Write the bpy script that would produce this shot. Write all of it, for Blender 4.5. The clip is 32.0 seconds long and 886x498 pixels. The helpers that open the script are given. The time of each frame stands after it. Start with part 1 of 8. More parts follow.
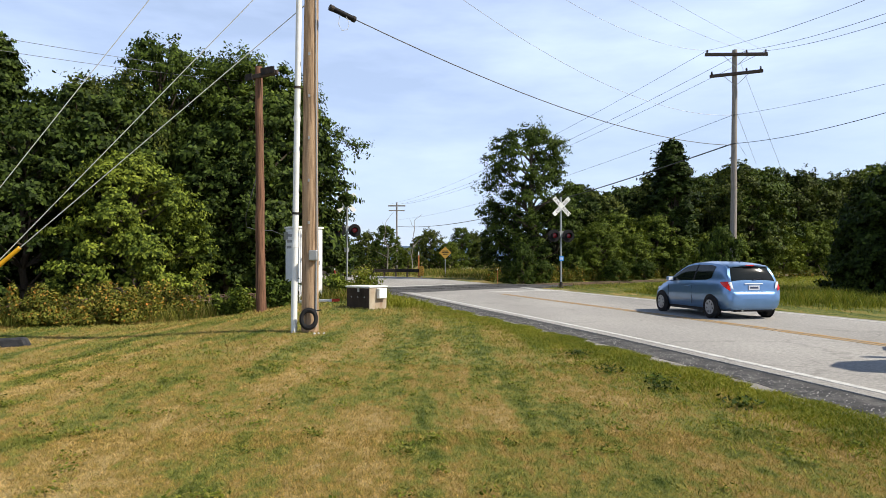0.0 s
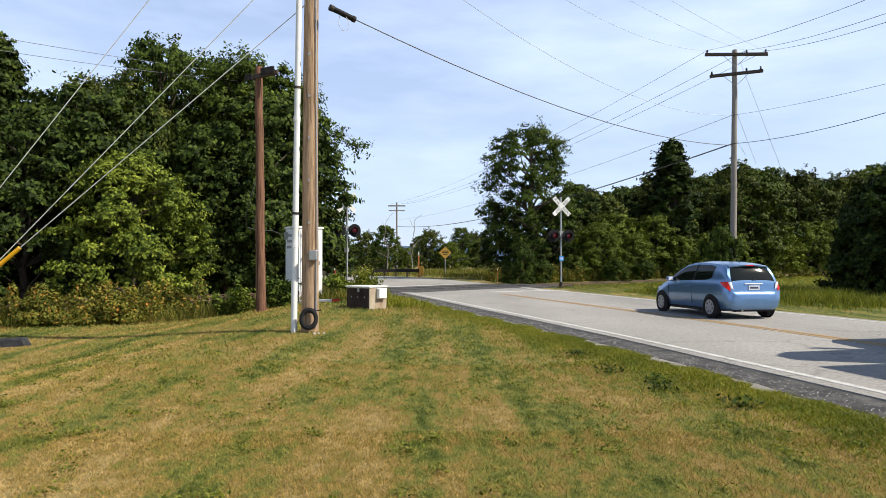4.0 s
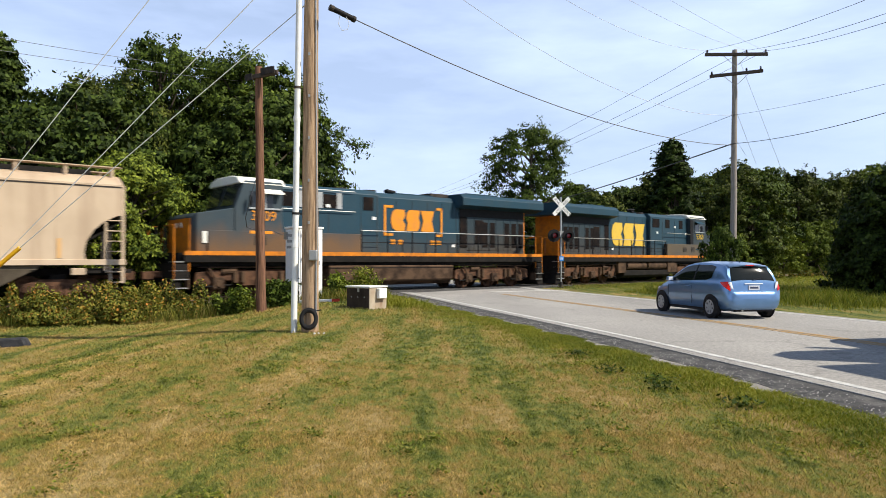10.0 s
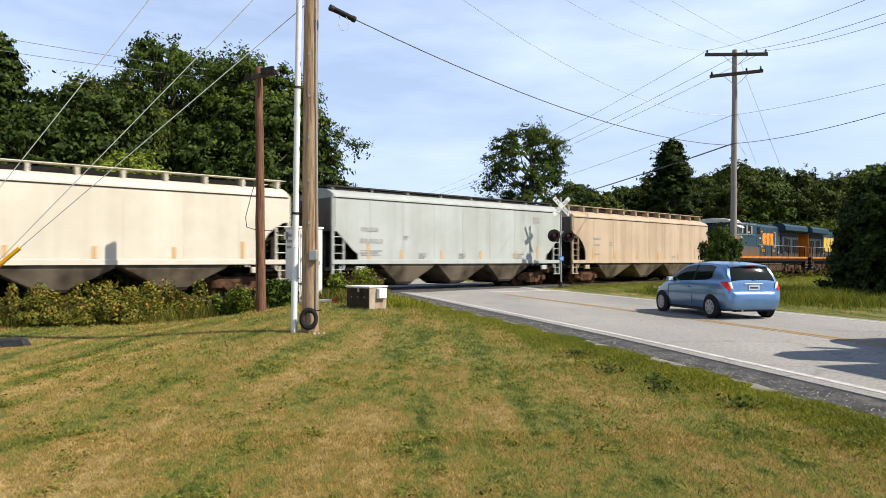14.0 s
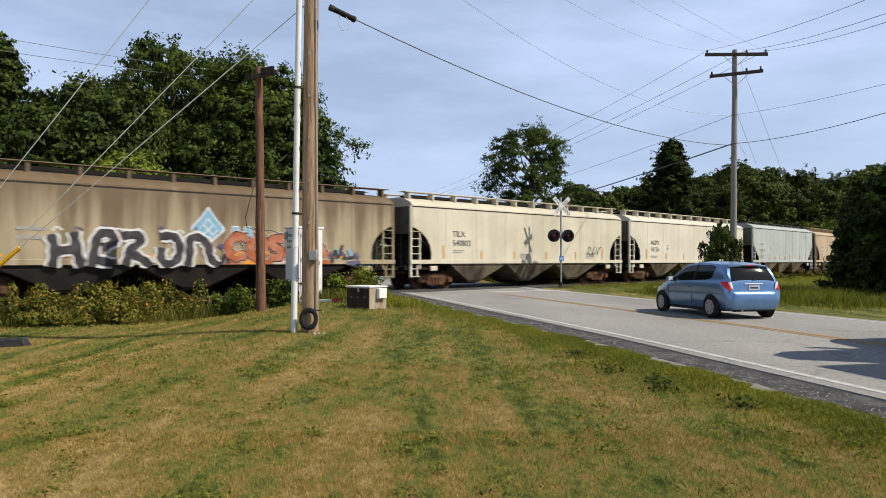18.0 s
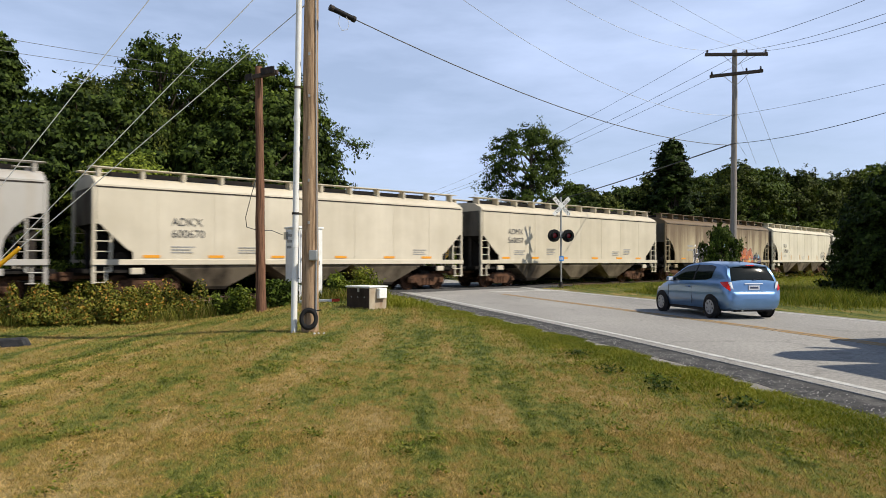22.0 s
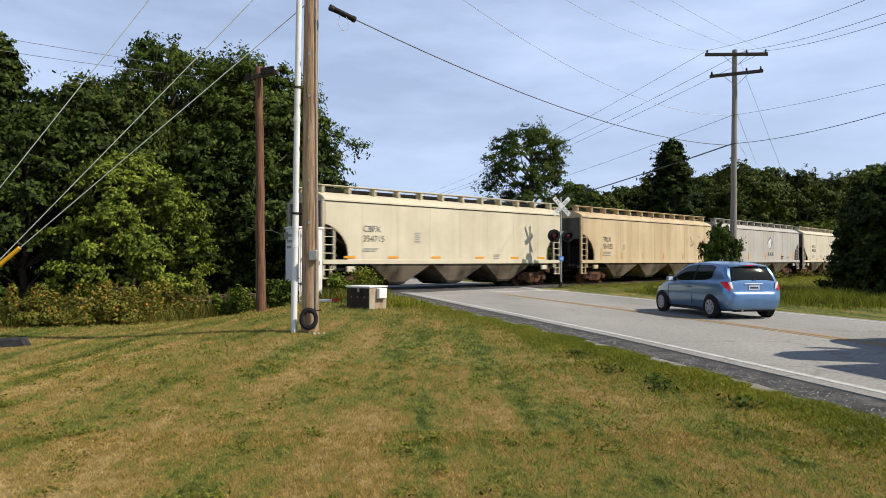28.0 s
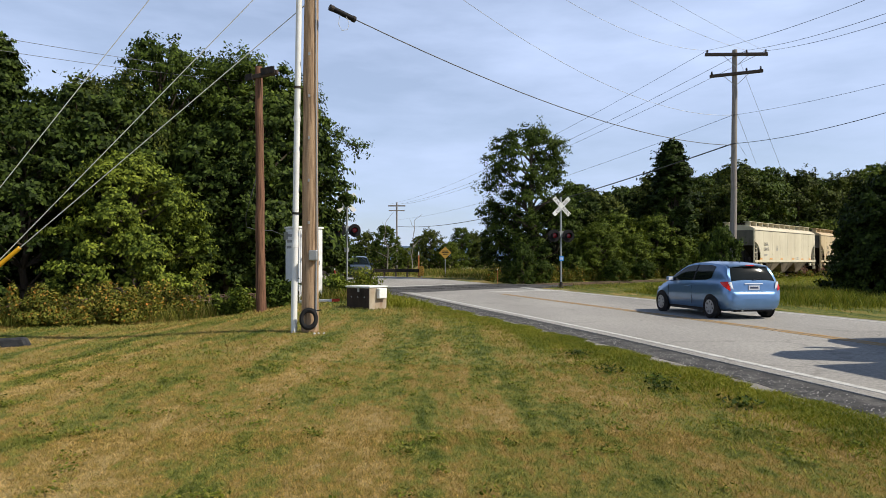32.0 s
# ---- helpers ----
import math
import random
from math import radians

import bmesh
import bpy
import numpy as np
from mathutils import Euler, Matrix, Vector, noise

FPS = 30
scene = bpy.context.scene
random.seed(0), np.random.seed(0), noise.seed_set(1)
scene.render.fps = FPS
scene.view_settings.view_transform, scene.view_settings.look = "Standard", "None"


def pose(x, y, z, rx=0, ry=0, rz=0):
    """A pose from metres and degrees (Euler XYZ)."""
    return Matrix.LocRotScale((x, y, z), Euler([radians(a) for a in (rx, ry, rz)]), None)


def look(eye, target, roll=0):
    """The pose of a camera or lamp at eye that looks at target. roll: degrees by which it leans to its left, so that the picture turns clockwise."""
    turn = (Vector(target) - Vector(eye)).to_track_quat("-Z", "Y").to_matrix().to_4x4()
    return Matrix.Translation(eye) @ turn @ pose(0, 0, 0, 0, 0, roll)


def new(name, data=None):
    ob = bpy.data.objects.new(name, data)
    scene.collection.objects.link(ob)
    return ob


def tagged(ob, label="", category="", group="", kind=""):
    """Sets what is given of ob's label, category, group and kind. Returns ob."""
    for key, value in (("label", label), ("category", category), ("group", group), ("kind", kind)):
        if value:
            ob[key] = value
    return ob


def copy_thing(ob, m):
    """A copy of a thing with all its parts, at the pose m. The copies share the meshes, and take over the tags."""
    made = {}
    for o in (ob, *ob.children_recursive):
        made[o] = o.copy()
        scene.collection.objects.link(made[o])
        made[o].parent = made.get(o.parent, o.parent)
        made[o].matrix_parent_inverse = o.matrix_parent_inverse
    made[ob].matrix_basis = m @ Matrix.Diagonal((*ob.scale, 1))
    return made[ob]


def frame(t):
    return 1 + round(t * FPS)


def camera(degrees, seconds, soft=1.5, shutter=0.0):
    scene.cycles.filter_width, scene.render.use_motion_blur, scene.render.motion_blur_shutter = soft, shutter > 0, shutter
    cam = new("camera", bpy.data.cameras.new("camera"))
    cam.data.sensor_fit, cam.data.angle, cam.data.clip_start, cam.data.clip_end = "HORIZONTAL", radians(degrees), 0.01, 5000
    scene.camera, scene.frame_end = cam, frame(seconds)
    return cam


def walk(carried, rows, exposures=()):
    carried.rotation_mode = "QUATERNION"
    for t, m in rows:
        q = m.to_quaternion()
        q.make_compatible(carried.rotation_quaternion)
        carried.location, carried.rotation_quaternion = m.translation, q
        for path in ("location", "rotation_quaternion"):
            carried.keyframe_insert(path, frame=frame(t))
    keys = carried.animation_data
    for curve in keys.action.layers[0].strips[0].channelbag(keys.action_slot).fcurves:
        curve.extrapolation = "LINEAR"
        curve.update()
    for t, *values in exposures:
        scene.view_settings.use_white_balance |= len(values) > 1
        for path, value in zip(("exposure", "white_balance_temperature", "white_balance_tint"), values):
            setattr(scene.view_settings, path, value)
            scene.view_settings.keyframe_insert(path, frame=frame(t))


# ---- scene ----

# ---------- camera: stands still on the lawn ----------
cam = camera(65.5, 32.0, soft=0.7, shutter=0.4)
EYE = (0.0, 0.0, 1.42)
VIEW = look(EYE, (0.0, 61.0, 2.445))
walk(cam, [(0.0, VIEW), (32.0, VIEW)], [(0.0, 0.36), (14.4, 0.36), (16.6, -0.12), (17.3, -0.09), (18.5, 0.02), (32.0, 0.05)])

# ---------- daylight ----------
SUN_DIR = Vector((math.cos(radians(-18)) * math.cos(radians(44.5)), math.sin(radians(-18)) * math.cos(radians(44.5)), math.sin(radians(44.5))))
world = bpy.data.worlds.new("sky")
scene.world = world
world.use_nodes = True
wn, wl = world.node_tree.nodes, world.node_tree.links
sky = wn.new("ShaderNodeTexSky")
sky.sky_type, sky.sun_disc = "NISHITA", False
sky.sun_elevation = radians(44.5)
sky.sun_rotation = math.atan2(SUN_DIR.x, SUN_DIR.y)
sky.air_density, sky.dust_density, sky.ozone_density = 1.0, 0.6, 1.6
wn["Background"].inputs["Strength"].default_value = 0.095
# thin high cloud, spread over the whole sky
wtc, wmp, wcl = wn.new("ShaderNodeTexCoord"), wn.new("ShaderNodeMapping"), wn.new("ShaderNodeTexNoise")
wmp.inputs["Scale"].default_value = (1.6, 1.6, 6.5)
wmp.inputs["Rotation"].default_value = (0.0, radians(9), 0.0)
wcl.inputs["Scale"].default_value, wcl.inputs["Detail"].default_value, wcl.inputs["Roughness"].default_value = 1.7, 6, 0.55
wrp, wmx = wn.new("ShaderNodeValToRGB"), wn.new("ShaderNodeMix")
wrp.color_ramp.elements[0].position, wrp.color_ramp.elements[0].color = 0.34, (0.5, 0.5, 0.5, 1)
wrp.color_ramp.elements[1].position, wrp.color_ramp.elements[1].color = 0.68, (0.95, 0.95, 0.95, 1)
wmx.data_type = "RGBA"
wmx.inputs[7].default_value = (6.6, 8.0, 11.2, 1)
wl.new(wtc.outputs["Generated"], wmp.inputs["Vector"])
wl.new(wmp.outputs[0], wcl.inputs["Vector"])
wl.new(wcl.outputs["Fac"], wrp.inputs[0])
# the haze thins with height, so that the zenith is a deeper blue
wsp, wmr, wml = wn.new("ShaderNodeSeparateXYZ"), wn.new("ShaderNodeMapRange"), wn.new("ShaderNodeMath")
wmr.interpolation_type = "SMOOTHSTEP"
wmr.inputs["From Min"].default_value, wmr.inputs["From Max"].default_value = 0.28, 0.66
wmr.inputs["To Min"].default_value, wmr.inputs["To Max"].default_value = 1.0, 0.08
wml.operation = "MULTIPLY"
wl.new(wtc.outputs["Generated"], wsp.inputs[0])
wl.new(wsp.outputs["Z"], wmr.inputs["Value"])
wl.new(wrp.outputs[0], wml.inputs[0])
wl.new(wmr.outputs[0], wml.inputs[1])
wl.new(wml.outputs[0], wmx.inputs[0])
wl.new(sky.outputs[0], wmx.inputs[6])
wl.new(wmx.outputs[2], wn["Background"].inputs["Color"])
sun = new("sun", bpy.data.lights.new("sun", "SUN"))
sun.data.energy, sun.data.angle, sun.data.color = 5.0, radians(0.53), (1.0, 0.92, 0.79)
sun.matrix_world = look(SUN_DIR * 60, (0, 0, 0))


# ---------- materials ----------
def nodes_of(name):
    m = bpy.data.materials.new(name)
    m.use_nodes = True
    return m, m.node_tree.nodes, m.node_tree.links, m.node_tree.nodes["Principled BSDF"]


def ramp(n, stops):
    r = n.new("ShaderNodeValToRGB")
    while len(r.color_ramp.elements) < len(stops):
        r.color_ramp.elements.new(0.5)
    for e, (p, c) in zip(r.color_ramp.elements, stops):
        e.position, e.color = p, (*c, 1) if len(c) == 3 else c
    return r


def noise_tex(n, l, scale, detail=4, coord="Object", rough=0.55, stretch=None):
    tc = n.new("ShaderNodeTexCoord")
    t = n.new("ShaderNodeTexNoise")
    t.inputs["Scale"].default_value, t.inputs["Detail"].default_value, t.inputs["Roughness"].default_value = scale, detail, rough
    src = tc.outputs[coord]
    if stretch:
        mp = n.new("ShaderNodeMapping")
        mp.inputs["Scale"].default_value = stretch
        l.new(src, mp.inputs["Vector"])
        src = mp.outputs[0]
    l.new(src, t.inputs["Vector"])
    return t


def mix_col(n, l, a, b, fac, mode="MIX"):
    m = n.new("ShaderNodeMix")
    m.data_type, m.blend_type = "RGBA", mode
    for sock, v in ((m.inputs[6], a), (m.inputs[7], b), (m.inputs[0], fac)):
        if isinstance(v, (int, float)):
            sock.default_value = v
        elif isinstance(v, tuple):
            sock.default_value = (*v, 1)
        else:
            l.new(v, sock)
    return m.outputs[2]


def bump_from(n, l, bsdf, src, strength, dist=0.01):
    b = n.new("ShaderNodeBump")
    b.inputs["Strength"].default_value, b.inputs["Distance"].default_value = strength, dist
    l.new(src, b.inputs["Height"])
    l.new(b.outputs[0], bsdf.inputs["Normal"])


def surf(name, col, rough=0.6, metal=0.0, dirt=(0.1, 0.08, 0.06), amount=0.35, scale=3.0, fine=60.0, bump=0.15, stretch=None, vary=0.0, coat=0.0):
    """A worn surface: base colour, stains at a large scale, grain at a small one."""
    m, n, l, b = nodes_of(name)
    big = noise_tex(n, l, scale, 5, stretch=stretch)
    small = noise_tex(n, l, fine, 3)
    r = ramp(n, [(0.42, (0, 0, 0)), (0.75, (1, 1, 1))])
    l.new(big.outputs["Fac"], r.inputs[0])
    mul = n.new("ShaderNodeMath")
    mul.operation = "MULTIPLY"
    mul.inputs[1].default_value = amount
    l.new(r.outputs[0], mul.inputs[0])
    c = mix_col(n, l, col, dirt, mul.outputs[0])
    g = ramp(n, [(0.3, (0.8, 0.8, 0.8)), (0.7, (1.1, 1.1, 1.1))])
    l.new(small.outputs["Fac"], g.inputs[0])
    c = mix_col(n, l, c, g.outputs[0], 0.6, "MULTIPLY")
    if vary:
        oi = n.new("ShaderNodeObjectInfo")
        v = ramp(n, [(0, (1 - vary,) * 3), (1, (1 + vary,) * 3)])
        l.new(oi.outputs["Random"], v.inputs[0])
        c = mix_col(n, l, c, v.outputs[0], 1.0, "MULTIPLY")
    l.new(c, b.inputs["Base Color"])
    b.inputs["Roughness"].default_value, b.inputs["Metallic"].default_value = rough, metal
    b.inputs["Coat Weight"].default_value = coat
    b.inputs["Specular IOR Level"].default_value = 0.5 if metal > 0.3 else 0.1
    if bump:
        bump_from(n, l, b, small.outputs["Fac"], bump, 0.01)
    return m


def leaf_mat(name, dark, light, trans=0.17, dry=None):
    m, n, l, b = nodes_of(name)
    geo = n.new("ShaderNodeNewGeometry")
    oi = n.new("ShaderNodeObjectInfo")
    stops = [(0.0, dark), (0.8, light)]
    stops.append((1.0, dry if dry else tuple(min(1, x * 1.25) for x in light)))
    r = ramp(n, stops)
    l.new(geo.outputs["Random Per Island"], r.inputs[0])
    v = ramp(n, [(0, (0.72, 0.76, 0.72)), (1, (1.2, 1.16, 1.1))])
    l.new(oi.outputs["Random"], v.inputs[0])
    big = noise_tex(n, l, 0.6, 3)
    v2 = ramp(n, [(0.35, (0.75, 0.8, 0.75)), (0.65, (1.2, 1.15, 1.0))])
    l.new(big.outputs["Fac"], v2.inputs[0])
    c = mix_col(n, l, r.outputs[0], v.outputs[0], 1.0, "MULTIPLY")
    c = mix_col(n, l, c, v2.outputs[0], 1.0, "MULTIPLY")
    l.new(c, b.inputs["Base Color"])
    b.inputs["Roughness"].default_value = 0.6
    b.inputs["Specular IOR Level"].default_value = 0.08
    tr = n.new("ShaderNodeBsdfTranslucent")
    l.new(mix_col(n, l, c, (1.3, 1.25, 0.5), 1.0, "MULTIPLY"), tr.inputs[0])
    mx = n.new("ShaderNodeMixShader")
    mx.inputs[0].default_value = trans
    l.new(b.outputs[0], mx.inputs[1])
    l.new(tr.outputs[0], mx.inputs[2])
    l.new(mx.outputs[0], n["Material Output"].inputs[0])
    return m


def lawn_mat(name="mown_lawn", blade=False):
    m, n, l, b = nodes_of(name)
    # bands left by the mower run away from the eye, over drier and greener patches
    tcm, mpm, patch = n.new("ShaderNodeTexCoord"), n.new("ShaderNodeMapping"), n.new("ShaderNodeTexNoise")
    mpm.inputs["Rotation"].default_value = (0, 0, radians(-3.5))
    mpm.inputs["Scale"].default_value = (1.7, 0.12, 1)
    patch.inputs["Scale"].default_value, patch.inputs["Detail"].default_value, patch.inputs["Roughness"].default_value = 1.0, 3, 0.5
    l.new(tcm.outputs["Object"], mpm.inputs["Vector"])
    l.new(mpm.outputs[0], patch.inputs["Vector"])
    dry = noise_tex(n, l, 0.9, 5, rough=0.6, stretch=(1, 0.45, 1))
    mid = noise_tex(n, l, 6.5, 5, rough=0.65, stretch=(1.2, 0.7, 1))
    fine = noise_tex(n, l, 55.0, 4)
    r = ramp(n, [(0.26, (0.062, 0.088, 0.017)), (0.44, (0.175, 0.175, 0.046)), (0.58, (0.245, 0.174, 0.058)), (0.78, (0.35, 0.26, 0.122))])
    add = n.new("ShaderNodeMath")
    add.operation = "MULTIPLY_ADD"
    l.new(mid.outputs["Fac"], add.inputs[0])
    add.inputs[1].default_value = 1.0
    both = n.new("ShaderNodeMath")
    both.operation = "MULTIPLY_ADD"
    both.inputs[1].default_value = 0.75
    l.new(dry.outputs["Fac"], both.inputs[0])
    l.new(patch.outputs["Fac"], both.inputs[2])
    l.new(both.outputs[0], add.inputs[2])
    sub = n.new("ShaderNodeMath")
    sub.operation = "SUBTRACT"
    sub.inputs[1].default_value = 0.9
    l.new(add.outputs[0], sub.inputs[0])
    # greener towards the road
    tc = n.new("ShaderNodeTexCoord")
    sep = n.new("ShaderNodeSeparateXYZ")
    l.new(tc.outputs["Object"], sep.inputs[0])
    mr = n.new("ShaderNodeMapRange")
    mr.inputs["From Min"].default_value, mr.inputs["From Max"].default_value = -1.0, 6.0
    mr.inputs["To Min"].default_value, mr.inputs["To Max"].default_value = 0.06, -0.04
    l.new(sep.outputs["X"], mr.inputs["Value"])
    tot = n.new("ShaderNodeMath")
    tot.operation = "ADD"
    l.new(sub.outputs[0], tot.inputs[0])
    l.new(mr.outputs[0], tot.inputs[1])
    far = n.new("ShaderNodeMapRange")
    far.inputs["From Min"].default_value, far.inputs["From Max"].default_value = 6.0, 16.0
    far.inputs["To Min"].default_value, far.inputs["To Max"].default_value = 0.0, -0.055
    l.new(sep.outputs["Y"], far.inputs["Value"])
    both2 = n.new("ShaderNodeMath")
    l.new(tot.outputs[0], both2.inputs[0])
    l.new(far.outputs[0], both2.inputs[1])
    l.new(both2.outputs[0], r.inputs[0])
    g = ramp(n, [(0.3, (0.55, 0.6, 0.5)), (0.7, (1.35, 1.3, 1.25))])
    l.new(fine.outputs["Fac"], g.inputs[0])
    c = mix_col(n, l, r.outputs[0], g.outputs[0], 0.9, "MULTIPLY")
    if blade:
        geo = n.new("ShaderNodeNewGeometry")
        v = ramp(n, [(0.0, (0.74, 0.9, 0.5)), (0.45, (1.12, 1.1, 0.98)), (1.0, (1.95, 1.75, 1.5))])
        l.new(geo.outputs["Random Per Island"], v.inputs[0])
        c = mix_col(n, l, c, v.outputs[0], 1.0, "MULTIPLY")
    l.new(c, b.inputs["Base Color"])
    b.inputs["Roughness"].default_value = 0.9
    b.inputs["Specular IOR Level"].default_value = 0.15
    if blade:
        return m
    bump_from(n, l, b, fine.outputs["Fac"], 0.8, 0.03)
    return m


def road_mat(name, lo, hi, crack=0.5):
    m, n, l, b = nodes_of(name)
    big = noise_tex(n, l, 0.35, 5, "Object", stretch=(1, 0.4, 1))
    fine = noise_tex(n, l, 90.0, 3)
    r = ramp(n, [(0.3, lo), (0.7, hi)])
    l.new(big.outputs["Fac"], r.inputs[0])
    g = ramp(n, [(0.3, (0.72, 0.72, 0.72)), (0.7, (1.2, 1.2, 1.2))])
    l.new(fine.outputs["Fac"], g.inputs[0])
    c = mix_col(n, l, r.outputs[0], g.outputs[0], 0.8, "MULTIPLY")
    agg = noise_tex(n, l, 16.0, 4, rough=0.75)
    ga = ramp(n, [(0.32, (0.7, 0.7, 0.71)), (0.68, (1.25, 1.24, 1.22))])
    l.new(agg.outputs["Fac"], ga.inputs[0])
    c = mix_col(n, l, c, ga.outputs[0], 1.0, "MULTIPLY")
    tc = n.new("ShaderNodeTexCoord")
    vor = n.new("ShaderNodeTexVoronoi")
    vor.feature = "DISTANCE_TO_EDGE"
    vor.inputs["Scale"].default_value = 0.28
    wob = noise_tex(n, l, 1.3, 4)
    vm = n.new("ShaderNodeVectorMath")
    vm.operation = "MULTIPLY_ADD"
    l.new(wob.outputs["Color"], vm.inputs[0])
    vm.inputs[1].default_value = (1.4, 1.4, 0)
    l.new(tc.outputs["Object"], vm.inputs[2])
    l.new(vm.outputs[0], vor.inputs["Vector"])
    cr = ramp(n, [(0.0, (1 - crack,) * 3), (0.012, (1, 1, 1))])
    l.new(vor.outputs["Distance"], cr.inputs[0])
    c = mix_col(n, l, c, cr.outputs[0], 1.0, "MULTIPLY")
    l.new(c, b.inputs["Base Color"])
    b.inputs["Roughness"].default_value = 0.85
    b.inputs["Specular IOR Level"].default_value = 0.08
    bump_from(n, l, b, fine.outputs["Fac"], 0.5, 0.01)
    return m


def plain(name, col, rough=0.5, metal=0.0, emit=0.0):
    m, n, l, b = nodes_of(name)
    b.inputs["Base Color"].default_value = (*col, 1)
    b.inputs["Roughness"].default_value, b.inputs["Metallic"].default_value = rough, metal
    if emit:
        b.inputs["Emission Color"].default_value, b.inputs["Emission Strength"].default_value = (*col, 1), emit
    return m


M_LAWN = lawn_mat()
M_BLADES = lawn_mat("lawn_blades", True)
M_ROAD = road_mat("worn_grey_asphalt", (0.275, 0.264, 0.244), (0.375, 0.36, 0.332), 0.22)
M_ROAD_DARK = surf("dark_crumbling_asphalt", (0.058, 0.057, 0.057), 0.95, 0, (0.15, 0.145, 0.135), 0.9, 3.5, 28, 0.8)
M_EDGE_GRAVEL = surf("fine_grey_gravel", (0.25, 0.235, 0.21), 0.95, 0, (0.42, 0.4, 0.36), 0.8, 6, 35, 1.0)
M_GRAVEL = surf("grey_ballast", (0.2, 0.18, 0.16), 0.95, amount=0.5, scale=4, fine=25, bump=1.0)
M_WHITE_LINE = surf("worn_white_road_paint", (0.58, 0.57, 0.53), 0.7, dirt=(0.29, 0.275, 0.25), amount=0.95, scale=7, fine=90)
M_YELLOW_LINE = surf("worn_yellow_road_paint", (0.37, 0.235, 0.095), 0.7, dirt=(0.28, 0.25, 0.2), amount=1.0, scale=3, fine=90)
M_RAIL = surf("rail_steel", (0.2, 0.13, 0.1), 0.5, 0.6, (0.09, 0.05, 0.035), 0.5, 8, 80)
M_TIE = surf("creosoted_wood", (0.07, 0.055, 0.045), 0.9, 0, (0.14, 0.12, 0.1), 0.5, 6, 60, 0.5)
M_POLE = surf("weathered_pole_wood", (0.4, 0.275, 0.17), 0.85, 0, (0.11, 0.065, 0.038), 0.95, 5, 40, 0.8, (6, 6, 0.35))
M_POLE_RED = surf("reddish_pole_wood", (0.21, 0.11, 0.068), 0.9, 0, (0.03, 0.019, 0.014), 1.0, 3.5, 40, 0.8, (6, 6, 0.35))
M_POLE_GREY = surf("silvered_pole_wood", (0.3, 0.27, 0.24), 0.85, 0, (0.15, 0.13, 0.11), 0.7, 5, 40, 0.8, (6, 6, 0.35))
M_BARK = surf("bark", (0.075, 0.06, 0.045), 0.95, 0, (0.03, 0.025, 0.02), 0.7, 6, 30, 1.0, (3, 3, 0.5))
M_GALV = surf("galvanised_steel", (0.42, 0.42, 0.4), 0.45, 0.7, (0.25, 0.24, 0.22), 0.4, 6, 60)
M_WHITE_PAINT = surf("white_paint", (0.78, 0.78, 0.75), 0.5, 0, (0.45, 0.43, 0.38), 0.3, 4, 60, 0.05)
M_BLACK = surf("black_paint", (0.012, 0.012, 0.013), 0.6, 0, (0.03, 0.028, 0.026), 0.4, 6, 60, 0.05)
M_DARK = surf("grimy_dark_steel", (0.035, 0.032, 0.03), 0.7, 0.1, (0.1, 0.075, 0.055), 0.7, 5, 50, 0.3)
M_WIRE = plain("wire", (0.05, 0.05, 0.055), 0.6)
M_WIRE_PALE = plain("galvanised_wire", (0.62, 0.62, 0.6), 0.6)
M_CABLE = plain("grey_sheathed_cable", (0.2, 0.2, 0.21), 0.5)
M_LEAF_A = leaf_mat("green_leaves", (0.01, 0.021, 0.004), (0.085, 0.122, 0.02), 0.12)
M_LEAF_B = leaf_mat("light_green_leaves", (0.018, 0.035, 0.005), (0.15, 0.19, 0.028), 0.14)
M_LEAF_C = leaf_mat("olive_leaves", (0.013, 0.021, 0.005), (0.095, 0.115, 0.024), 0.12)
# leaf green lowered so that shade is part of the colour
M_LEAF_D = leaf_mat("shade_dark_leaves", (0.007, 0.015, 0.004), (0.055, 0.082, 0.016), 0.1)
M_WEED = leaf_mat("yellowing_weed_leaves", (0.022, 0.034, 0.006), (0.18, 0.185, 0.036), 0.18, (0.34, 0.16, 0.04))
M_FRINGE = leaf_mat("verge_grass", (0.06, 0.088, 0.013), (0.25, 0.265, 0.04), 0.25, (0.3, 0.26, 0.08))
M_TALL_GRASS = leaf_mat("tall_grass", (0.045, 0.062, 0.013), (0.155, 0.16, 0.036), 0.25, (0.32, 0.24, 0.1))


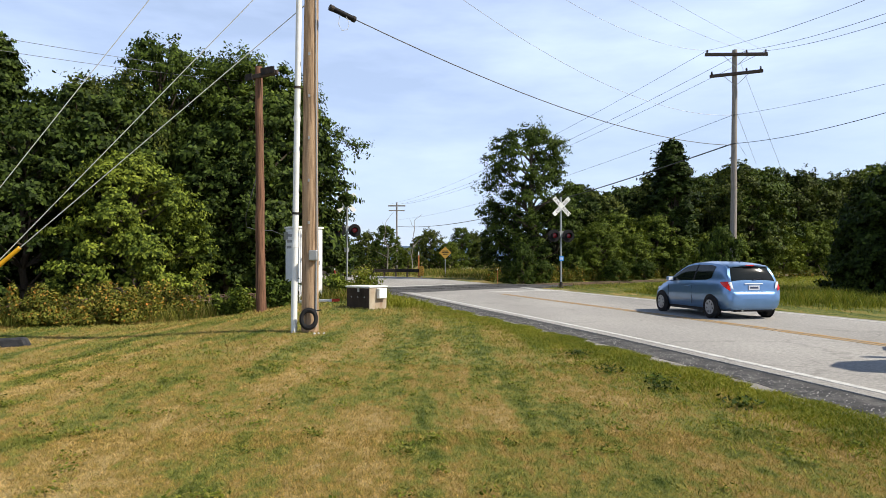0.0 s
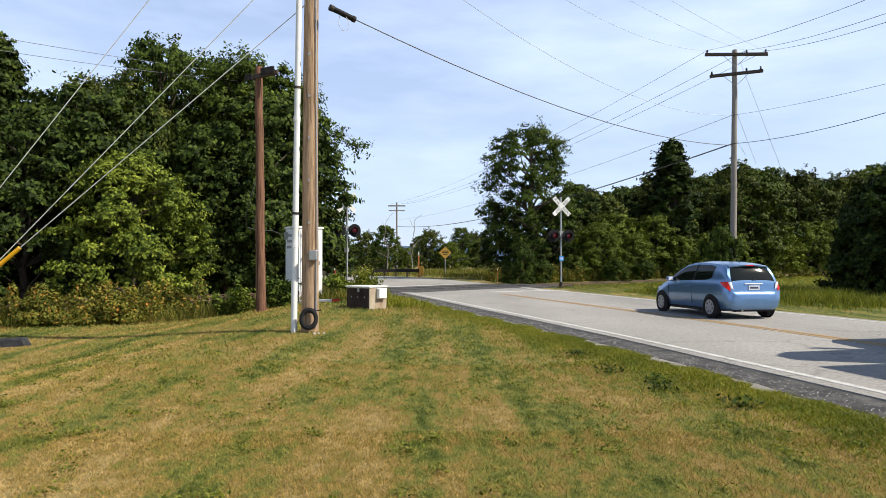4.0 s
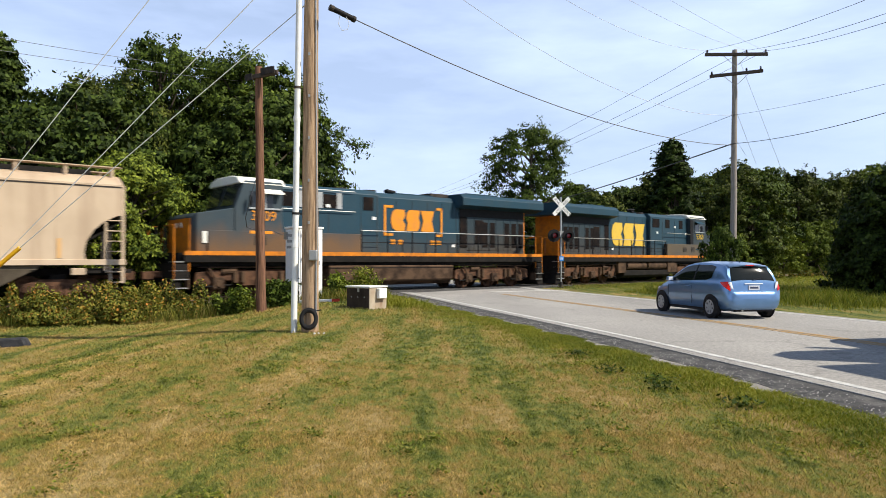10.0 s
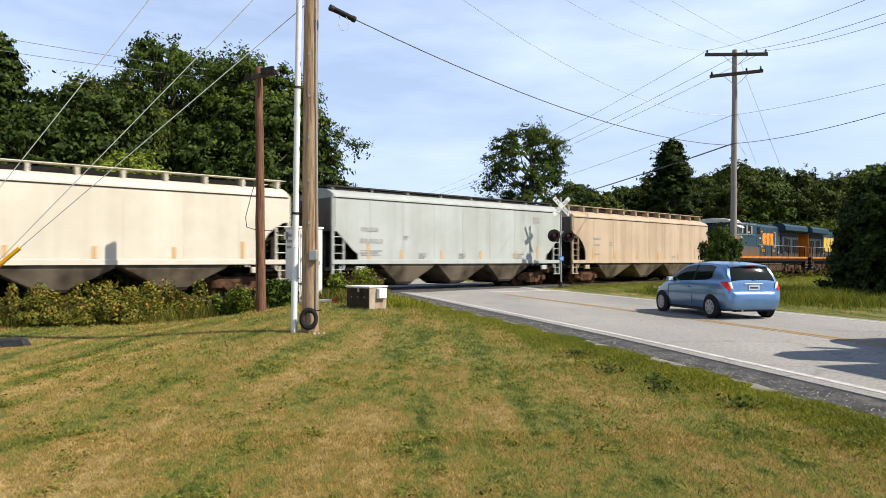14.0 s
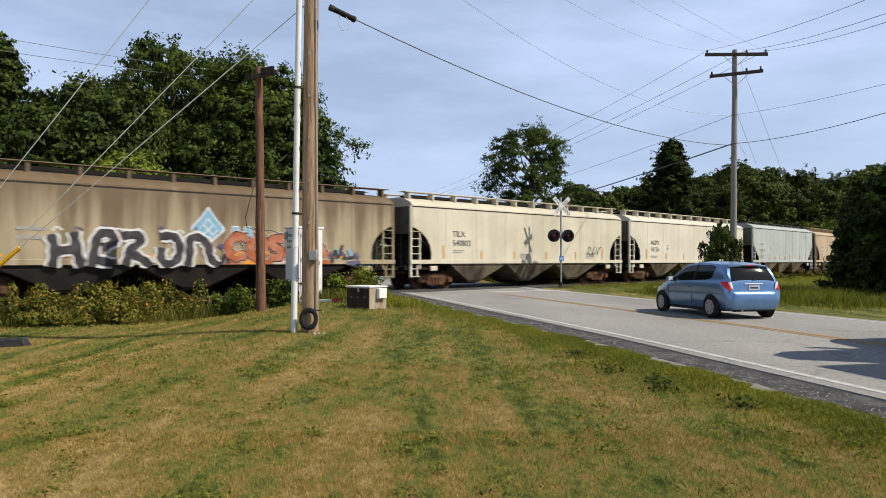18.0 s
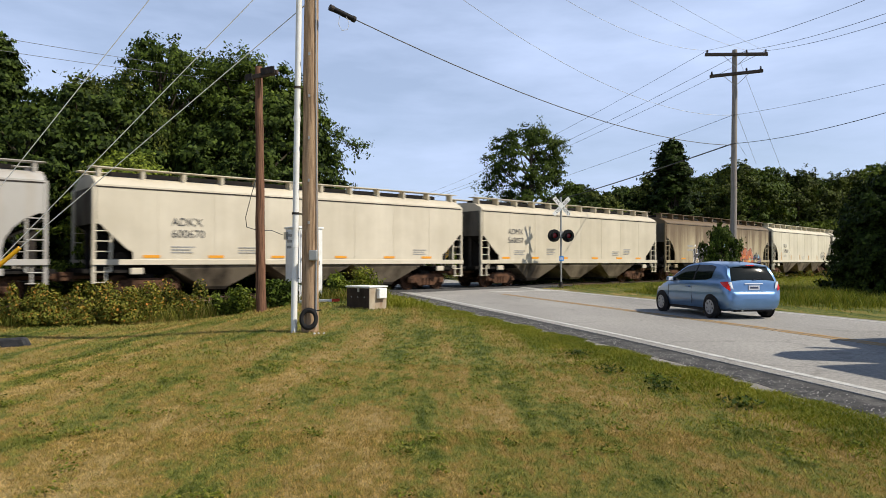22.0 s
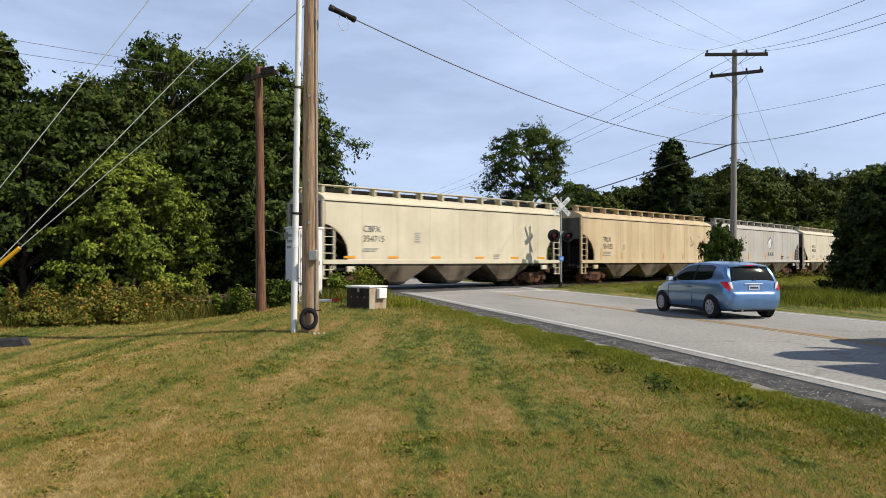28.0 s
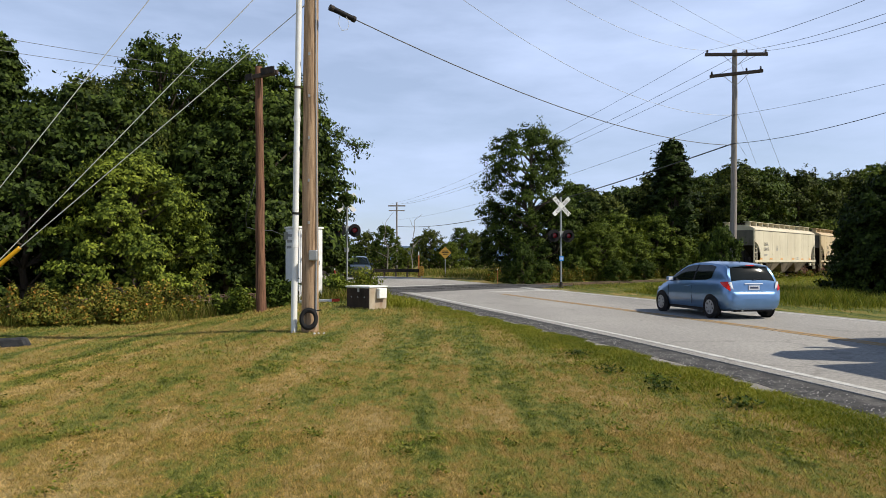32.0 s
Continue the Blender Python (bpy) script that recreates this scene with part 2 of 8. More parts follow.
# ---------- mesh helpers ----------
class Solid:
    """Collects simple solids into one mesh."""

    def __init__(self):
        self.v, self.f = [], []

    def add(self, verts, faces, m=None):
        o = len(self.v)
        self.v += [tuple(m @ Vector(p)) for p in verts] if m is not None else [tuple(p) for p in verts]
        self.f += [tuple(i + o for i in f) for f in faces]
        return self

    def box(self, x0, x1, y0, y1, z0, z1, m=None):
        v = [(x, y, z) for x in (x0, x1) for y in (y0, y1) for z in (z0, z1)]
        return self.add(v, [(0, 1, 3, 2), (4, 6, 7, 5), (0, 4, 5, 1), (2, 3, 7, 6), (0, 2, 6, 4), (1, 5, 7, 3)], m)

    def bar(self, a, b, w, h, up=(0, 0, 1)):
        """A square bar from a to b."""
        a, b = Vector(a), Vector(b)
        d = (b - a).normalized()
        s = d.cross(Vector(up))
        s = (s if s.length > 1e-4 else d.cross(Vector((1, 0, 0)))).normalized()
        u = s.cross(d)
        v = [p + s * i * w / 2 + u * j * h / 2 for p in (a, b) for i, j in ((-1, -1), (1, -1), (1, 1), (-1, 1))]
        return self.add(v, [(0, 1, 2, 3), (7, 6, 5, 4), (0, 4, 5, 1), (1, 5, 6, 2), (2, 6, 7, 3), (3, 7, 4, 0)])

    def rod(self, a, b, r0, r1=None, n=10, cap=True):
        a, b = Vector(a), Vector(b)
        r1 = r0 if r1 is None else r1
        d = (b - a).normalized()
        s = d.orthogonal().normalized()
        u = d.cross(s)
        v = [p + (s * math.cos(t) + u * math.sin(t)) * r for p, r in ((a, r0), (b, r1)) for t in [2 * math.pi * i / n for i in range(n)]]
        f = [(i, (i + 1) % n, n + (i + 1) % n, n + i) for i in range(n)]
        if cap:
            f += [tuple(range(n))[::-1], tuple(range(n, 2 * n))]
        return self.add(v, f)

    def prism(self, poly, axis, a, b):
        """A polygon drawn in the plane across the axis, drawn out from a to b."""
        n = len(poly)
        put = {"x": lambda p, c: (c, p[0], p[1]), "y": lambda p, c: (p[0], c, p[1]), "z": lambda p, c: (p[0], p[1], c)}[axis]
        v = [put(p, a) for p in poly] + [put(p, b) for p in poly]
        f = [(i, (i + 1) % n, n + (i + 1) % n, n + i) for i in range(n)] + [tuple(range(n))[::-1], tuple(range(n, 2 * n))]
        return self.add(v, f)

    def loft(self, rings, close=True, caps=True):
        """Skin over rings of equal count."""
        n = len(rings[0])
        v = [p for r in rings for p in r]
        f = []
        for k in range(len(rings) - 1):
            for i in range(n if close else n - 1):
                j = (i + 1) % n
                f.append((k * n + i, k * n + j, (k + 1) * n + j, (k + 1) * n + i))
        if caps:
            f += [tuple(range(n))[::-1], tuple(range((len(rings) - 1) * n, len(rings) * n))]
        return self.add(v, f)

    def lathe(self, prof, n=16, m=None):
        """Turns (radius, z) round z."""
        rings = [[(r * math.cos(2 * math.pi * i / n), r * math.sin(2 * math.pi * i / n), z) for i in range(n)] for r, z in prof]
        s = Solid().loft(rings)
        return self.add(s.v, s.f, m)

    def hoop(self, prof, n=16, m=None):
        """Turns a closed (radius, z) outline round z, leaving the middle open."""
        prof = list(prof) + [prof[0]]
        rings = [[(r * math.cos(2 * math.pi * i / n), r * math.sin(2 * math.pi * i / n), z) for i in range(n)] for r, z in prof]
        s = Solid().loft(rings, True, False)
        return self.add(s.v, s.f, m)

    def mesh(self, name, mats, smooth=False, bevel=0.0, seg=1):
        me = bpy.data.meshes.new(name)
        me.from_pydata(self.v, [], self.f)
        bm = bmesh.new()
        bm.from_mesh(me)
        bmesh.ops.recalc_face_normals(bm, faces=bm.faces)
        if bevel:
            es = [e for e in bm.edges if len(e.link_faces) == 2 and e.calc_face_angle(0) > 0.5]
            bmesh.ops.bevel(bm, geom=es, offset=bevel, segments=seg, affect="EDGES", profile=0.6, clamp_overlap=True)
        for fc in bm.faces:
            fc.smooth = smooth
        bm.to_mesh(me)
        bm.free()
        for m in mats if isinstance(mats, (list, tuple)) else [mats]:
            me.materials.append(m)
        if smooth:
            me.set_sharp_from_angle(angle=radians(38))
        return me


def part(name, solid, material, parent=None, label="", smooth=False, bevel=0.0, seg=1, kind=""):
    me = solid if isinstance(solid, bpy.types.Mesh) else solid.mesh(name, material, smooth, bevel, seg)
    ob = new(name, me)
    ob.parent = parent
    return tagged(ob, label, kind=kind)


def thing(name, label, category, group="", kind="", m=None):
    ob = tagged(new(name), label, category, group, kind)
    if m is not None:
        ob.matrix_basis = m
    return ob


def quads(name, v, material):
    """A mesh of loose four-sided leaves from an array of shape (count, 4, 3)."""
    v = np.asarray(v, dtype=np.float32)
    c = len(v)
    me = bpy.data.meshes.new(name)
    me.vertices.add(c * 4)
    me.vertices.foreach_set("co", v.reshape(-1))
    me.loops.add(c * 4)
    me.loops.foreach_set("vertex_index", np.arange(c * 4, dtype=np.int32))
    me.polygons.add(c)
    me.polygons.foreach_set("loop_start", np.arange(0, c * 4, 4, dtype=np.int32))
    me.update(calc_edges=True)
    me.materials.append(material)
    return me


RNG = np.random.default_rng(7)


def unit(a):
    return a / np.maximum(np.linalg.norm(a, axis=-1, keepdims=True), 1e-9)


def leaves_at(p, out, size, long=1.7, up=0.45, spread=0.5):
    """Leaf quads at points p that face roughly along out and upwards."""
    c = len(p)
    nrm = unit(out + np.array([0, 0, up]) + RNG.normal(0, spread, (c, 3)))
    ax = unit(np.cross(nrm, RNG.normal(0, 1, (c, 3))))
    ax[:, 2] -= 0.25
    ax = unit(ax)
    sd = unit(np.cross(nrm, ax))
    s = size * RNG.uniform(0.6, 1.3, (c, 1))
    a, b = ax * s * long / 2, sd * s / 2
    return np.stack([p - a, p - b * 1.0 + a * 0.1, p + a, p + b * 1.0 + a * 0.1], 1)


# ---------- ground ----------
def ground_z(x, y):
    """Height of the lawn and verges: falls to the left, level by the road."""
    x, y = np.asarray(x, float), np.asarray(y, float)
    t = np.clip((-3.4 - x) / 5.5, 0, 1)
    fall = -0.42 * (t * t * (3 - 2 * t)) * np.clip((y - 3) / 9, 0, 1)
    bank = 0.05 * np.sin(x * 0.7 + 1) * np.sin(y * 0.5) * np.clip((12 - np.abs(x + 4)) / 10, 0, 1)
    return fall + bank - 0.05


# track: heading from +y towards +x, gently curved between two straights
TR_A, TR_K, TR_P = radians(51.19), -1.7255e-3, 27.68
TR_S0, TR_S1 = -25.0, 95.0


def track(s):
    """Place and heading of the track's centre at s metres along it."""
    s = float(s)
    n = Vector((-math.cos(TR_A), math.sin(TR_A)))
    c = min(max(s, TR_S0), TR_S1)
    h = TR_A + TR_K * c
    p = TR_P * n + Vector(((math.cos(TR_A) - math.cos(h)) / TR_K, (math.sin(h) - math.sin(TR_A)) / TR_K))
    p += (s - c) * Vector((math.sin(h), math.cos(h)))
    return p, h


def off_track(s, d, z=0.0):
    """The point d metres to the near side of the track."""
    p, h = track(s)
    return Vector((p.x + d * math.cos(h), p.y - d * math.sin(h), z))


# road: centre line, from behind the camera to beyond the crossing, where it bends away
ROAD = [(11.9, -14), (10.2, -4), (8.85, 5), (7.45, 11.5), (6.2, 16.4), (3.35, 26.4), (0.6, 36.2), (-1.7, 44.2), (-5.6, 55.5), (-13, 65.5), (-26, 75), (-70, 92)]


def road_at(i, t):
    p0, p1, p2, p3 = [Vector(ROAD[min(max(i + k, 0), len(ROAD) - 1)]) for k in (-1, 0, 1, 2)]
    return 0.5 * (2 * p1 + (p2 - p0) * t + (2 * p0 - 5 * p1 + 4 * p2 - p3) * t * t + (3 * p1 - p0 - 3 * p2 + p3) * t ** 3)


ROAD_PTS = [road_at(i, k / 10) for i in range(len(ROAD) - 1) for k in range(10)] + [Vector(ROAD[-1])]


def ribbon(a, b, z0, z1, lo=0, hi=None, wob=0.0, za=None):
    """A slab along the road between offsets a and b (positive: to the side away from the lawn)."""
    s, top, pts = Solid(), [], ROAD_PTS[lo:hi]
    rng = random.Random(3)
    for i, p in enumerate(pts):
        q0, q1 = pts[max(i - 1, 0)], pts[min(i + 1, len(pts) - 1)]
        d = (q1 - q0).normalized()
        n = Vector((d.y, -d.x))
        ea, eb = a + rng.uniform(-wob, wob), b
        l_, r_ = p + n * ea, p + n * eb
        top.append([(l_.x, l_.y, z1 if za is None else za), (r_.x, r_.y, z1), (r_.x, r_.y, z0), (l_.x, l_.y, z0)])
    return s.loft(top)


def build_ground():
    xs = np.concatenate([[-1500, -500, -200, -100, -60], np.arange(-40, 45, 1.0), [60, 100, 200, 500, 1500]])
    ys = np.concatenate([[-600, -200, -60, -20], np.arange(-8, 60, 1.0), [70, 90, 130, 200, 500, 2500]])
    v = [(x, y, float(ground_z(x, y)) - 0.02) for y in ys for x in xs]
    w = len(xs)
    f = [(j * w + i, j * w + i + 1, (j + 1) * w + i + 1, (j + 1) * w + i) for j in range(len(ys) - 1) for i in range(w - 1)]
    s = Solid()
    s.v, s.f = v, f
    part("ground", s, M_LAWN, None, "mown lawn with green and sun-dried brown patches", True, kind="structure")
    road = part("road", ribbon(-3.85, 3.95, -0.3, 0.0), M_ROAD, None, "worn pale grey two-lane asphalt road", kind="structure")
    part("shoulder", ribbon(-4.42, -3.8, -0.3, -0.012, 0, 62, 0.06, -0.035), M_ROAD_DARK, road, "dark crumbling asphalt shoulder")
    part("gravel_edge", ribbon(-4.62, -4.28, -0.3, -0.034, 0, 62, 0.08, -0.05), M_EDGE_GRAVEL, road, "crumbled gravel beside the asphalt")
    part("edge_line", ribbon(-3.62, -3.5, -0.05, 0.005, 0, 56), M_WHITE_LINE, road, "worn white edge line")
    part("edge_line", ribbon(3.5, 3.62, -0.05, 0.005, 0, 56), M_WHITE_LINE, road, "worn white edge line")
    part("centre_line", ribbon(-0.16, -0.03, -0.05, 0.005, 0, 54), M_YELLOW_LINE, road, "worn yellow centre line")
    part("centre_line", ribbon(0.03, 0.16, -0.05, 0.005, 0, 54), M_YELLOW_LINE, road, "worn yellow centre line")


build_ground()


def sweep(profile, s0, s1, step=1.5):
    """Draws a profile of (offset to the near side, height) along the track."""
    n = max(2, int((s1 - s0) / step) + 1)
    return Solid().loft([[off_track(s, d, z) for d, z in profile] for s in np.linspace(s0, s1, n)])


def build_track():
    bed = part("track_bed", sweep([(-2.9, -0.75), (-1.7, -0.2), (1.7, -0.2), (2.9, -0.75)], -60, 160), M_GRAVEL, None, "grey stone ballast bed of a single railway line", kind="structure")
    for d in (-0.755, 0.755):
        prof = [(d - 0.07, -0.17), (d + 0.07, -0.17), (d + 0.07, -0.155), (d + 0.015, -0.14), (d + 0.012, -0.05), (d + 0.036, -0.04), (d + 0.036, 0), (d - 0.036, 0), (d - 0.036, -0.04), (d - 0.012, -0.05), (d - 0.015, -0.14), (d - 0.07, -0.155)]
        part("rail", sweep(prof, -60, 160), M_RAIL, bed, "rusty steel rail with a bright head")
    tie = Solid().box(-0.115, 0.115, -1.3, 1.3, -0.34, -0.172).mesh("tie", M_TIE, False, 0.015)
    for i in range(170):
        s = -10 + i * 0.52
        if 18.5 < s < 30.5:
            continue
        p, h = track(s)
        t = new("tie", tie)
        t.parent = bed
        t.matrix_basis = pose(p.x, p.y, 0, 0, 0, math.degrees(math.pi / 2 - h) + random.uniform(-1, 1))


build_track()


# ---------- trees ----------
def limb(s, a, b, r0, r1, bend, rng, n=5):
    a, b = Vector(a), Vector(b)
    pts = [a.lerp(b, k / n) + Vector((rng.uniform(-1, 1), rng.uniform(-1, 1), rng.uniform(-0.3, 0.3))) * bend * math.sin(math.pi * k / n) for k in range(n + 1)]
    for k in range(n):
        s.rod(pts[k], pts[k + 1], r0 + (r1 - r0) * k / n, r0 + (r1 - r0) * (k + 1) / n, 7, False)
    return pts


def make_tree(label, height, radius, base, leafm, count, size=0.22, clumps=60, seed=1, squash=1.0, lean=0.0, shape="round", droop=0.0, name="tree", clump_r=0.2, ragged=0.36):
    """A trunk with limbs and a crown of leaf clumps; shape gives the crown's outline over its height."""
    rng = random.Random(seed)
    root = thing(name, label, "shrub" if name != "tree" else "tree")
    wood = Solid()
    top = Vector((lean * height, 0, height * 0.9))
    tr = 0.022 * height + 0.02
    pts = limb(wood, (0, 0, -0.3), top, tr, tr * 0.2, 0.04 * height, rng, 8)
    prof = {"round": lambda u: math.sqrt(max(0.03, 1 - (2 * u - 0.9) ** 2 / 1.3)), "cone": lambda u: max(0.08, (1 - u) ** 0.75) * (0.6 + 0.4 * min(1, u * 6)),
            "tall": lambda u: math.sqrt(max(0.04, 1 - (1.75 * u - 0.7) ** 2 / 1.2)), "bush": lambda u: math.sqrt(max(0.02, 1 - u ** 2.2))}[shape]
    P, N = [], []
    per = count // clumps
    for k in range(clumps):
        u = (k + rng.random()) / clumps
        u = u ** 0.85
        z = base + (height - base) * u
        a = k * 2.399963 + rng.uniform(-0.5, 0.5)
        rr = radius * prof(u) * (1 - ragged * rng.random() + ragged * 0.4 * rng.random())
        q = rr * rng.choice((0.55, 0.8, 0.92, 1.0))
        c = Vector((lean * z + q * math.cos(a), q * math.sin(a) * squash, z - droop * q))
        r = radius * clump_r * rng.uniform(0.65, 1.3)
        if k % 2 == 0:
            zz = max(0.15, min(0.95, (c.z - 0.25 * q) / height))
            j = min(len(pts) - 2, int(zz * (len(pts) - 1)))
            limb(wood, pts[j], c, tr * 0.32, 0.012, 0.05 * q, rng, 4)
        tw = 10
        outw = np.array([math.cos(a), math.sin(a), 0.25])
        d = unit(RNG.normal(0, 1, (tw, 3)) * np.array([1, 1, 0.7]) + 0.55 * outw)
        ln = r * RNG.uniform(0.7, 1.55, tw)
        which = RNG.integers(0, tw, per)
        along = RNG.uniform(0.08, 1.0, per) ** 0.75
        off = d[which] * (ln[which] * along)[:, None]
        off[:, 2] -= 0.22 * r * along ** 2
        off += RNG.normal(0, 0.16 * r, (per, 3)) * np.array([1, 1, 0.6])
        P.append(np.array(c) + off)
        N.append(unit(off) * 0.9 + 0.5 * outw)
    P, N = np.concatenate(P), np.concatenate(N)
    ok = P[:, 2] > 0.02
    part("trunk", wood, M_BARK, root, "", True)
    part("crown", quads("crown", leaves_at(P[ok], N[ok], size), leafm), None, root)
    return root


def plant(master, x, y, turn, k=1.0, kz=None, z=None, label=""):
    """A copy of a master plant."""
    zz = float(ground_z(x, y)) if z is None else z
    m = Matrix.Translation((x, y, zz)) @ Matrix.Rotation(radians(turn), 4, "Z") @ Matrix.Diagonal((k, k, kz or k, 1))
    ob = copy_thing(master, m)
    if label:
        ob["label"] = label
    return ob


def px(x, d):
    """Offset across the view at depth d."""
    return (x - 784) / 1220 * d


def build_trees():
    ash = make_tree("tall leafy green tree in the wood", 13, 4.2, 2.2, M_LEAF_A, 40000, 0.12, 120, 3, shape="tall")
    oak = make_tree("broad dense green tree in the wood", 11, 4.4, 1.0, M_LEAF_C, 38000, 0.12, 110, 5, shape="round", ragged=0.4)
    maple = make_tree("bushy light green young tree beside the railway", 6.4, 3.3, 0.3, M_LEAF_B, 46000, 0.1, 150, 8, shape="bush", clump_r=0.17, ragged=0.3)
    dark = make_tree("dense green tree with shade in its dark leaf colour", 9, 4.0, 0.3, M_LEAF_D, 26000, 0.155, 90, 11, shape="tall")
    wood_a = make_tree("leafy green tree in the far wood", 13, 4.4, 1.0, M_LEAF_A, 20000, 0.2, 90, 41, shape="tall", ragged=0.4)
    wood_b = make_tree("olive green tree in the far wood", 11, 4.4, 0.5, M_LEAF_C, 20000, 0.19, 90, 42, shape="round", ragged=0.45)
    wood_c = make_tree("dark green tree in the far wood", 9, 4.0, 0.3, M_LEAF_D, 18000, 0.19, 80, 43, shape="tall", ragged=0.4)
    wood_d = make_tree("light green young tree in the far wood", 7, 3.2, 0.2, M_LEAF_B, 18000, 0.16, 80, 44, shape="tall", ragged=0.45)
    conic = make_tree("dark green tapering tree above the wood", 14, 3.4, 3.0, M_LEAF_D, 30000, 0.17, 130, 13, shape="cone", ragged=0.6, clump_r=0.17)
    shrub = make_tree("dense green roadside shrub", 3.0, 1.7, 0.05, M_LEAF_A, 16000, 0.09, 60, 17, shape="bush", name="shrub", ragged=0.4)
    thicket = make_tree("green thicket of tall shrubs beside the road, leaves coloured dark for shade", 5.4, 2.7, 0.0, M_LEAF_D, 30000, 0.12, 110, 19, shape="bush", name="shrub", ragged=0.45)
    ms = {"ash": ash, "oak": oak, "maple": maple, "dark": dark, "conic": conic, "shrub": shrub, "thicket": thicket, "wood_a": wood_a, "wood_b": wood_b, "wood_c": wood_c, "wood_d": wood_d}
    rows = [
        # left wood behind the railway: kind, place across, depth, turn, scale
        # the dark kind at 385 and 468 gives shaded trees by leaf colour
        ("ash", 440, 40, 130, 1.02), ("dark", 468, 37, 10, 1.12), ("dark", 385, 36, 100, 0.95), ("ash", 505, 42, 200, 0.95), ("maple", 230, 29, 0, 0.97), ("ash", 365, 44, 300, 1.12),
        ("dark", 148, 33, 60, 1.08), ("oak", 90, 36, 210, 0.8), ("conic", -12, 33, 200, 0.9), ("dark", 45, 29, 10, 0.86), ("oak", 196, 37, 80, 1.03), ("dark", 400, 34, 80, 0.75), ("dark", 476, 38, 220, 0.62),
        ("ash", -105, 34, 90, 1.0), ("oak", -170, 30, 50, 1.0), ("dark", 330, 44, 140, 1.2), ("dark", 210, 46, 300, 1.2), ("dark", 470, 46, 0, 1.1), ("dark", 80, 42, 90, 1.2), ("dark", 498, 47, 90, 0.7), ("dark", -20, 40, 0, 1.2), ("dark", 360, 37, 33, 0.7), ("dark", 445, 36, 190, 0.65),
        # the single tree beyond the crossing
        ("ash", 938, 54, 260, 0.9), ("maple", 1058, 52, 120, 0.66), ("dark", 900, 56, 10, 0.62), ("dark", 985, 57, 150, 0.7),
        # right wood behind the railway
    ]
    for kind, x, d, turn, k in rows:
        plant(ms[kind], px(x, d), d, turn, k)
    plant(conic, px(1190, 62), 62, 40, 1.08, 0.865)
    plant(ash, px(283, 38), 38, 20, 0.8, 1.05)
    plant(oak, px(30, 35), 35, 140, 0.7, 0.8)
    rng = random.Random(21)
    for i in range(34):
        x = 1010 + i * 19 + rng.uniform(-8, 8)
        d = (60 if x < 1180 else 74 if x < 1350 else 88) + rng.choice((0, 7, 15))
        kind = rng.choice(("wood_a", "wood_b", "wood_c", "wood_a", "wood_c") if x < 1380 else ("wood_a", "wood_b", "wood_d", "wood_a", "wood_b"))
        hgt = {"wood_b": 11, "wood_c": 9, "wood_a": 13, "wood_d": 7}[kind]
        topy = (338 if x < 1160 else 322 if x < 1290 else 292 if x < 1375 else 318 if x < 1480 else 306) + rng.uniform(-10, 16)
        plant(ms[kind], px(x, d), d, rng.uniform(0, 360), ((461 - topy) / 1220 * d + 1.4) / hgt)
    # lighter young growth along the front of the right wood
    for x, d, k in ((1090, 57, 0.75), (1125, 55, 0.5), (1160, 60, 0.75), (1205, 59, 0.5), (1245, 63, 0.55), (1290, 68, 0.6), (1345, 74, 0.6), (1385, 78, 0.75), (1430, 82, 0.85), (1470, 84, 0.9), (1520, 88, 0.85)):
        plant(wood_d, px(x, d), d, rng.uniform(0, 360), k)
    for x, d, k, kz in ((1277, 30.5, 0.56, 0.98), (925, 42.5, 0.55, 0.85), (960, 45, 0.5, 0.5), (905, 44, 0.4, 0.4), (1015, 50, 0.7, 0.6), (1090, 49, 0.6, 0.5), (1140, 53, 0.6, 0.5), (1200, 57, 0.6, 0.55)):
        plant(shrub, px(x, d), d, rng.uniform(0, 360), k, kz)
    for x, d, k in ((1548, 30, 0.66), (1600, 29.5, 1.0), (1640, 30, 1.05), (1575, 34, 1.0), (1700, 28, 1.0)):
        plant(thicket, px(x, d), d, rng.uniform(0, 360), k)
    # far trees by the bend of the road
    for i in range(16):
        x = 570 + i * 19
        d = 95 + rng.uniform(-12, 20)
        plant(ms[rng.choice(("wood_a", "wood_b", "wood_c", "wood_d"))], px(x, d), d, rng.uniform(0, 360), rng.uniform(0.4, 0.58))
    for m in ms.values():
        for o in (*m.children_recursive, m):
            bpy.data.objects.remove(o)


build_trees()


# ---------- train ----------
HOP_L, LOCO_L = 18.3, 21.95


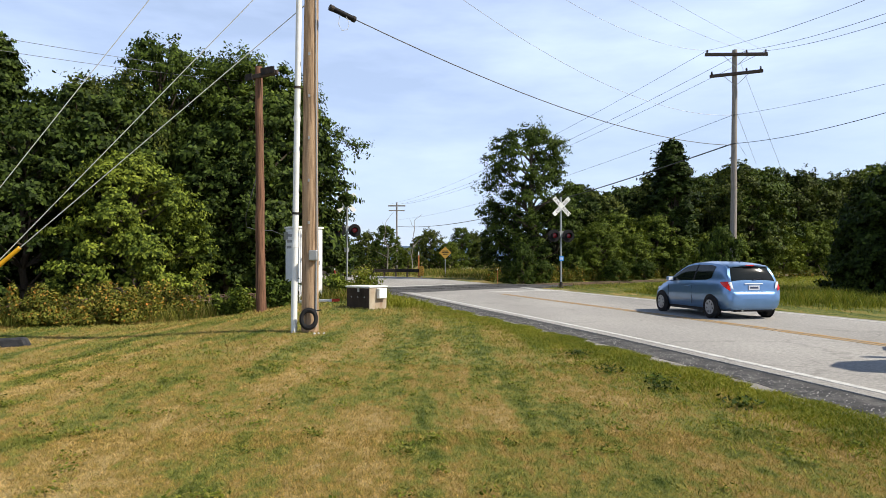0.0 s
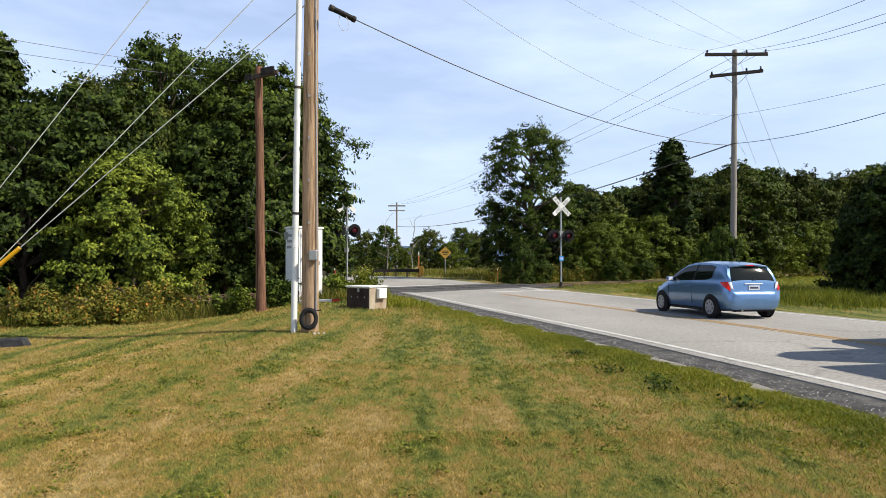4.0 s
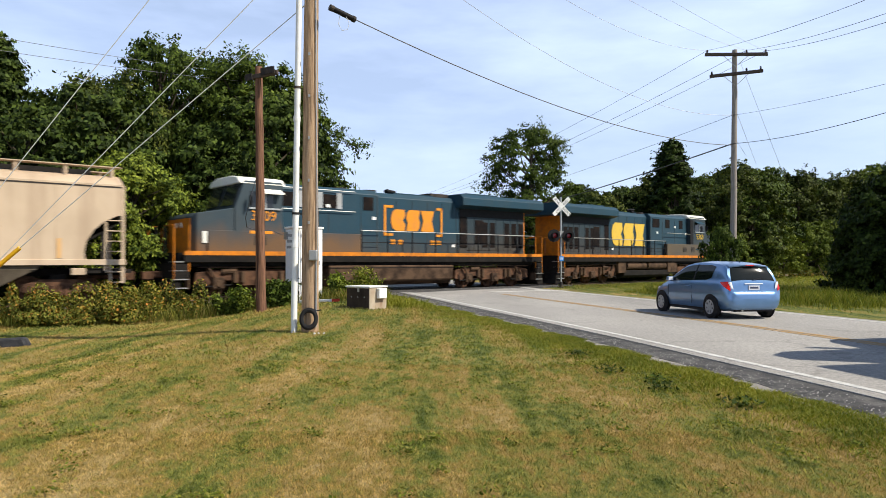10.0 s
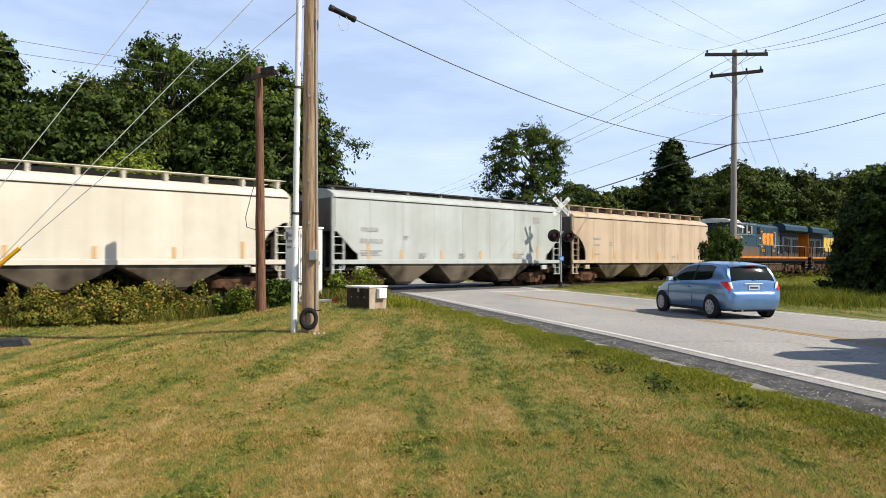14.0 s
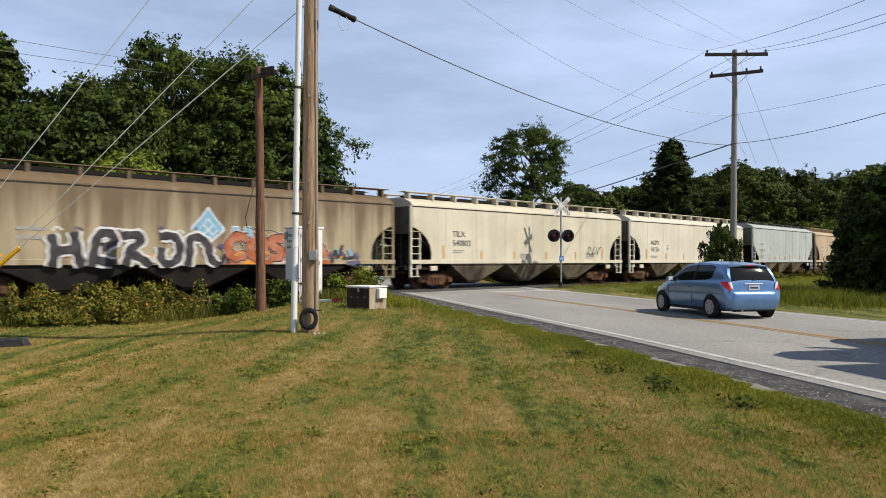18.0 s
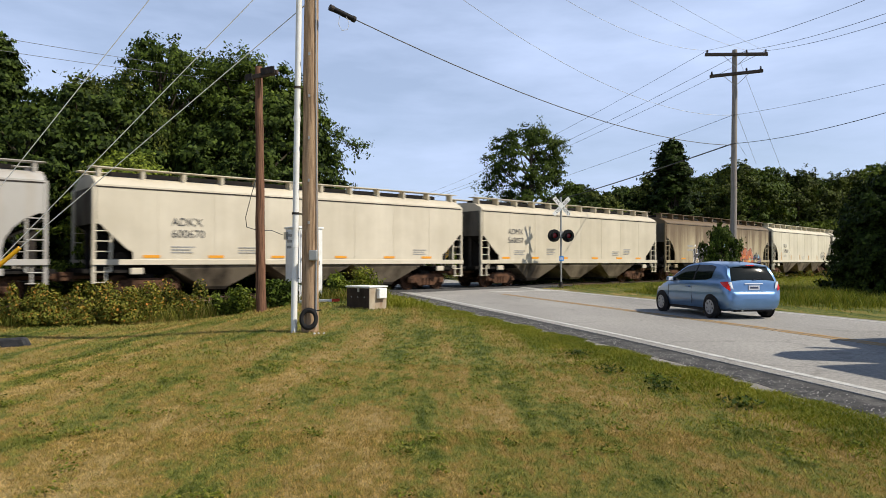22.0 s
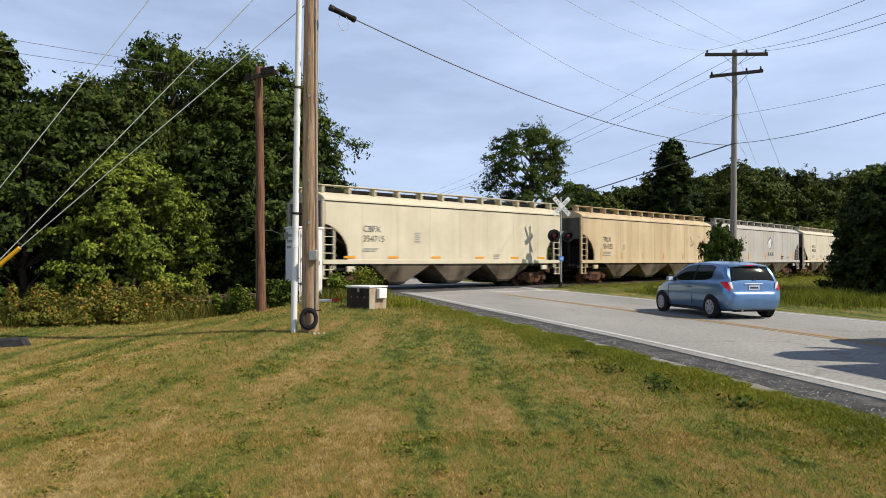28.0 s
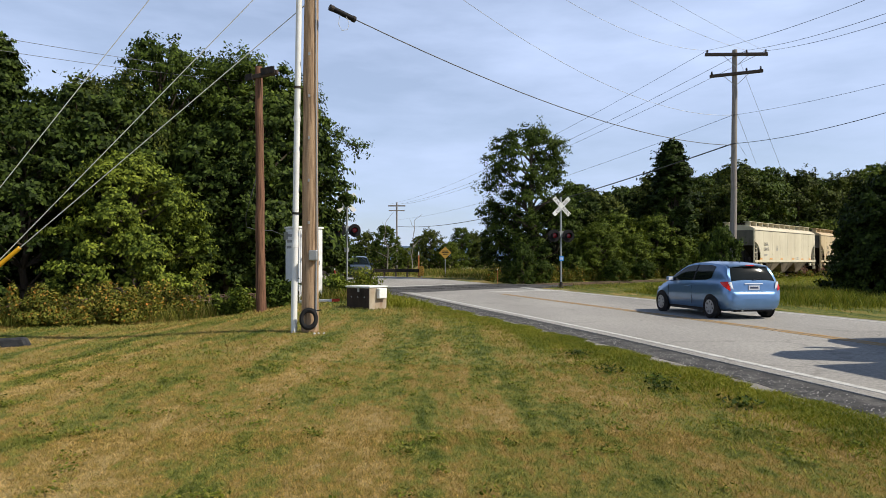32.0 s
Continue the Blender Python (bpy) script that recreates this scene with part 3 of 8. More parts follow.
def wagon_paint(name, col, streak=(0.3, 0.24, 0.17), amount=0.45, rust=0.15, top=None):
    """Wagon paint with dirt that has run down in streaks, small rust marks and panel seams."""
    m, n, l, b = nodes_of(name)
    st = noise_tex(n, l, 1.0, 6, rough=0.65, stretch=(1.5, 0.5, 0.1))
    big = noise_tex(n, l, 0.5, 4)
    sp = noise_tex(n, l, 9.0, 5, rough=0.7, stretch=(1, 1, 0.5))
    r = ramp(n, [(0.45, (0, 0, 0)), (0.72, (amount,) * 3)])
    l.new(st.outputs["Fac"], r.inputs[0])
    c = mix_col(n, l, col, streak, r.outputs[0])
    r2 = ramp(n, [(0.35, (0.86, 0.85, 0.83)), (0.65, (1.04, 1.04, 1.04))])
    l.new(big.outputs["Fac"], r2.inputs[0])
    c = mix_col(n, l, c, r2.outputs[0], 0.9, "MULTIPLY")
    if top:
        tc = n.new("ShaderNodeTexCoord")
        sep = n.new("ShaderNodeSeparateXYZ")
        l.new(tc.outputs["Object"], sep.inputs[0])
        add = n.new("ShaderNodeMath")
        add.operation = "MULTIPLY_ADD"
        l.new(st.outputs["Fac"], add.inputs[0])
        add.inputs[1].default_value = 5.0
        l.new(sep.outputs["Z"], add.inputs[2])
        rt = ramp(n, [(0.40, (0, 0, 0)), (0.62, (0.85, 0.85, 0.85))])
        mp = n.new("ShaderNodeMapRange")
        mp.inputs["From Min"].default_value, mp.inputs["From Max"].default_value = 2.0, 9.0
        l.new(add.outputs[0], mp.inputs["Value"])
        l.new(mp.outputs[0], rt.inputs[0])
        c = mix_col(n, l, c, top, rt.outputs[0])
    r3 = ramp(n, [(0.66, (0, 0, 0)), (0.74, (rust,) * 3)])
    l.new(sp.outputs["Fac"], r3.inputs[0])
    c = mix_col(n, l, c, (0.22, 0.1, 0.05), r3.outputs[0])
    l.new(c, b.inputs["Base Color"])
    b.inputs["Roughness"].default_value = 0.55
    bump_from(n, l, b, big.outputs["Fac"], 0.25, 0.05)
    return m


M_TRUCK = surf("rust_brown_cast_steel", (0.13, 0.068, 0.04), 0.85, 0.1, (0.012, 0.01, 0.009), 1.0, 4, 50, 0.4)
M_UNDER = surf("sooty_underframe", (0.014, 0.013, 0.012), 0.9, 0, (0.04, 0.032, 0.026), 0.5, 4, 50, 0.3)
# bay colours hold both road dirt and the shade below the sill
M_BAY = surf("dirt_and_shade_bay_paint", (0.21, 0.17, 0.12), 0.85, 0, (0.018, 0.013, 0.01), 1.0, 1.0, 40, 0.1, (1, 1, 0.6))
M_BAY_BLACK = surf("soot_and_shade_bay", (0.03, 0.026, 0.023), 0.85, 0, (0.08, 0.065, 0.05), 0.4, 1.6, 40, 0.1)
# end paint: grime, and the shadow between cars painted in
M_END = surf("grimy_shaded_end_paint", (0.16, 0.145, 0.12), 0.8, 0, (0.025, 0.021, 0.018), 0.8, 1.2, 40, 0.1, (1, 1, 0.4))
# near-black steel: the shade under the car ends is in this colour
M_SLOPE = surf("shade_dark_steel", (0.022, 0.019, 0.016), 0.9, 0, (0.01, 0.009, 0.008), 0.7, 1.6, 40, 0.1)
M_MARK_GREY = surf("faded_grey_stencil", (0.3, 0.3, 0.29), 0.7, 0, (0.5, 0.48, 0.44), 0.6, 10, 60, 0)
M_MARK_ORANGE = surf("orange_reflector", (0.75, 0.32, 0.03), 0.5, 0, (0.5, 0.3, 0.1), 0.3, 10, 60, 0)
M_MARK_FADED = surf("faded_orange_strip", (0.62, 0.36, 0.14), 0.6, 0, (0.5, 0.4, 0.25), 0.5, 10, 60, 0)


def text_mesh(words, size, material, depth=0.002, align="LEFT"):
    cu = bpy.data.curves.new("lettering", "FONT")
    cu.body, cu.size, cu.extrude, cu.align_x = words, size, depth, align
    ob = bpy.data.objects.new("lettering", cu)
    scene.collection.objects.link(ob)
    dg = bpy.context.evaluated_depsgraph_get()
    me = bpy.data.meshes.new_from_object(ob.evaluated_get(dg))
    bpy.data.objects.remove(ob)
    me.materials.clear()
    me.materials.append(material)
    return me


def wheel_mesh(r):
    """One wheelset: two flanged wheels on an axle that lies along y."""
    s = Solid()
    q = Matrix.Rotation(radians(90), 4, "X")
    for side in (-1, 1):
        y = 0.755 * side
        prof = [(0.1, -0.07), (0.14, -0.07), (r * 0.45, -0.03), (r * 0.78, -0.03), (r * 0.82, -0.065), (r, -0.065), (r, 0.06), (r * 0.82, 0.06), (r * 0.78, 0.015), (r * 0.45, 0.015), (0.14, 0.07), (0.1, 0.07)]
        s.lathe(prof, 20, Matrix.Translation((0, y, 0)) @ q)
        s.hoop([(r * 0.9, -0.012), (r + 0.028, -0.012), (r + 0.028, 0.012), (r * 0.9, 0.012)], 20, Matrix.Translation((0, y - 0.055 * side, 0)) @ q)
        for k in range(4):
            a = k * math.pi / 2 + 0.3
            s.rod((0.11 * math.cos(a), y + 0.34 * side, 0.11 * math.sin(a)), (0.11 * math.cos(a), y + 0.375 * side, 0.11 * math.sin(a)), 0.02, n=6)
        s.rod((0, y, 0), (0, y + 0.36 * side, 0), 0.11, n=12)
    s.rod((0, -0.75, 0), (0, 0.75, 0), 0.09, n=10)
    return s.mesh("wheelset", M_TRUCK, True)


WHEEL_SMALL, WHEEL_LARGE = wheel_mesh(0.44), wheel_mesh(0.52)
TURNING = []  # wheelset, its place on its truck, radius, car, side of travel


def truck_frame(y):
    """A cast side frame of a two-axle freight truck."""
    s = Solid()
    pl = [(-1.15, 0.36), (-1.12, 0.62), (-0.95, 0.66), (-0.62, 0.78), (0.62, 0.78), (0.95, 0.66), (1.12, 0.62), (1.15, 0.36), (0.95, 0.33), (0.78, 0.5), (0.5, 0.2), (-0.5, 0.2), (-0.78, 0.5), (-0.95, 0.33)]
    s.prism(pl, "y", y - 0.09, y + 0.09)
    return s


SPRING = Solid().rod((0, 0, 0.22), (0, 0, 0.56), 0.085, n=10).mesh("spring", M_TRUCK)


def put_springs(parent, mesh, places):
    for x, y in places:
        o = new("spring", mesh)
        o.parent = parent
        o.matrix_basis = pose(x, y, 0)


def freight_truck(parent, x, car):
    t = part("truck", Solid().box(-0.25, 0.25, -1.05, 1.05, 0.5, 0.92).rod((0, 0, 0.9), (0, 0, 1.15), 0.28, n=12), M_UNDER, parent, "rusty two-axle freight truck")
    t.matrix_basis = pose(x, 0, 0)
    for y in (-1.03, 1.03):
        f = part("side_frame", truck_frame(y), M_TRUCK, t, "", False, 0.02)
        put_springs(t, SPRING, [(i, y * 1.07) for i in (-0.2, 0, 0.2)])
    for dx in (-0.9, 0.9):
        w = new("wheelset", WHEEL_SMALL)
        w.parent = t
        w.matrix_basis = pose(dx, 0, 0.44)
        TURNING.append((w, dx, 0.44, car))
        for y in (-1.06, 1.06):
            part("axle_box", Solid().box(dx - 0.15, dx + 0.15, y - 0.13, y + 0.13, 0.32, 0.56), M_TRUCK, t, "", False, 0.03)


def rows_of_bars(parent, x, z, w, lines, h=0.045, gap=0.1, mat=None, y=-1.603):
    """Writing too small or blurred to read: a broken bar for each line."""
    rng = random.Random(int(abs(x) * 100 + z * 10))
    for i in range(lines):
        ww = w * (1.0, 0.8, 0.92, 0.7)[i % 4]
        z0, top, a = z - i * gap - h, [], x
        while a < x + ww - 0.02:
            b = min(x + ww, a + h * rng.uniform(1.2, 3.4))
            top += [(a, z0 + 0.12 * h), (a, z0 + h), (b, z0 + h * rng.uniform(0.85, 1.0)), (b, z0 + 0.12 * h)]
            a = b + h * rng.uniform(0.25, 0.6)
        line = Solid().prism([(x, z0)] + top + [(top[-1][0], z0)], "y", y, y + 0.004)
        part("stencil_line", line, mat or M_MARK_GREY, parent, "faded grey stencilled writing")


def hopper(label, paint, style="round", bays=3, boards=True, strip="block", eave=4.03, e=0.0, bay_mat=None):
    """A covered hopper wagon; x points the way it travels, its lit side is at -y."""
    car = len(HOPPERS)
    root = thing("hopper_car", label, "railway wagon", "covered hopper cars of the freight train")
    B, L = 8.35 + e, 8.45 + e
    # side sheets, cut away at both ends above the trucks
    if style == "round":
        cut = [(B, 3.0), (B - 0.18, 2.97), (B - 0.55, 2.78), (B - 0.88, 2.48), (B - 1.1, 2.12), (B - 1.18, 1.75), (B - 1.16, 1.46)]
    else:
        cut = [(B, 2.72), (B - 0.14, 2.68), (B - 0.3, 2.5), (B - 0.98, 1.86), (B - 1.2, 1.72), (B - 1.22, 1.46)]
    poly = [(B, eave)] + cut + [(-x, z) for x, z in reversed(cut)] + [(-B, eave)]
    for y in (-1.56, 1.56):
        part("side_panel", Solid().prism(poly, "y", y - 0.025, y + 0.025), paint, root)
    seam = Solid().box(-0.012, 0.012, -1.594, -1.58, 1.5, eave - 0.02).mesh("side_seam", paint)
    for i in range(7):
        o = new("side_seam", seam)
        o.parent = root
        o.matrix_basis = pose((-6.3 + i * 2.1) * B / 8.35, 0, 0)
    sec = [(-1.6, eave), (-1.6, eave + 0.06), (-1.42, eave + 0.2), (-0.95, eave + 0.4), (-0.5, eave + 0.47), (0.5, eave + 0.47), (0.95, eave + 0.4), (1.42, eave + 0.2), (1.6, eave + 0.06), (1.6, eave)]
    part("roof", Solid().prism(sec, "x", -B - 0.04, B + 0.04), paint, root, "", True)
    # thin dark strip paints the shadow line along the eave seam
    for y in (-1.592, 1.592):
        part("eave_groove", Solid().box(-B, B, y - 0.006, y + 0.006, eave - 0.05, eave - 0.004), M_DARK, root, "dark strip drawing the shadow line at the eave seam")
    # ends
    rung_mesh = Solid().rod((-0.28, 0, 0), (0.28, 0, 0), 0.02, n=6).mesh("rung", paint)
    for d in (-1, 1):
        part("end_sheet", Solid().box(d * B - 0.03, d * B + 0.03, -1.53, 1.53, 2.72, eave), M_END, root, "grimy end sheet, darkened for shade")
        # sheet and web carry the shade of the open end in their colour
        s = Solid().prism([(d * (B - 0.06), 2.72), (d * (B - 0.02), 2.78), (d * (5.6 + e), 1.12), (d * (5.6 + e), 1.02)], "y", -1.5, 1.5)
        part("slope_sheet", s, M_SLOPE, root, "sloping end sheet, coloured dark for shade")
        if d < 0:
            part("bolster_web", Solid().prism([(d * (8.1 + e), 1.12), (d * (5.8 + e), 1.12), (d * (8.1 + e), 2.5)], "y", -0.6, 0.6), M_SLOPE, root, "bolster web, coloured dark for shade")
            part("brake_reservoir", Solid().rod((d * (7.3 + e), -0.75, 1.5), (d * (7.3 + e), 0.75, 1.5), 0.24, n=12), M_DARK, root, "", True)
        part("end_platform", Solid().box(d * (7.0 + e), d * (8.75 + e), -1.45, 1.45, 0.98, 1.12), M_UNDER, root)
        part("end_post", Solid().box(d * (8.2 + e) - 0.06, d * (8.2 + e) + 0.06, -0.5, -0.38, 1.1, 2.75), M_DARK, root)
        part("end_post", Solid().box(d * (8.2 + e) - 0.06, d * (8.2 + e) + 0.06, 0.38, 0.5, 1.1, 2.75), M_DARK, root)
        part("coupler", Solid().box(d * (7.6 + e), d * (8.9 + e), -0.2, 0.2, 0.75, 1.0).box(d * (8.85 + e), d * (9.16 + e), -0.16, 0.13, 0.68, 1.02), M_TRUCK, root, "", False, 0.03)
        part("brake_line", Solid().rod((d * (8.7 + e), 0.45, 0.85), (d * (8.95 + e), 0.4, 0.5), 0.025, n=6).rod((d * (8.95 + e), 0.4, 0.5), (d * (9.14 + e), 0.2, 0.45), 0.025, n=6), M_BLACK, root, "black air hose")
        for y in (-1.5, 1.5):
            part("corner_post", Solid().box(d * (8.42 + e) - 0.05, d * (8.42 + e) + 0.05, y - 0.06, y + 0.06, 0.62, eave + 0.05), paint, root)
            lad = Solid().box(d * (7.86 + e) - 0.035, d * (7.86 + e) + 0.035, y - 0.05, y + 0.05, 1.05, 2.78)
            ladder = part("ladder", lad, paint, root, "end ladder with round rungs")
            for k in range(8):
                z = 0.66 + 0.36 * k
                rung = new("rung", rung_mesh)
                rung.parent = ladder
                rung.matrix_basis = pose(d * (8.14 + e), y * 1.03, z)
            part("step_post", Solid().box(d * (8.02 + e) - 0.03, d * (8.02 + e) + 0.03, y - 0.04, y + 0.04, 0.62, 1.2), paint, root)
            part("jacking_pad", Solid().box(d * (7.0 + e) - 0.22, d * (7.0 + e) + 0.22, y * 1.02 - 0.06, y * 1.02 + 0.06, 0.92, 1.16), paint, root, "", False, 0.02)
    for y in (-1.57, 1.57):
        part("side_sill", Solid().box(-8.5 - e, 8.5 + e, y - 0.045, y + 0.045, 1.26, 1.46), paint, root, "", False, 0.012)
    # roof walk and hatches
    part("hatch_trough", Solid().prism([(-0.42, eave + 0.46), (-0.36, eave + 0.66), (0.36, eave + 0.66), (0.42, eave + 0.46)], "x", -7.6 - e, 7.6 + e), M_UNDER, root, "long dark loading hatch")
    top = eave + (0.74 if boards else 0.56)
    for y in (-0.88, 0.88):
        part("roof_walk", Solid().box(-L, L, y - 0.26, y + 0.26, top - (0.03 if boards else 0.06), top), paint if boards else M_DARK, root, "roof walkway")
        n = 12 if boards else 8
        sup = Solid().box(-0.045 if boards else -0.02, 0.045 if boards else 0.02, y * 1.02 - 0.2, y * 1.02 + 0.2, eave + 0.3, top - 0.03).mesh("walk_bracket", paint)
        for k in range(n):
            o = new("walk_bracket", sup)
            o.parent = root
            o.matrix_basis = pose(-B + 0.2 + (2 * B - 0.4) * k / (n - 1), 0, 0)
    # hopper bays
    W = (11.9 + 2 * e) / bays
    for k in range(bays):
        c = -5.95 - e + W * (k + 0.5)
        ring = lambda hx, hy, z: [(c - hx, -hy, z), (c + hx, -hy, z), (c + hx, hy, z), (c - hx, hy, z)]
        bay = part("hopper_bay", Solid().loft([ring(0.42, 1.1, 0.3), ring(0.5, 1.2, 0.42), ring(W / 2 - 0.22, 1.5, 1.12), ring(W / 2 - 0.06, 1.52, 1.26), ring(W / 2 - 0.02, 1.52, 1.42)]), bay_mat or M_BAY, root, "road-dirtied discharge bay with shade in its colour")
        part("outlet_gate", Solid().box(c - 0.55, c + 0.55, -0.75, 0.75, 0.24, 0.34).rod((c - 0.5, -1.0, 0.36), (c + 0.5, -1.0, 0.36), 0.05, n=8), M_UNDER, bay)
    part("centre_sill", Solid().box(-8.8 - e, 8.8 + e, -0.28, 0.28, 0.88, 1.14), M_UNDER, root)
    for x in (-6.5 - e, 6.5 + e):
        freight_truck(root, x, car)
    # reflectors
    if strip == "post":
        xs, w, h, z, mt = (-6.45 - e * 0.8, -3.95, -1.45, 1.2, 3.9, 6.4 + e), 0.13, 0.42, 1.5, M_MARK_FADED
    elif strip == "tall":
        xs, w, h, z, mt = (-7.1, -3.35, 0.43, 4.25, 7.2), 0.16, 0.55, 1.5, M_MARK_ORANGE
    else:
        xs, w, h, z, mt = (-6.6, -4.2, -1.6, 1.4, 4.0, 6.2), 0.6, 0.1, 1.52, M_MARK_ORANGE
    for i, x in enumerate(xs):
        hh = h * (1.6 if strip != "block" and i in (0, len(xs) - 1) else 1.0)
        part("reflector", Solid().box(x - w / 2, x + w / 2, -1.602, -1.588, z, z + hh), mt, root, "orange reflector strip")
    return root


def put_text(root, words, x, z, size, mat=None):
    o = new("lettering", text_mesh(words, size, mat or M_MARK_GREY))
    o.parent = root
    o.matrix_basis = pose(x, -1.604, z, 90, 0, 0)
    return tagged(o, "stencilled reporting marks")


def stroke(pts, w, y, t=0.004):
    """A painted stroke along a line drawn on the wagon's side, with softened corners."""
    q = [Vector(p) for p in pts]
    for _ in range(2):
        r = [q[0]]
        for a, b in zip(q[:-1], q[1:]):
            r += [a.lerp(b, 0.25), a.lerp(b, 0.75)]
        q = r + [q[-1]]
    rings = []
    for i, p in enumerate(q):
        d = (q[min(i + 1, len(q) - 1)] - q[max(i - 1, 0)]).normalized()
        n = Vector((-d.y, d.x)) * w / 2 * (1 + 0.16 * math.sin(i * 1.7 + p.x * 3))
        a, b = p + n, p - n
        rings.append([(a.x, y, max(a.y, 1.145)), (b.x, y, max(b.y, 1.145)), (b.x, y - t, max(b.y, 1.145)), (a.x, y - t, max(a.y, 1.145))])
    return Solid().loft(rings)


def plate(root, name, pts, mat, y=-1.6, label="", t=0.006):
    return part(name, Solid().prism(pts, "y", y - t / 2, y + t / 2), mat, root, label)


M_LEAF_LOGO = plain("slate_blue_emblem", (0.13, 0.14, 0.2), 0.5)
M_SKY_LOGO = surf("faded_blue_emblem", (0.2, 0.4, 0.56), 0.55, 0, (0.5, 0.5, 0.45), 0.3, 8, 60, 0)
M_WHITE_SPRAY = surf("white_spray_paint", (0.72, 0.72, 0.7), 0.5, 0, (0.5, 0.48, 0.44), 0.5, 5, 40, 0)
M_VIOLET_SPRAY = surf("violet_spray_paint", (0.1, 0.09, 0.17), 0.5, 0, (0.25, 0.22, 0.25), 0.6, 3, 40, 0)
M_PALE_SPRAY = surf("pale_pink_spray_paint", (0.6, 0.5, 0.42), 0.5, 0, (0.3, 0.2, 0.17), 0.7, 3, 40, 0)
M_ORANGE_SPRAY = surf("orange_spray_paint", (0.75, 0.3, 0.05), 0.5, 0, (0.6, 0.3, 0.12), 0.5, 4, 40, 0)
M_BLACK_SPRAY = surf("black_spray_paint", (0.045, 0.042, 0.045), 0.5, 0, (0.14, 0.13, 0.13), 0.6, 3, 40, 0)
M_RED_SPRAY = surf("rusty_orange_spray_paint", (0.42, 0.115, 0.045), 0.5, 0, (0.5, 0.27, 0.19), 0.9, 2.2, 40, 0)
M_MARK_DARK = surf("dark_stencil_paint", (0.1, 0.1, 0.1), 0.7, 0, (0.3, 0.28, 0.25), 0.4, 10, 60, 0)
M_SMUDGE = surf("brown_smear", (0.3, 0.23, 0.145), 0.7, 0, (0.46, 0.36, 0.22), 0.9, 5, 30, 0)

HOPPERS = []


def build_hoppers():
    tan = wagon_paint("tan_wagon_paint", (0.52, 0.4, 0.275), (0.3, 0.2, 0.125), 0.6, 0.3)
    mint = wagon_paint("pale_grey_green_wagon_paint", (0.43, 0.46, 0.435), (0.27, 0.26, 0.22), 0.4, 0.3)
    white = wagon_paint("ivory_wagon_paint", (0.66, 0.61, 0.5), (0.5, 0.43, 0.31), 0.35, 0.1)
    beige = wagon_paint("pale_beige_wagon_paint", (0.58, 0.52, 0.4), (0.44, 0.38, 0.27), 0.4, 0.12)
    cream = wagon_paint("cream_wagon_paint", (0.63, 0.58, 0.45), (0.42, 0.36, 0.25), 0.45, 0.2)
    rusty = wagon_paint("rust_streaked_cream_paint", (0.4, 0.33, 0.205), (0.15, 0.095, 0.045), 0.95, 0.4, (0.125, 0.08, 0.04))
    grey = wagon_paint("light_grey_wagon_paint", (0.44, 0.42, 0.385), (0.36, 0.27, 0.16), 0.45, 0.3)
    buff = wagon_paint("buff_wagon_paint", (0.58, 0.46, 0.28), (0.36, 0.22, 0.1), 0.6, 0.35)
    H = lambda *a, **k: HOPPERS.append(hopper(*a, **k)) or HOPPERS[-1]
    h = H("dusty tan covered hopper car on the railway", tan, "round", strip="post")
    rows_of_bars(h, -6.4, 2.85, 0.8, 2, 0.13, 0.4)
    rows_of_bars(h, -6.4, 1.85, 0.6, 1)
    rows_of_bars(h, -4.7, 2.6, 0.35, 3)
    rows_of_bars(h, 3.0, 1.75, 0.6, 2)
    h = H("pale grey-green covered hopper car with straight-cut ends", mint, "straight", boards=False, strip="post", e=-0.75, eave=4.2)
    rows_of_bars(h, -6.25, 2.92, 0.95, 1, 0.17)
    rows_of_bars(h, -6.25, 2.42, 1.2, 1, 0.2)
    rows_of_bars(h, -6.25, 1.9, 1.2, 3, 0.05, 0.1)
    rows_of_bars(h, -3.85, 2.6, 0.3, 2, 0.09, 0.12)
    rows_of_bars(h, -2.9, 1.78, 0.5, 4, 0.045, 0.07)
    rows_of_bars(h, -0.3, 1.78, 0.5, 4, 0.045, 0.07)
    rows_of_bars(h, 3.6, 1.8, 0.9, 3)
    rows_of_bars(h, 5.3, 3.85, 0.6, 1, 0.36)
    h = H("bright ivory covered hopper car", white, "round", strip="post", e=0.15)
    put_text(h, "AGPX", -6.0, 2.5, 0.42, M_MARK_DARK)
    put_text(h, "16126", -6.0, 2.05, 0.42, M_MARK_DARK)
    rows_of_bars(h, -6.0, 1.75, 0.9, 2)
    rows_of_bars(h, -3.9, 2.5, 0.35, 4)
    h = H("cream covered hopper car with a small scrawl", cream, "round", strip="post", e=0.2)
    put_text(h, "TILX", -6.0, 2.62, 0.42, M_MARK_DARK)
    put_text(h, "540803", -6.0, 2.16, 0.42, M_MARK_DARK)
    rows_of_bars(h, -6.0, 1.95, 0.8, 2)
    rows_of_bars(h, 4.9, 1.9, 0.9, 4)
    rows_of_bars(h, -1.0, 1.8, 0.8, 3)
    rng = random.Random(12)
    for i in range(3):
        x = 5.2 + 0.42 * i
        pts = [(x + 0.2 * math.cos(0.9 * k) + 0.03 * k, 2.0 + 0.26 * math.sin(0.9 * k + i) + rng.uniform(-0.04, 0.04)) for k in range(8)]
        part("scrawl", stroke(pts, 0.05, -1.604), M_MARK_DARK, h, "grey spray-painted scrawl")
    h = H("rust-streaked covered hopper car with spray-painted graffiti", rusty, "round", strip="block", e=0.65, bay_mat=M_BAY_BLACK)
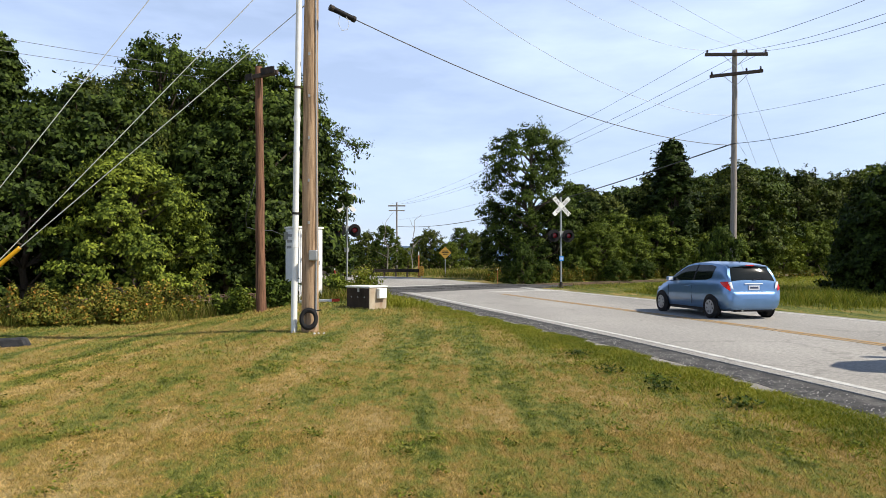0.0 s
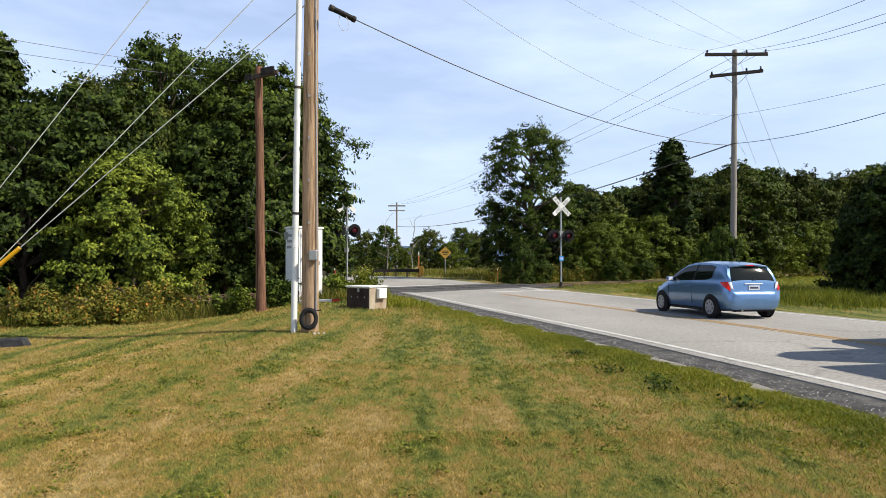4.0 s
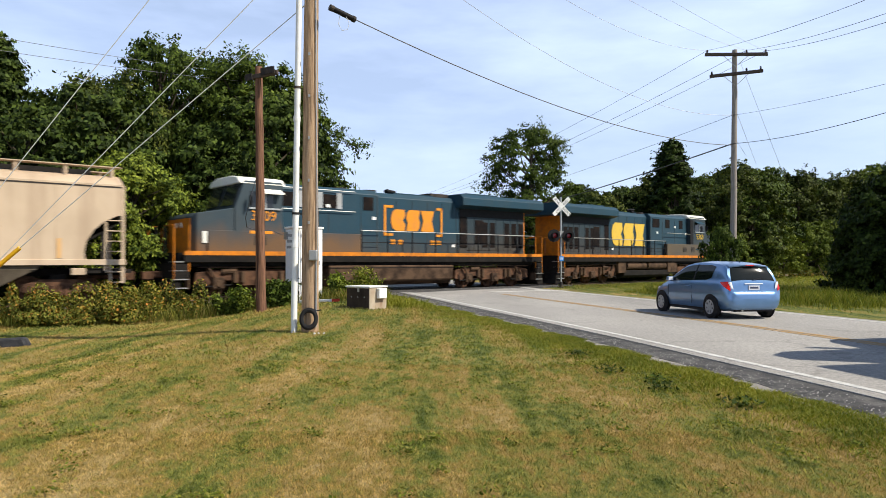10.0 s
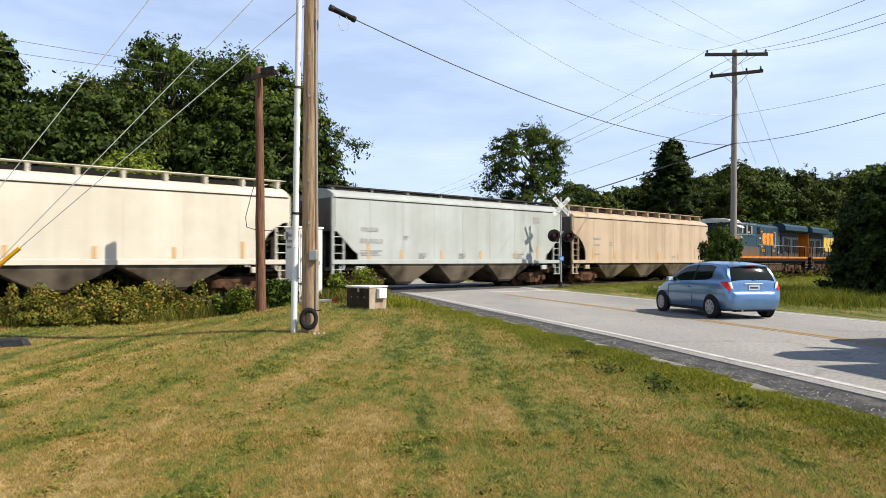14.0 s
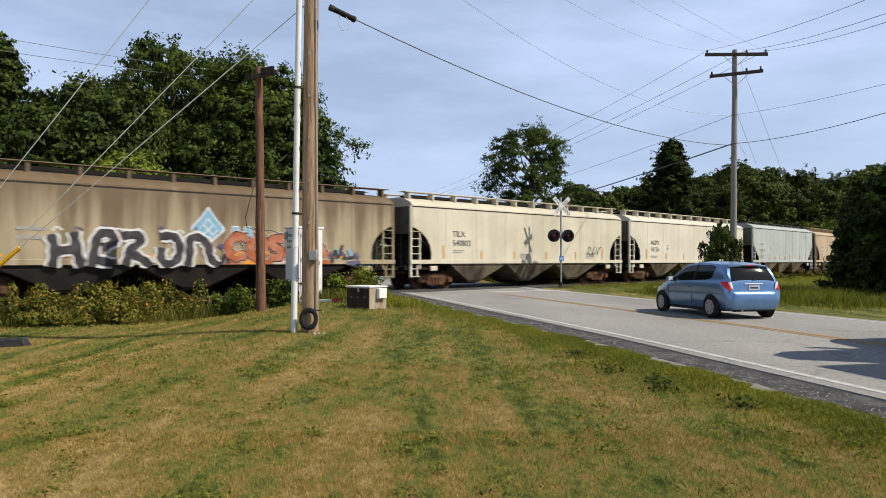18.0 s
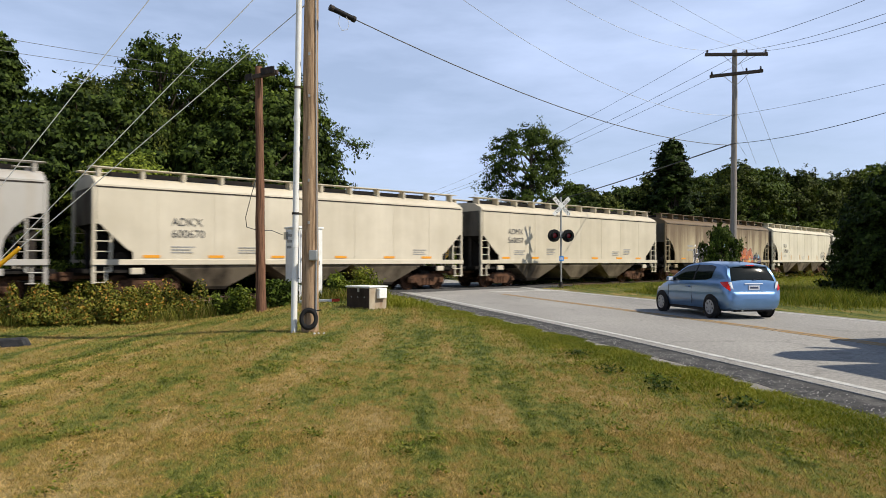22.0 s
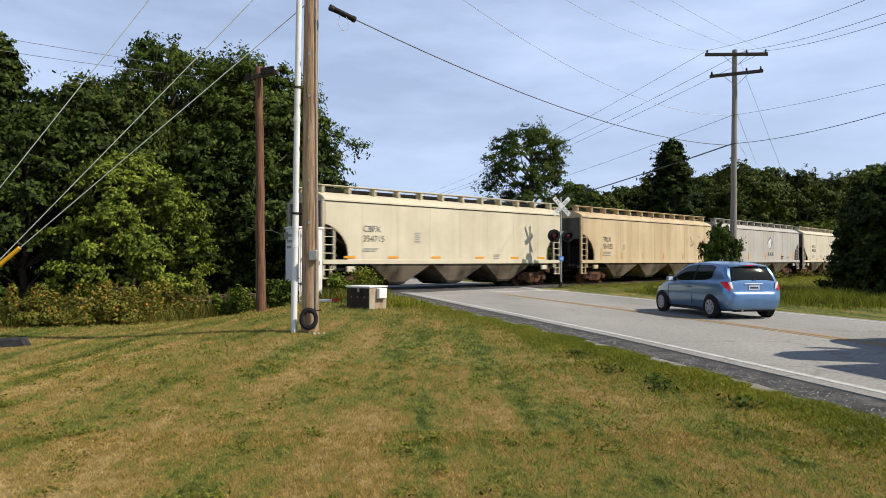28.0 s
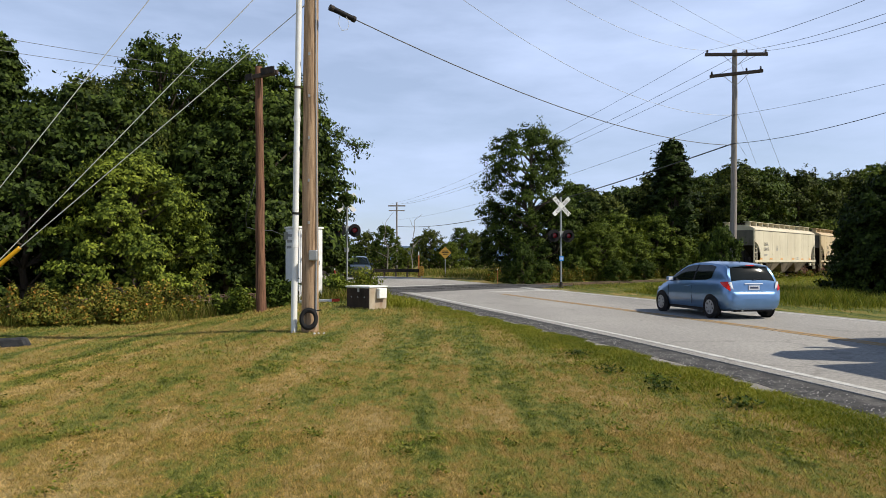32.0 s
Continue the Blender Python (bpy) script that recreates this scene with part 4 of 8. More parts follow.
    drop = lambda k: [(0.33, 2.78 + 0.72 * k), (0.33 + 0.3 * k, 2.78 + 0.3 * k), (0.33 + 0.62 * k, 2.78 - 0.06 * k), (0.33 + 0.66 * k, 2.78 - 0.2 * k), (0.33, 2.78 - 0.78 * k), (0.33 - 0.66 * k, 2.78 - 0.2 * k), (0.33 - 0.62 * k, 2.78 - 0.06 * k), (0.33 - 0.3 * k, 2.78 + 0.3 * k)]
    plate(h, "emblem_border", drop(1.0), M_WHITE_SPRAY, -1.6, "white border of the emblem")
    plate(h, "emblem", drop(0.88), M_SKY_LOGO, -1.604, "faded blue drop-shaped emblem")
    plate(h, "emblem_field", [(0.33 + (p - 0.33) * 0.68, 2.66 + (q - 2.78) * 0.62) for p, q in drop(0.88)], M_WHITE_SPRAY, -1.606, "white field of the emblem")
    for dx, dz in ((0, 0.2), (0.2, 0), (0, -0.2), (-0.2, 0)):
        plate(h, "emblem_petal", [(0.33 + dx, 2.6 + dz + 0.17), (0.33 + dx + 0.16, 2.6 + dz), (0.33 + dx, 2.6 + dz - 0.17), (0.33 + dx - 0.16, 2.6 + dz)], M_SKY_LOGO, -1.612, "blue petal of the emblem")
    for i in range(3):
        x = 1.22 + i * 0.5
        plate(h, "emblem_bar", [(x, 2.36), (x + 0.1, 2.74), (x + 0.32, 2.74), (x + 0.4, 2.36)], M_SKY_LOGO, -1.604, "faded blue emblem bar")
        plate(h, "emblem_bar_edge", [(x - 0.04, 2.32), (x + 0.08, 2.78), (x + 0.34, 2.78), (x + 0.45, 2.32)], M_WHITE_SPRAY, -1.599, "white edge of the emblem bar")
    # dark letter-like shapes with a white edge, then orange-red blocks with pale edges
    rng = random.Random(4)
    shapes = [
        [[(-5.0, 2.3), (-4.85, 1.8), (-4.95, 1.2)], [(-4.3, 2.4), (-4.2, 1.75), (-4.05, 1.18)], [(-4.9, 1.72), (-4.2, 1.82)]],
        [[(-3.75, 1.2), (-3.65, 1.85), (-3.55, 2.35), (-3.15, 2.42), (-2.95, 2.1), (-3.4, 1.85)], [(-3.6, 1.45), (-3.0, 1.3)]],
        [[(-2.75, 2.3), (-2.1, 2.36), (-2.15, 2.05), (-2.6, 1.75), (-2.1, 1.5), (-1.75, 1.2)], [(-2.65, 1.25), (-2.5, 1.75)]],
        [[(-1.45, 2.3), (-0.95, 2.36), (-0.72, 2.0), (-0.8, 1.45), (-1.2, 1.22), (-1.45, 1.5), (-1.4, 1.9)]],
        [[(-0.45, 1.2), (-0.35, 1.8), (-0.4, 2.3), (0.1, 2.3), (0.35, 1.9), (0.4, 1.5), (0.75, 1.2)]],
    ]
    for k, letter in enumerate(shapes):
        for q in letter:
            part("graffiti_outline", stroke(q, 0.46, -1.621), M_WHITE_SPRAY, h, "white graffiti outline")
    for k, letter in enumerate(shapes):
        for n_, q in enumerate(letter):
            part("graffiti_stroke", stroke(q, 0.3, -1.626 - 0.002 * n_), M_BLACK_SPRAY, h, "dark grey graffiti stroke")
    for i in range(9):
        x = -4.9 + i * 0.66 + rng.uniform(-0.1, 0.1)
        part("graffiti_spray", stroke([(x, 2.5 + rng.uniform(-0.1, 0.12)), (x + 0.12, 2.62 + rng.uniform(-0.1, 0.1)), (x + 0.3, 2.45)], 0.06, -1.603), M_VIOLET_SPRAY if i % 3 else M_WHITE_SPRAY, h, "thin spray line")
    reds = [
        [[(2.15, 2.3), (1.75, 2.4), (1.4, 2.1), (1.45, 1.65), (1.8, 1.52), (2.1, 1.68)]],
        [[(2.45, 2.32), (2.3, 1.95), (2.4, 1.55), (2.8, 1.55), (2.95, 2.0), (2.85, 2.32), (2.5, 2.3)]],
        [[(3.75, 2.3), (3.3, 2.35), (3.2, 2.05), (3.65, 1.85), (3.6, 1.55), (3.15, 1.55)]],
        [[(3.95, 1.52), (4.05, 2.32)], [(4.1, 2.28), (4.5, 2.25), (4.2, 1.95), (4.55, 1.55)]],
        [[(4.75, 1.52), (4.85, 2.25), (5.1, 1.85), (5.3, 2.4), (5.5, 1.95), (5.75, 1.6)]],
    ]
    for letter in reds:
        for q in letter:
            q = [(x - 0.28, z) for x, z in q]
            part("graffiti_edge", stroke(q, 0.5, -1.6185), M_PALE_SPRAY, h, "pale edge of orange graffiti")
            part("graffiti_outline", stroke(q, 0.43, -1.6205), M_BLACK_SPRAY, h, "dark outline of orange graffiti")
    for k, letter in enumerate(reds):
        for n_, q in enumerate(letter):
            part("graffiti_block", stroke([(x - 0.28, z) for x, z in q], 0.33, -1.6255 - 0.001 * (k % 3) - 0.003 * n_), M_RED_SPRAY, h, "rusty orange graffiti letter")
    # a broken second row along the sill
    for k in range(7):
        x = 1.0 + 0.68 * k
        part("graffiti_foot", Solid().prism([(x, 1.27), (x + 0.12, 1.44), (x + 0.5, 1.45 - 0.03 * (k % 2)), (x + 0.62, 1.27)], "y", -1.6235, -1.617), (M_RED_SPRAY, M_ORANGE_SPRAY, M_RED_SPRAY, M_PALE_SPRAY)[k % 4], h, "orange graffiti on the sill")
    for k in range(4):
        x = 1.4 + 1.1 * k
        part("graffiti_flash", stroke([(x, 1.6), (x + 0.15, 1.8), (x + 0.3, 1.7)], 0.09, -1.638), M_ORANGE_SPRAY, h, "orange flash in the graffiti")
    for k in range(5):
        x = 5.6 + 0.33 * k
        part("graffiti_smear", stroke([(x, 1.75 + 0.18 * (k % 2)), (x + 0.2, 1.6), (x + 0.1, 1.5)], 0.16, -1.6165), M_SKY_LOGO if k % 2 else M_VIOLET_SPRAY, h, "blue-grey spray smear")
    for q in ([(0.85, 1.25), (1.0, 1.75), (1.15, 1.3)], [(5.75, 1.3), (5.95, 2.0), (6.05, 1.4), (6.3, 2.1)], [(6.3, 1.5), (6.9, 1.55)]):
        part("graffiti_tail", stroke(q, 0.14, -1.6225), M_BLACK_SPRAY, h, "dark graffiti arrow")
    for q in ([(0.35, 2.1), (0.5, 1.85), (0.3, 1.65)], [(0.75, 2.05), (0.95, 1.9)], [(6.5, 1.3), (7.2, 1.35)]):
        part("graffiti_tail", stroke(q, 0.16, -1.6235), M_VIOLET_SPRAY, h, "violet-grey graffiti dab")
    rows_of_bars(h, -6.0, 2.55, 0.9, 2, 0.12, 0.3)
    h = H("pale beige covered hopper car", beige, "straight", strip="block")
    put_text(h, "ADMX", -6.45, 2.85, 0.42, M_MARK_DARK)
    put_text(h, "560037", -6.45, 2.38, 0.42, M_MARK_DARK)
    rows_of_bars(h, -5.95, 1.98, 0.9, 3)
    rows_of_bars(h, -3.2, 2.1, 0.8, 4)
    rows_of_bars(h, 3.2, 2.0, 0.8, 3)
    rows_of_bars(h, 4.5, 2.15, 0.8, 4)
    h = H("pale cream covered hopper car with dark stencilled marks", wagon_paint("pale_cream_wagon_paint", (0.6, 0.54, 0.42), (0.45, 0.39, 0.28), 0.35, 0.12), "straight", strip="block", e=0.1)
    put_text(h, "ADKX", -5.9, 2.72, 0.42, M_MARK_DARK)
    put_text(h, "600670", -5.9, 2.28, 0.42, M_MARK_DARK)
    rows_of_bars(h, -5.9, 1.95, 0.9, 3)
    rows_of_bars(h, -3.3, 1.95, 0.9, 3)
    rows_of_bars(h, 5.4, 1.95, 0.8, 3)
    h = H("light grey covered hopper car with a leaf emblem", grey, "round", strip="tall", e=0.35)
    plate(h, "emblem", [(1.42, 3.54), (2.02, 3.1), (1.95, 2.95), (1.42, 2.36), (0.84, 2.95), (0.82, 3.08)], M_LEAF_LOGO, -1.6, "slate blue diamond emblem")
    plate(h, "emblem_leaf", [(1.3, 2.5), (0.98, 2.72), (0.96, 3.0), (1.15, 3.22), (1.56, 3.36), (1.68, 3.15), (1.62, 2.85), (1.46, 2.58)], M_WHITE_SPRAY, -1.605, "white leaf shape")
    plate(h, "emblem_vein", [(1.28, 2.56), (1.34, 2.85), (1.52, 3.18), (1.48, 3.2), (1.26, 2.87)], M_LEAF_LOGO, -1.61, "dark vein of the leaf")
    for i in range(3):
        x = 0.84 + i * 0.46
        plate(h, "emblem_bar", [(x, 1.86), (x + 0.12, 2.16), (x + 0.26, 2.16), (x + 0.36, 1.86)], M_MARK_DARK, -1.602, "dark grey emblem bar")
    put_text(h, "ADMX 49143", -6.0, 2.2, 0.36, M_MARK_DARK)
    rows_of_bars(h, -6.0, 1.95, 0.8, 2)
    rows_of_bars(h, 4.0, 1.85, 0.6, 2, 0.12, 0.16, M_BLACK)
    rows_of_bars(h, 5.5, 1.85, 0.6, 3)
    h = H("weathered buff covered hopper car with stencilled markings", buff, "round", strip="post", e=-0.15)
    put_text(h, "TILX", -6.1, 2.62, 0.42, M_MARK_DARK)
    put_text(h, "55425", -6.1, 2.18, 0.42, M_MARK_DARK)
    rows_of_bars(h, -6.1, 1.98, 0.9, 3)
    rows_of_bars(h, -3.9, 2.45, 0.35, 4)
    for q, w in (([(6.35, 3.22), (6.38, 3.08)], 0.2), ([(6.45, 2.82), (6.68, 2.55), (6.95, 2.58), (7.15, 2.8), (7.18, 3.1)], 0.17), ([(4.95, 3.15), (5.1, 2.95), (5.22, 2.7)], 0.14), ([(5.0, 2.5), (5.3, 2.55), (5.5, 2.8)], 0.17)):
        part("smear", stroke(q, w, -1.588), M_SMUDGE, h, "soft brown curved smear")
    h = H("cream covered hopper car at the end of the train", wagon_paint("warm_cream_wagon_paint", (0.62, 0.56, 0.41), (0.46, 0.38, 0.25), 0.4, 0.12), "round", strip="block", e=-0.5)
    put_text(h, "CBFX", -5.9, 2.72, 0.4, M_MARK_DARK)
    put_text(h, "354715", -5.9, 2.28, 0.4, M_MARK_DARK)
    rows_of_bars(h, -5.9, 1.98, 0.9, 2)
    rows_of_bars(h, -2.9, 2.75, 0.35, 5)
    rows_of_bars(h, 2.4, 1.75, 0.5, 3)


build_hoppers()


# ---------- locomotives ----------
def dusty_paint(name, col, dirt, dust, z0, z1):
    """Paint with road dust that has settled on it from the deck upwards, in uneven drifts."""
    m, n, l, b = nodes_of(name)
    big = noise_tex(n, l, 0.8, 5, stretch=(1.0, 1.0, 0.4))
    fine = noise_tex(n, l, 30.0, 3)
    r = ramp(n, [(0.4, (0, 0, 0)), (0.75, (0.7, 0.7, 0.7))])
    l.new(big.outputs["Fac"], r.inputs[0])
    c = mix_col(n, l, col, dirt, r.outputs[0])
    tc, sep = n.new("ShaderNodeTexCoord"), n.new("ShaderNodeSeparateXYZ")
    l.new(tc.outputs["Object"], sep.inputs[0])
    add = n.new("ShaderNodeMath")
    add.operation = "MULTIPLY_ADD"
    l.new(big.outputs["Fac"], add.inputs[0])
    add.inputs[1].default_value = 2.4
    l.new(sep.outputs["Z"], add.inputs[2])
    mp = n.new("ShaderNodeMapRange")
    mp.inputs["From Min"].default_value, mp.inputs["From Max"].default_value = z0 + 1.2, z1 + 1.2
    mp.inputs["To Min"].default_value, mp.inputs["To Max"].default_value = 0.85, 0.0
    l.new(add.outputs[0], mp.inputs["Value"])
    c = mix_col(n, l, c, dust, mp.outputs[0])
    g = ramp(n, [(0.3, (0.85, 0.85, 0.85)), (0.7, (1.1, 1.1, 1.1))])
    l.new(fine.outputs["Fac"], g.inputs[0])
    l.new(mix_col(n, l, c, g.outputs[0], 0.7, "MULTIPLY"), b.inputs["Base Color"])
    b.inputs["Roughness"].default_value, b.inputs["Specular IOR Level"].default_value = 0.5, 0.2
    return m


def loco_paint(name, col, dirt, amount):
    return surf(name, col, 0.5, 0, dirt, amount, 0.9, 40, 0.05, (1.0, 1.0, 0.45))


M_BLUE = loco_paint("dark_blue_locomotive_paint", (0.018, 0.05, 0.075), (0.045, 0.05, 0.05), 0.5)
M_BLUE_GREY = dusty_paint("grimy_blue_grey_paint", (0.023, 0.04, 0.05), (0.04, 0.044, 0.043), (0.07, 0.056, 0.042), 1.6, 3.0)
M_RUSTY_BLUE = dusty_paint("rust_dusted_blue_grey_paint", (0.034, 0.055, 0.068), (0.06, 0.065, 0.065), (0.16, 0.085, 0.036), 1.9, 3.0)
M_DUSTY_BLUE = dusty_paint("dusty_blue_locomotive_paint", (0.015, 0.047, 0.07), (0.03, 0.05, 0.06), (0.07, 0.06, 0.048), 1.4, 2.7)
M_GRIME = loco_paint("dusty_grey_brown_paint", (0.11, 0.085, 0.055), (0.06, 0.065, 0.068), 0.7)
M_STRIPE = surf("orange_yellow_stripe", (0.62, 0.2, 0.018), 0.5, 0, (0.12, 0.07, 0.035), 0.6, 3, 50, 0)
M_YELLOW_LOGO = surf("yellow_emblem_paint", (0.63, 0.42, 0.06), 0.5, 0, (0.42, 0.31, 0.1), 0.35, 3, 50, 0)
M_ORANGE_LOGO = surf("orange_emblem_paint", (0.66, 0.25, 0.025), 0.5, 0, (0.4, 0.2, 0.08), 0.4, 3, 50, 0)
M_CAB_WHITE = surf("white_cab_roof", (0.74, 0.72, 0.64), 0.5, 0, (0.5, 0.45, 0.36), 0.3, 3, 50, 0)
M_SMOKE_GLASS = plain("dark_window_glass", (0.015, 0.018, 0.02), 0.08)
M_LOUVRE = surf("rusty_black_screen", (0.006, 0.005, 0.005), 0.8, 0, (0.035, 0.02, 0.013), 0.5, 3, 40, 0.3)
M_BROWN_DUST = surf("dust_brown_steel", (0.1, 0.062, 0.038), 0.85, 0, (0.012, 0.009, 0.008), 1.0, 2.2, 40, 0.3)


def emblem(root, x0, z0, w, h, mat, y, flip):
    """Three bold plain emblem blocks: one rounded, one slanted, one waisted."""
    g = 0.025 * w
    bw = (w - 2 * g) / 3
    shapes = [
        [(0.3, 0), (0.95, 0), (1, 0.3), (0.82, 0.5), (1, 0.7), (0.95, 1), (0.3, 1), (0.1, 0.88), (0, 0.65), (0, 0.35), (0.1, 0.12)],
        [(0.0, 0), (0.8, 0), (0.95, 0.15), (1, 0.4), (0.9, 0.62), (1, 1), (0.2, 1), (0.05, 0.85), (0, 0.6), (0.1, 0.38)],
        [(0, 0), (1, 0), (0.82, 0.5), (1, 1), (0, 1), (0.18, 0.5)],
    ]
    for k, q in enumerate(shapes):
        a = x0 + k * (bw + g)
        pts = [(a + p * bw, z0 + q_ * h) for p, q_ in q]
        if flip:
            pts = [(2 * x0 + w - p, z) for p, z in pts]
        part("emblem_block", Solid().prism(pts, "y", y - 0.004, y + 0.01), mat, root, "bold emblem block")


LOCO_SPRING = Solid().rod((0, 0, 0.55), (0, 0, 0.98), 0.1, n=8).mesh("spring", M_BROWN_DUST)


def loco_truck(parent, x, car):
    t = part("truck", Solid().box(-2.2, 2.2, -0.75, 0.75, 0.6, 1.0), M_UNDER, parent, "dusty three-axle locomotive truck")
    t.matrix_basis = pose(x, 0, 0)
    for y in (-1.12, 1.12):
        pl = [(-2.75, 0.5), (-2.7, 0.95), (-2.1, 1.05), (2.1, 1.05), (2.7, 0.95), (2.75, 0.5), (2.3, 0.42), (1.9, 0.62), (1.2, 0.62), (0.8, 0.4), (0.3, 0.42), (-0.3, 0.42), (-0.8, 0.4), (-1.2, 0.62), (-1.9, 0.62), (-2.3, 0.42)]
        part("side_frame", Solid().prism(pl, "y", y - 0.11, y + 0.11), M_TRUCK, t, "", False, 0.02)
        for a, b in ((-2.5, -1.3), (1.3, 2.5)):
            part("brake_rod", Solid().rod((a, y * 1.17, 0.46), (b, y * 1.17, 0.4), 0.035, n=6).rod((b, y * 1.17, 0.4), (b, y * 1.1, 0.72), 0.03, n=6), M_UNDER, t)
            part("damper", Solid().rod(((a + b) / 2, y * 1.2, 0.62), ((a + b) / 2 + 0.35, y * 1.2, 1.12), 0.05, n=8), M_BROWN_DUST, t)
        part("air_pipe", Solid().rod((-2.6, y * 1.16, 1.13), (2.6, y * 1.16, 1.16), 0.03, n=6), M_BROWN_DUST, t)
        for dx in (-1.85, 0, 1.85):
            part("axle_box", Solid().box(dx - 0.22, dx + 0.22, y * 1.1 - 0.15, y * 1.1 + 0.15, 0.32, 0.76).rod((dx, y * 1.22, 0.52), (dx, y * 1.28, 0.52), 0.15, n=10), M_BROWN_DUST, t, "", False, 0.02)
        for dx in (-1.0, 1.0):
            put_springs(t, LOCO_SPRING, [(dx + k, y * 1.14) for k in (-0.16, 0.16)])
        part("brake_cylinder", Solid().rod((1.1, y * 1.1, 1.02), (1.7, y * 1.1, 0.98), 0.11, n=8), M_BROWN_DUST, t)
        part("sand_pipe", Solid().rod((2.5, y * 1.05, 1.1), (2.75, y * 1.05, 0.25), 0.03, n=6), M_UNDER, t)
    for dx in (-1.85, 0, 1.85):
        w = new("wheelset", WHEEL_LARGE)
        w.parent = t
        w.matrix_basis = pose(dx, 0, 0.52)
        TURNING.append((w, dx, 0.52, car))


def rail_posts(root, y, x0, x1, n, z0, z1, name="handrail", mat=None):
    """A walkway handrail with its posts."""
    r = part(name, Solid().rod((x0, y, z1), (x1, y, z1), 0.022, n=6), mat or M_GALV, root, "thin pale handrail")
    for k in range(n):
        x = x0 + (x1 - x0) * k / (n - 1)
        part("post", Solid().rod((x, y, z0), (x, y, z1), 0.034, n=6), M_BLACK, r)


def locomotive(label, lead):
    """x points to the cab end; both long sides are built."""
    car = 100 + len(LOCOS)
    root = thing("locomotive", label, "locomotive", "locomotives of the freight train")
    body = M_DUSTY_BLUE
    low = M_BLUE_GREY
    D = 1.72
    part("underframe", Solid().box(-10.2, 10.0, -1.3, 1.3, 1.2, D), M_UNDER, root)
    for y in (-1.5, 1.5):
        part("side_sill", Solid().box(-10.2, 9.9, y - 0.05, y + 0.05, 1.36, 1.62), M_UNDER, root)
        part("stripe", Solid().box(-10.2, 9.9, y - 0.056, y + 0.056, 1.625, 1.79), M_STRIPE, root, "orange-yellow stripe along the deck edge")
    part("walkway", Solid().box(-10.2, 9.9, -1.45, 1.45, D - 0.06, D), M_UNDER, root)
    # long hood; the wider hood behind the cab is shorter on the second unit
    A = 0.2 if lead else 0.85
    C = 5.3 if lead else 5.85
    part("engine_hood", Solid().prism([(-1.0, D), (-1.0, 4.4), (-0.8, 4.62), (0.8, 4.62), (1.0, 4.4), (1.0, D)], "x", -4.4, A), body, root, "", False, 0.02)
    part("radiator_hood", Solid().prism([(-1.0, D), (-1.0, 4.3), (1.0, 4.3), (1.0, D)], "x", -9.3, -4.402), low, root, "", False, 0.02)
    part("auxiliary_hood", Solid().prism([(-1.25, D), (-1.25, 4.45), (-1.05, 4.66), (1.05, 4.66), (1.25, 4.45), (1.25, D)], "x", A + 0.002, C), body, root, "", False, 0.02)
    part("rear_end_panel", Solid().box(-9.36, -9.302, -0.98, 0.98, D, 4.2), M_STRIPE, root, "orange-yellow hood end")
    wing = [(-1.0, 4.1), (-1.6, 4.24), (-1.6, 4.62), (-1.36, 4.82), (1.36, 4.82), (1.6, 4.62), (1.6, 4.24), (1.0, 4.1)]
    part("radiator_wing", Solid().prism(wing, "x", -10.3, -4.15), body, root, "wide overhanging radiator housing", False, 0.02)
    part("roof_grille", Solid().box(-7.2, -4.9, -1.0, 1.0, 4.81, 4.93), body, root)
    part("exhaust_stack", Solid().box(-4.1, -2.9, -0.5, 0.5, 4.6, 4.84), M_DARK, root, "", False, 0.03)
    part("roof_hatch", Solid().box(-3.0, -0.5, -0.6, 0.6, 4.6, 4.7), body, root)
    part("horn", Solid().box(-1.2, -0.9, -0.7, -0.3, 4.68, 4.78).rod((-1.35, -0.4, 4.86), (-0.8, -0.4, 4.88), 0.06, 0.1, 8).rod((-1.3, -0.6, 4.86), (-0.85, -0.6, 4.88), 0.05, 0.09, 8), M_BLACK, root, "black roof horn")
    for x in (0.6, 2.3, 3.8):
        part("roof_fan", Solid().rod((x, 0, 4.6), (x, 0, 4.78), 0.42, n=16), M_DARK, root)
    # louvres, doors and vents on both sides
    for sy in (-1, 1):
        y = sy * 1.0
        for k in range(8):
            x = -9.25 + k * 0.55
            part("hood_door", Solid().box(x, x + 0.5, y - 0.02, y + 0.02, 1.95, 3.75), low, root, "", False, 0.008)
            if k in (0, 1, 2, 4, 5):
                part("louvre", Solid().box(x + 0.06, x + 0.44, y - 0.03, y + 0.03, 2.12, 3.45), M_LOUVRE, root, "dark louvred vent")
        # black band: intake screen plus the wing's shadow, both as colour
        part("radiator_screen", Solid().box(-9.25, -4.42, y - 0.035, y + 0.035, 3.7, 4.2), M_BLACK, root, "black radiator intake screen with the wing's shadow painted in")
        part("hood_window", Solid().box(-6.1, -5.5, y - 0.035, y + 0.035, 2.3, 3.55), M_LOUVRE, root, "dark screened opening")
        part("intake", Solid().box(-4.95, -4.45, y - 0.03, y + 0.03, 2.1, 3.7), M_LOUVRE, root, "dark louvred vent")
        for k in range(5):
            x = -4.2 + k * 0.95
            part("door_seam", Solid().box(x, x + 0.03, y - 0.012, y + 0.012, 1.9, 4.3), M_BLUE_GREY, root)
        ya = sy * 1.25
        vents = ((4.15, 4.65), (2.2, 2.8), (0.5, 1.4)) if lead else ((5.05, 5.75), (4.1, 4.8), (3.1, 3.8), (1.15, 1.7))
        for a, b in vents:
            part("vent", Solid().box(a, b, ya - 0.02, ya + 0.02, 3.72, 4.32), M_LOUVRE, root, "dark screened vent opening")
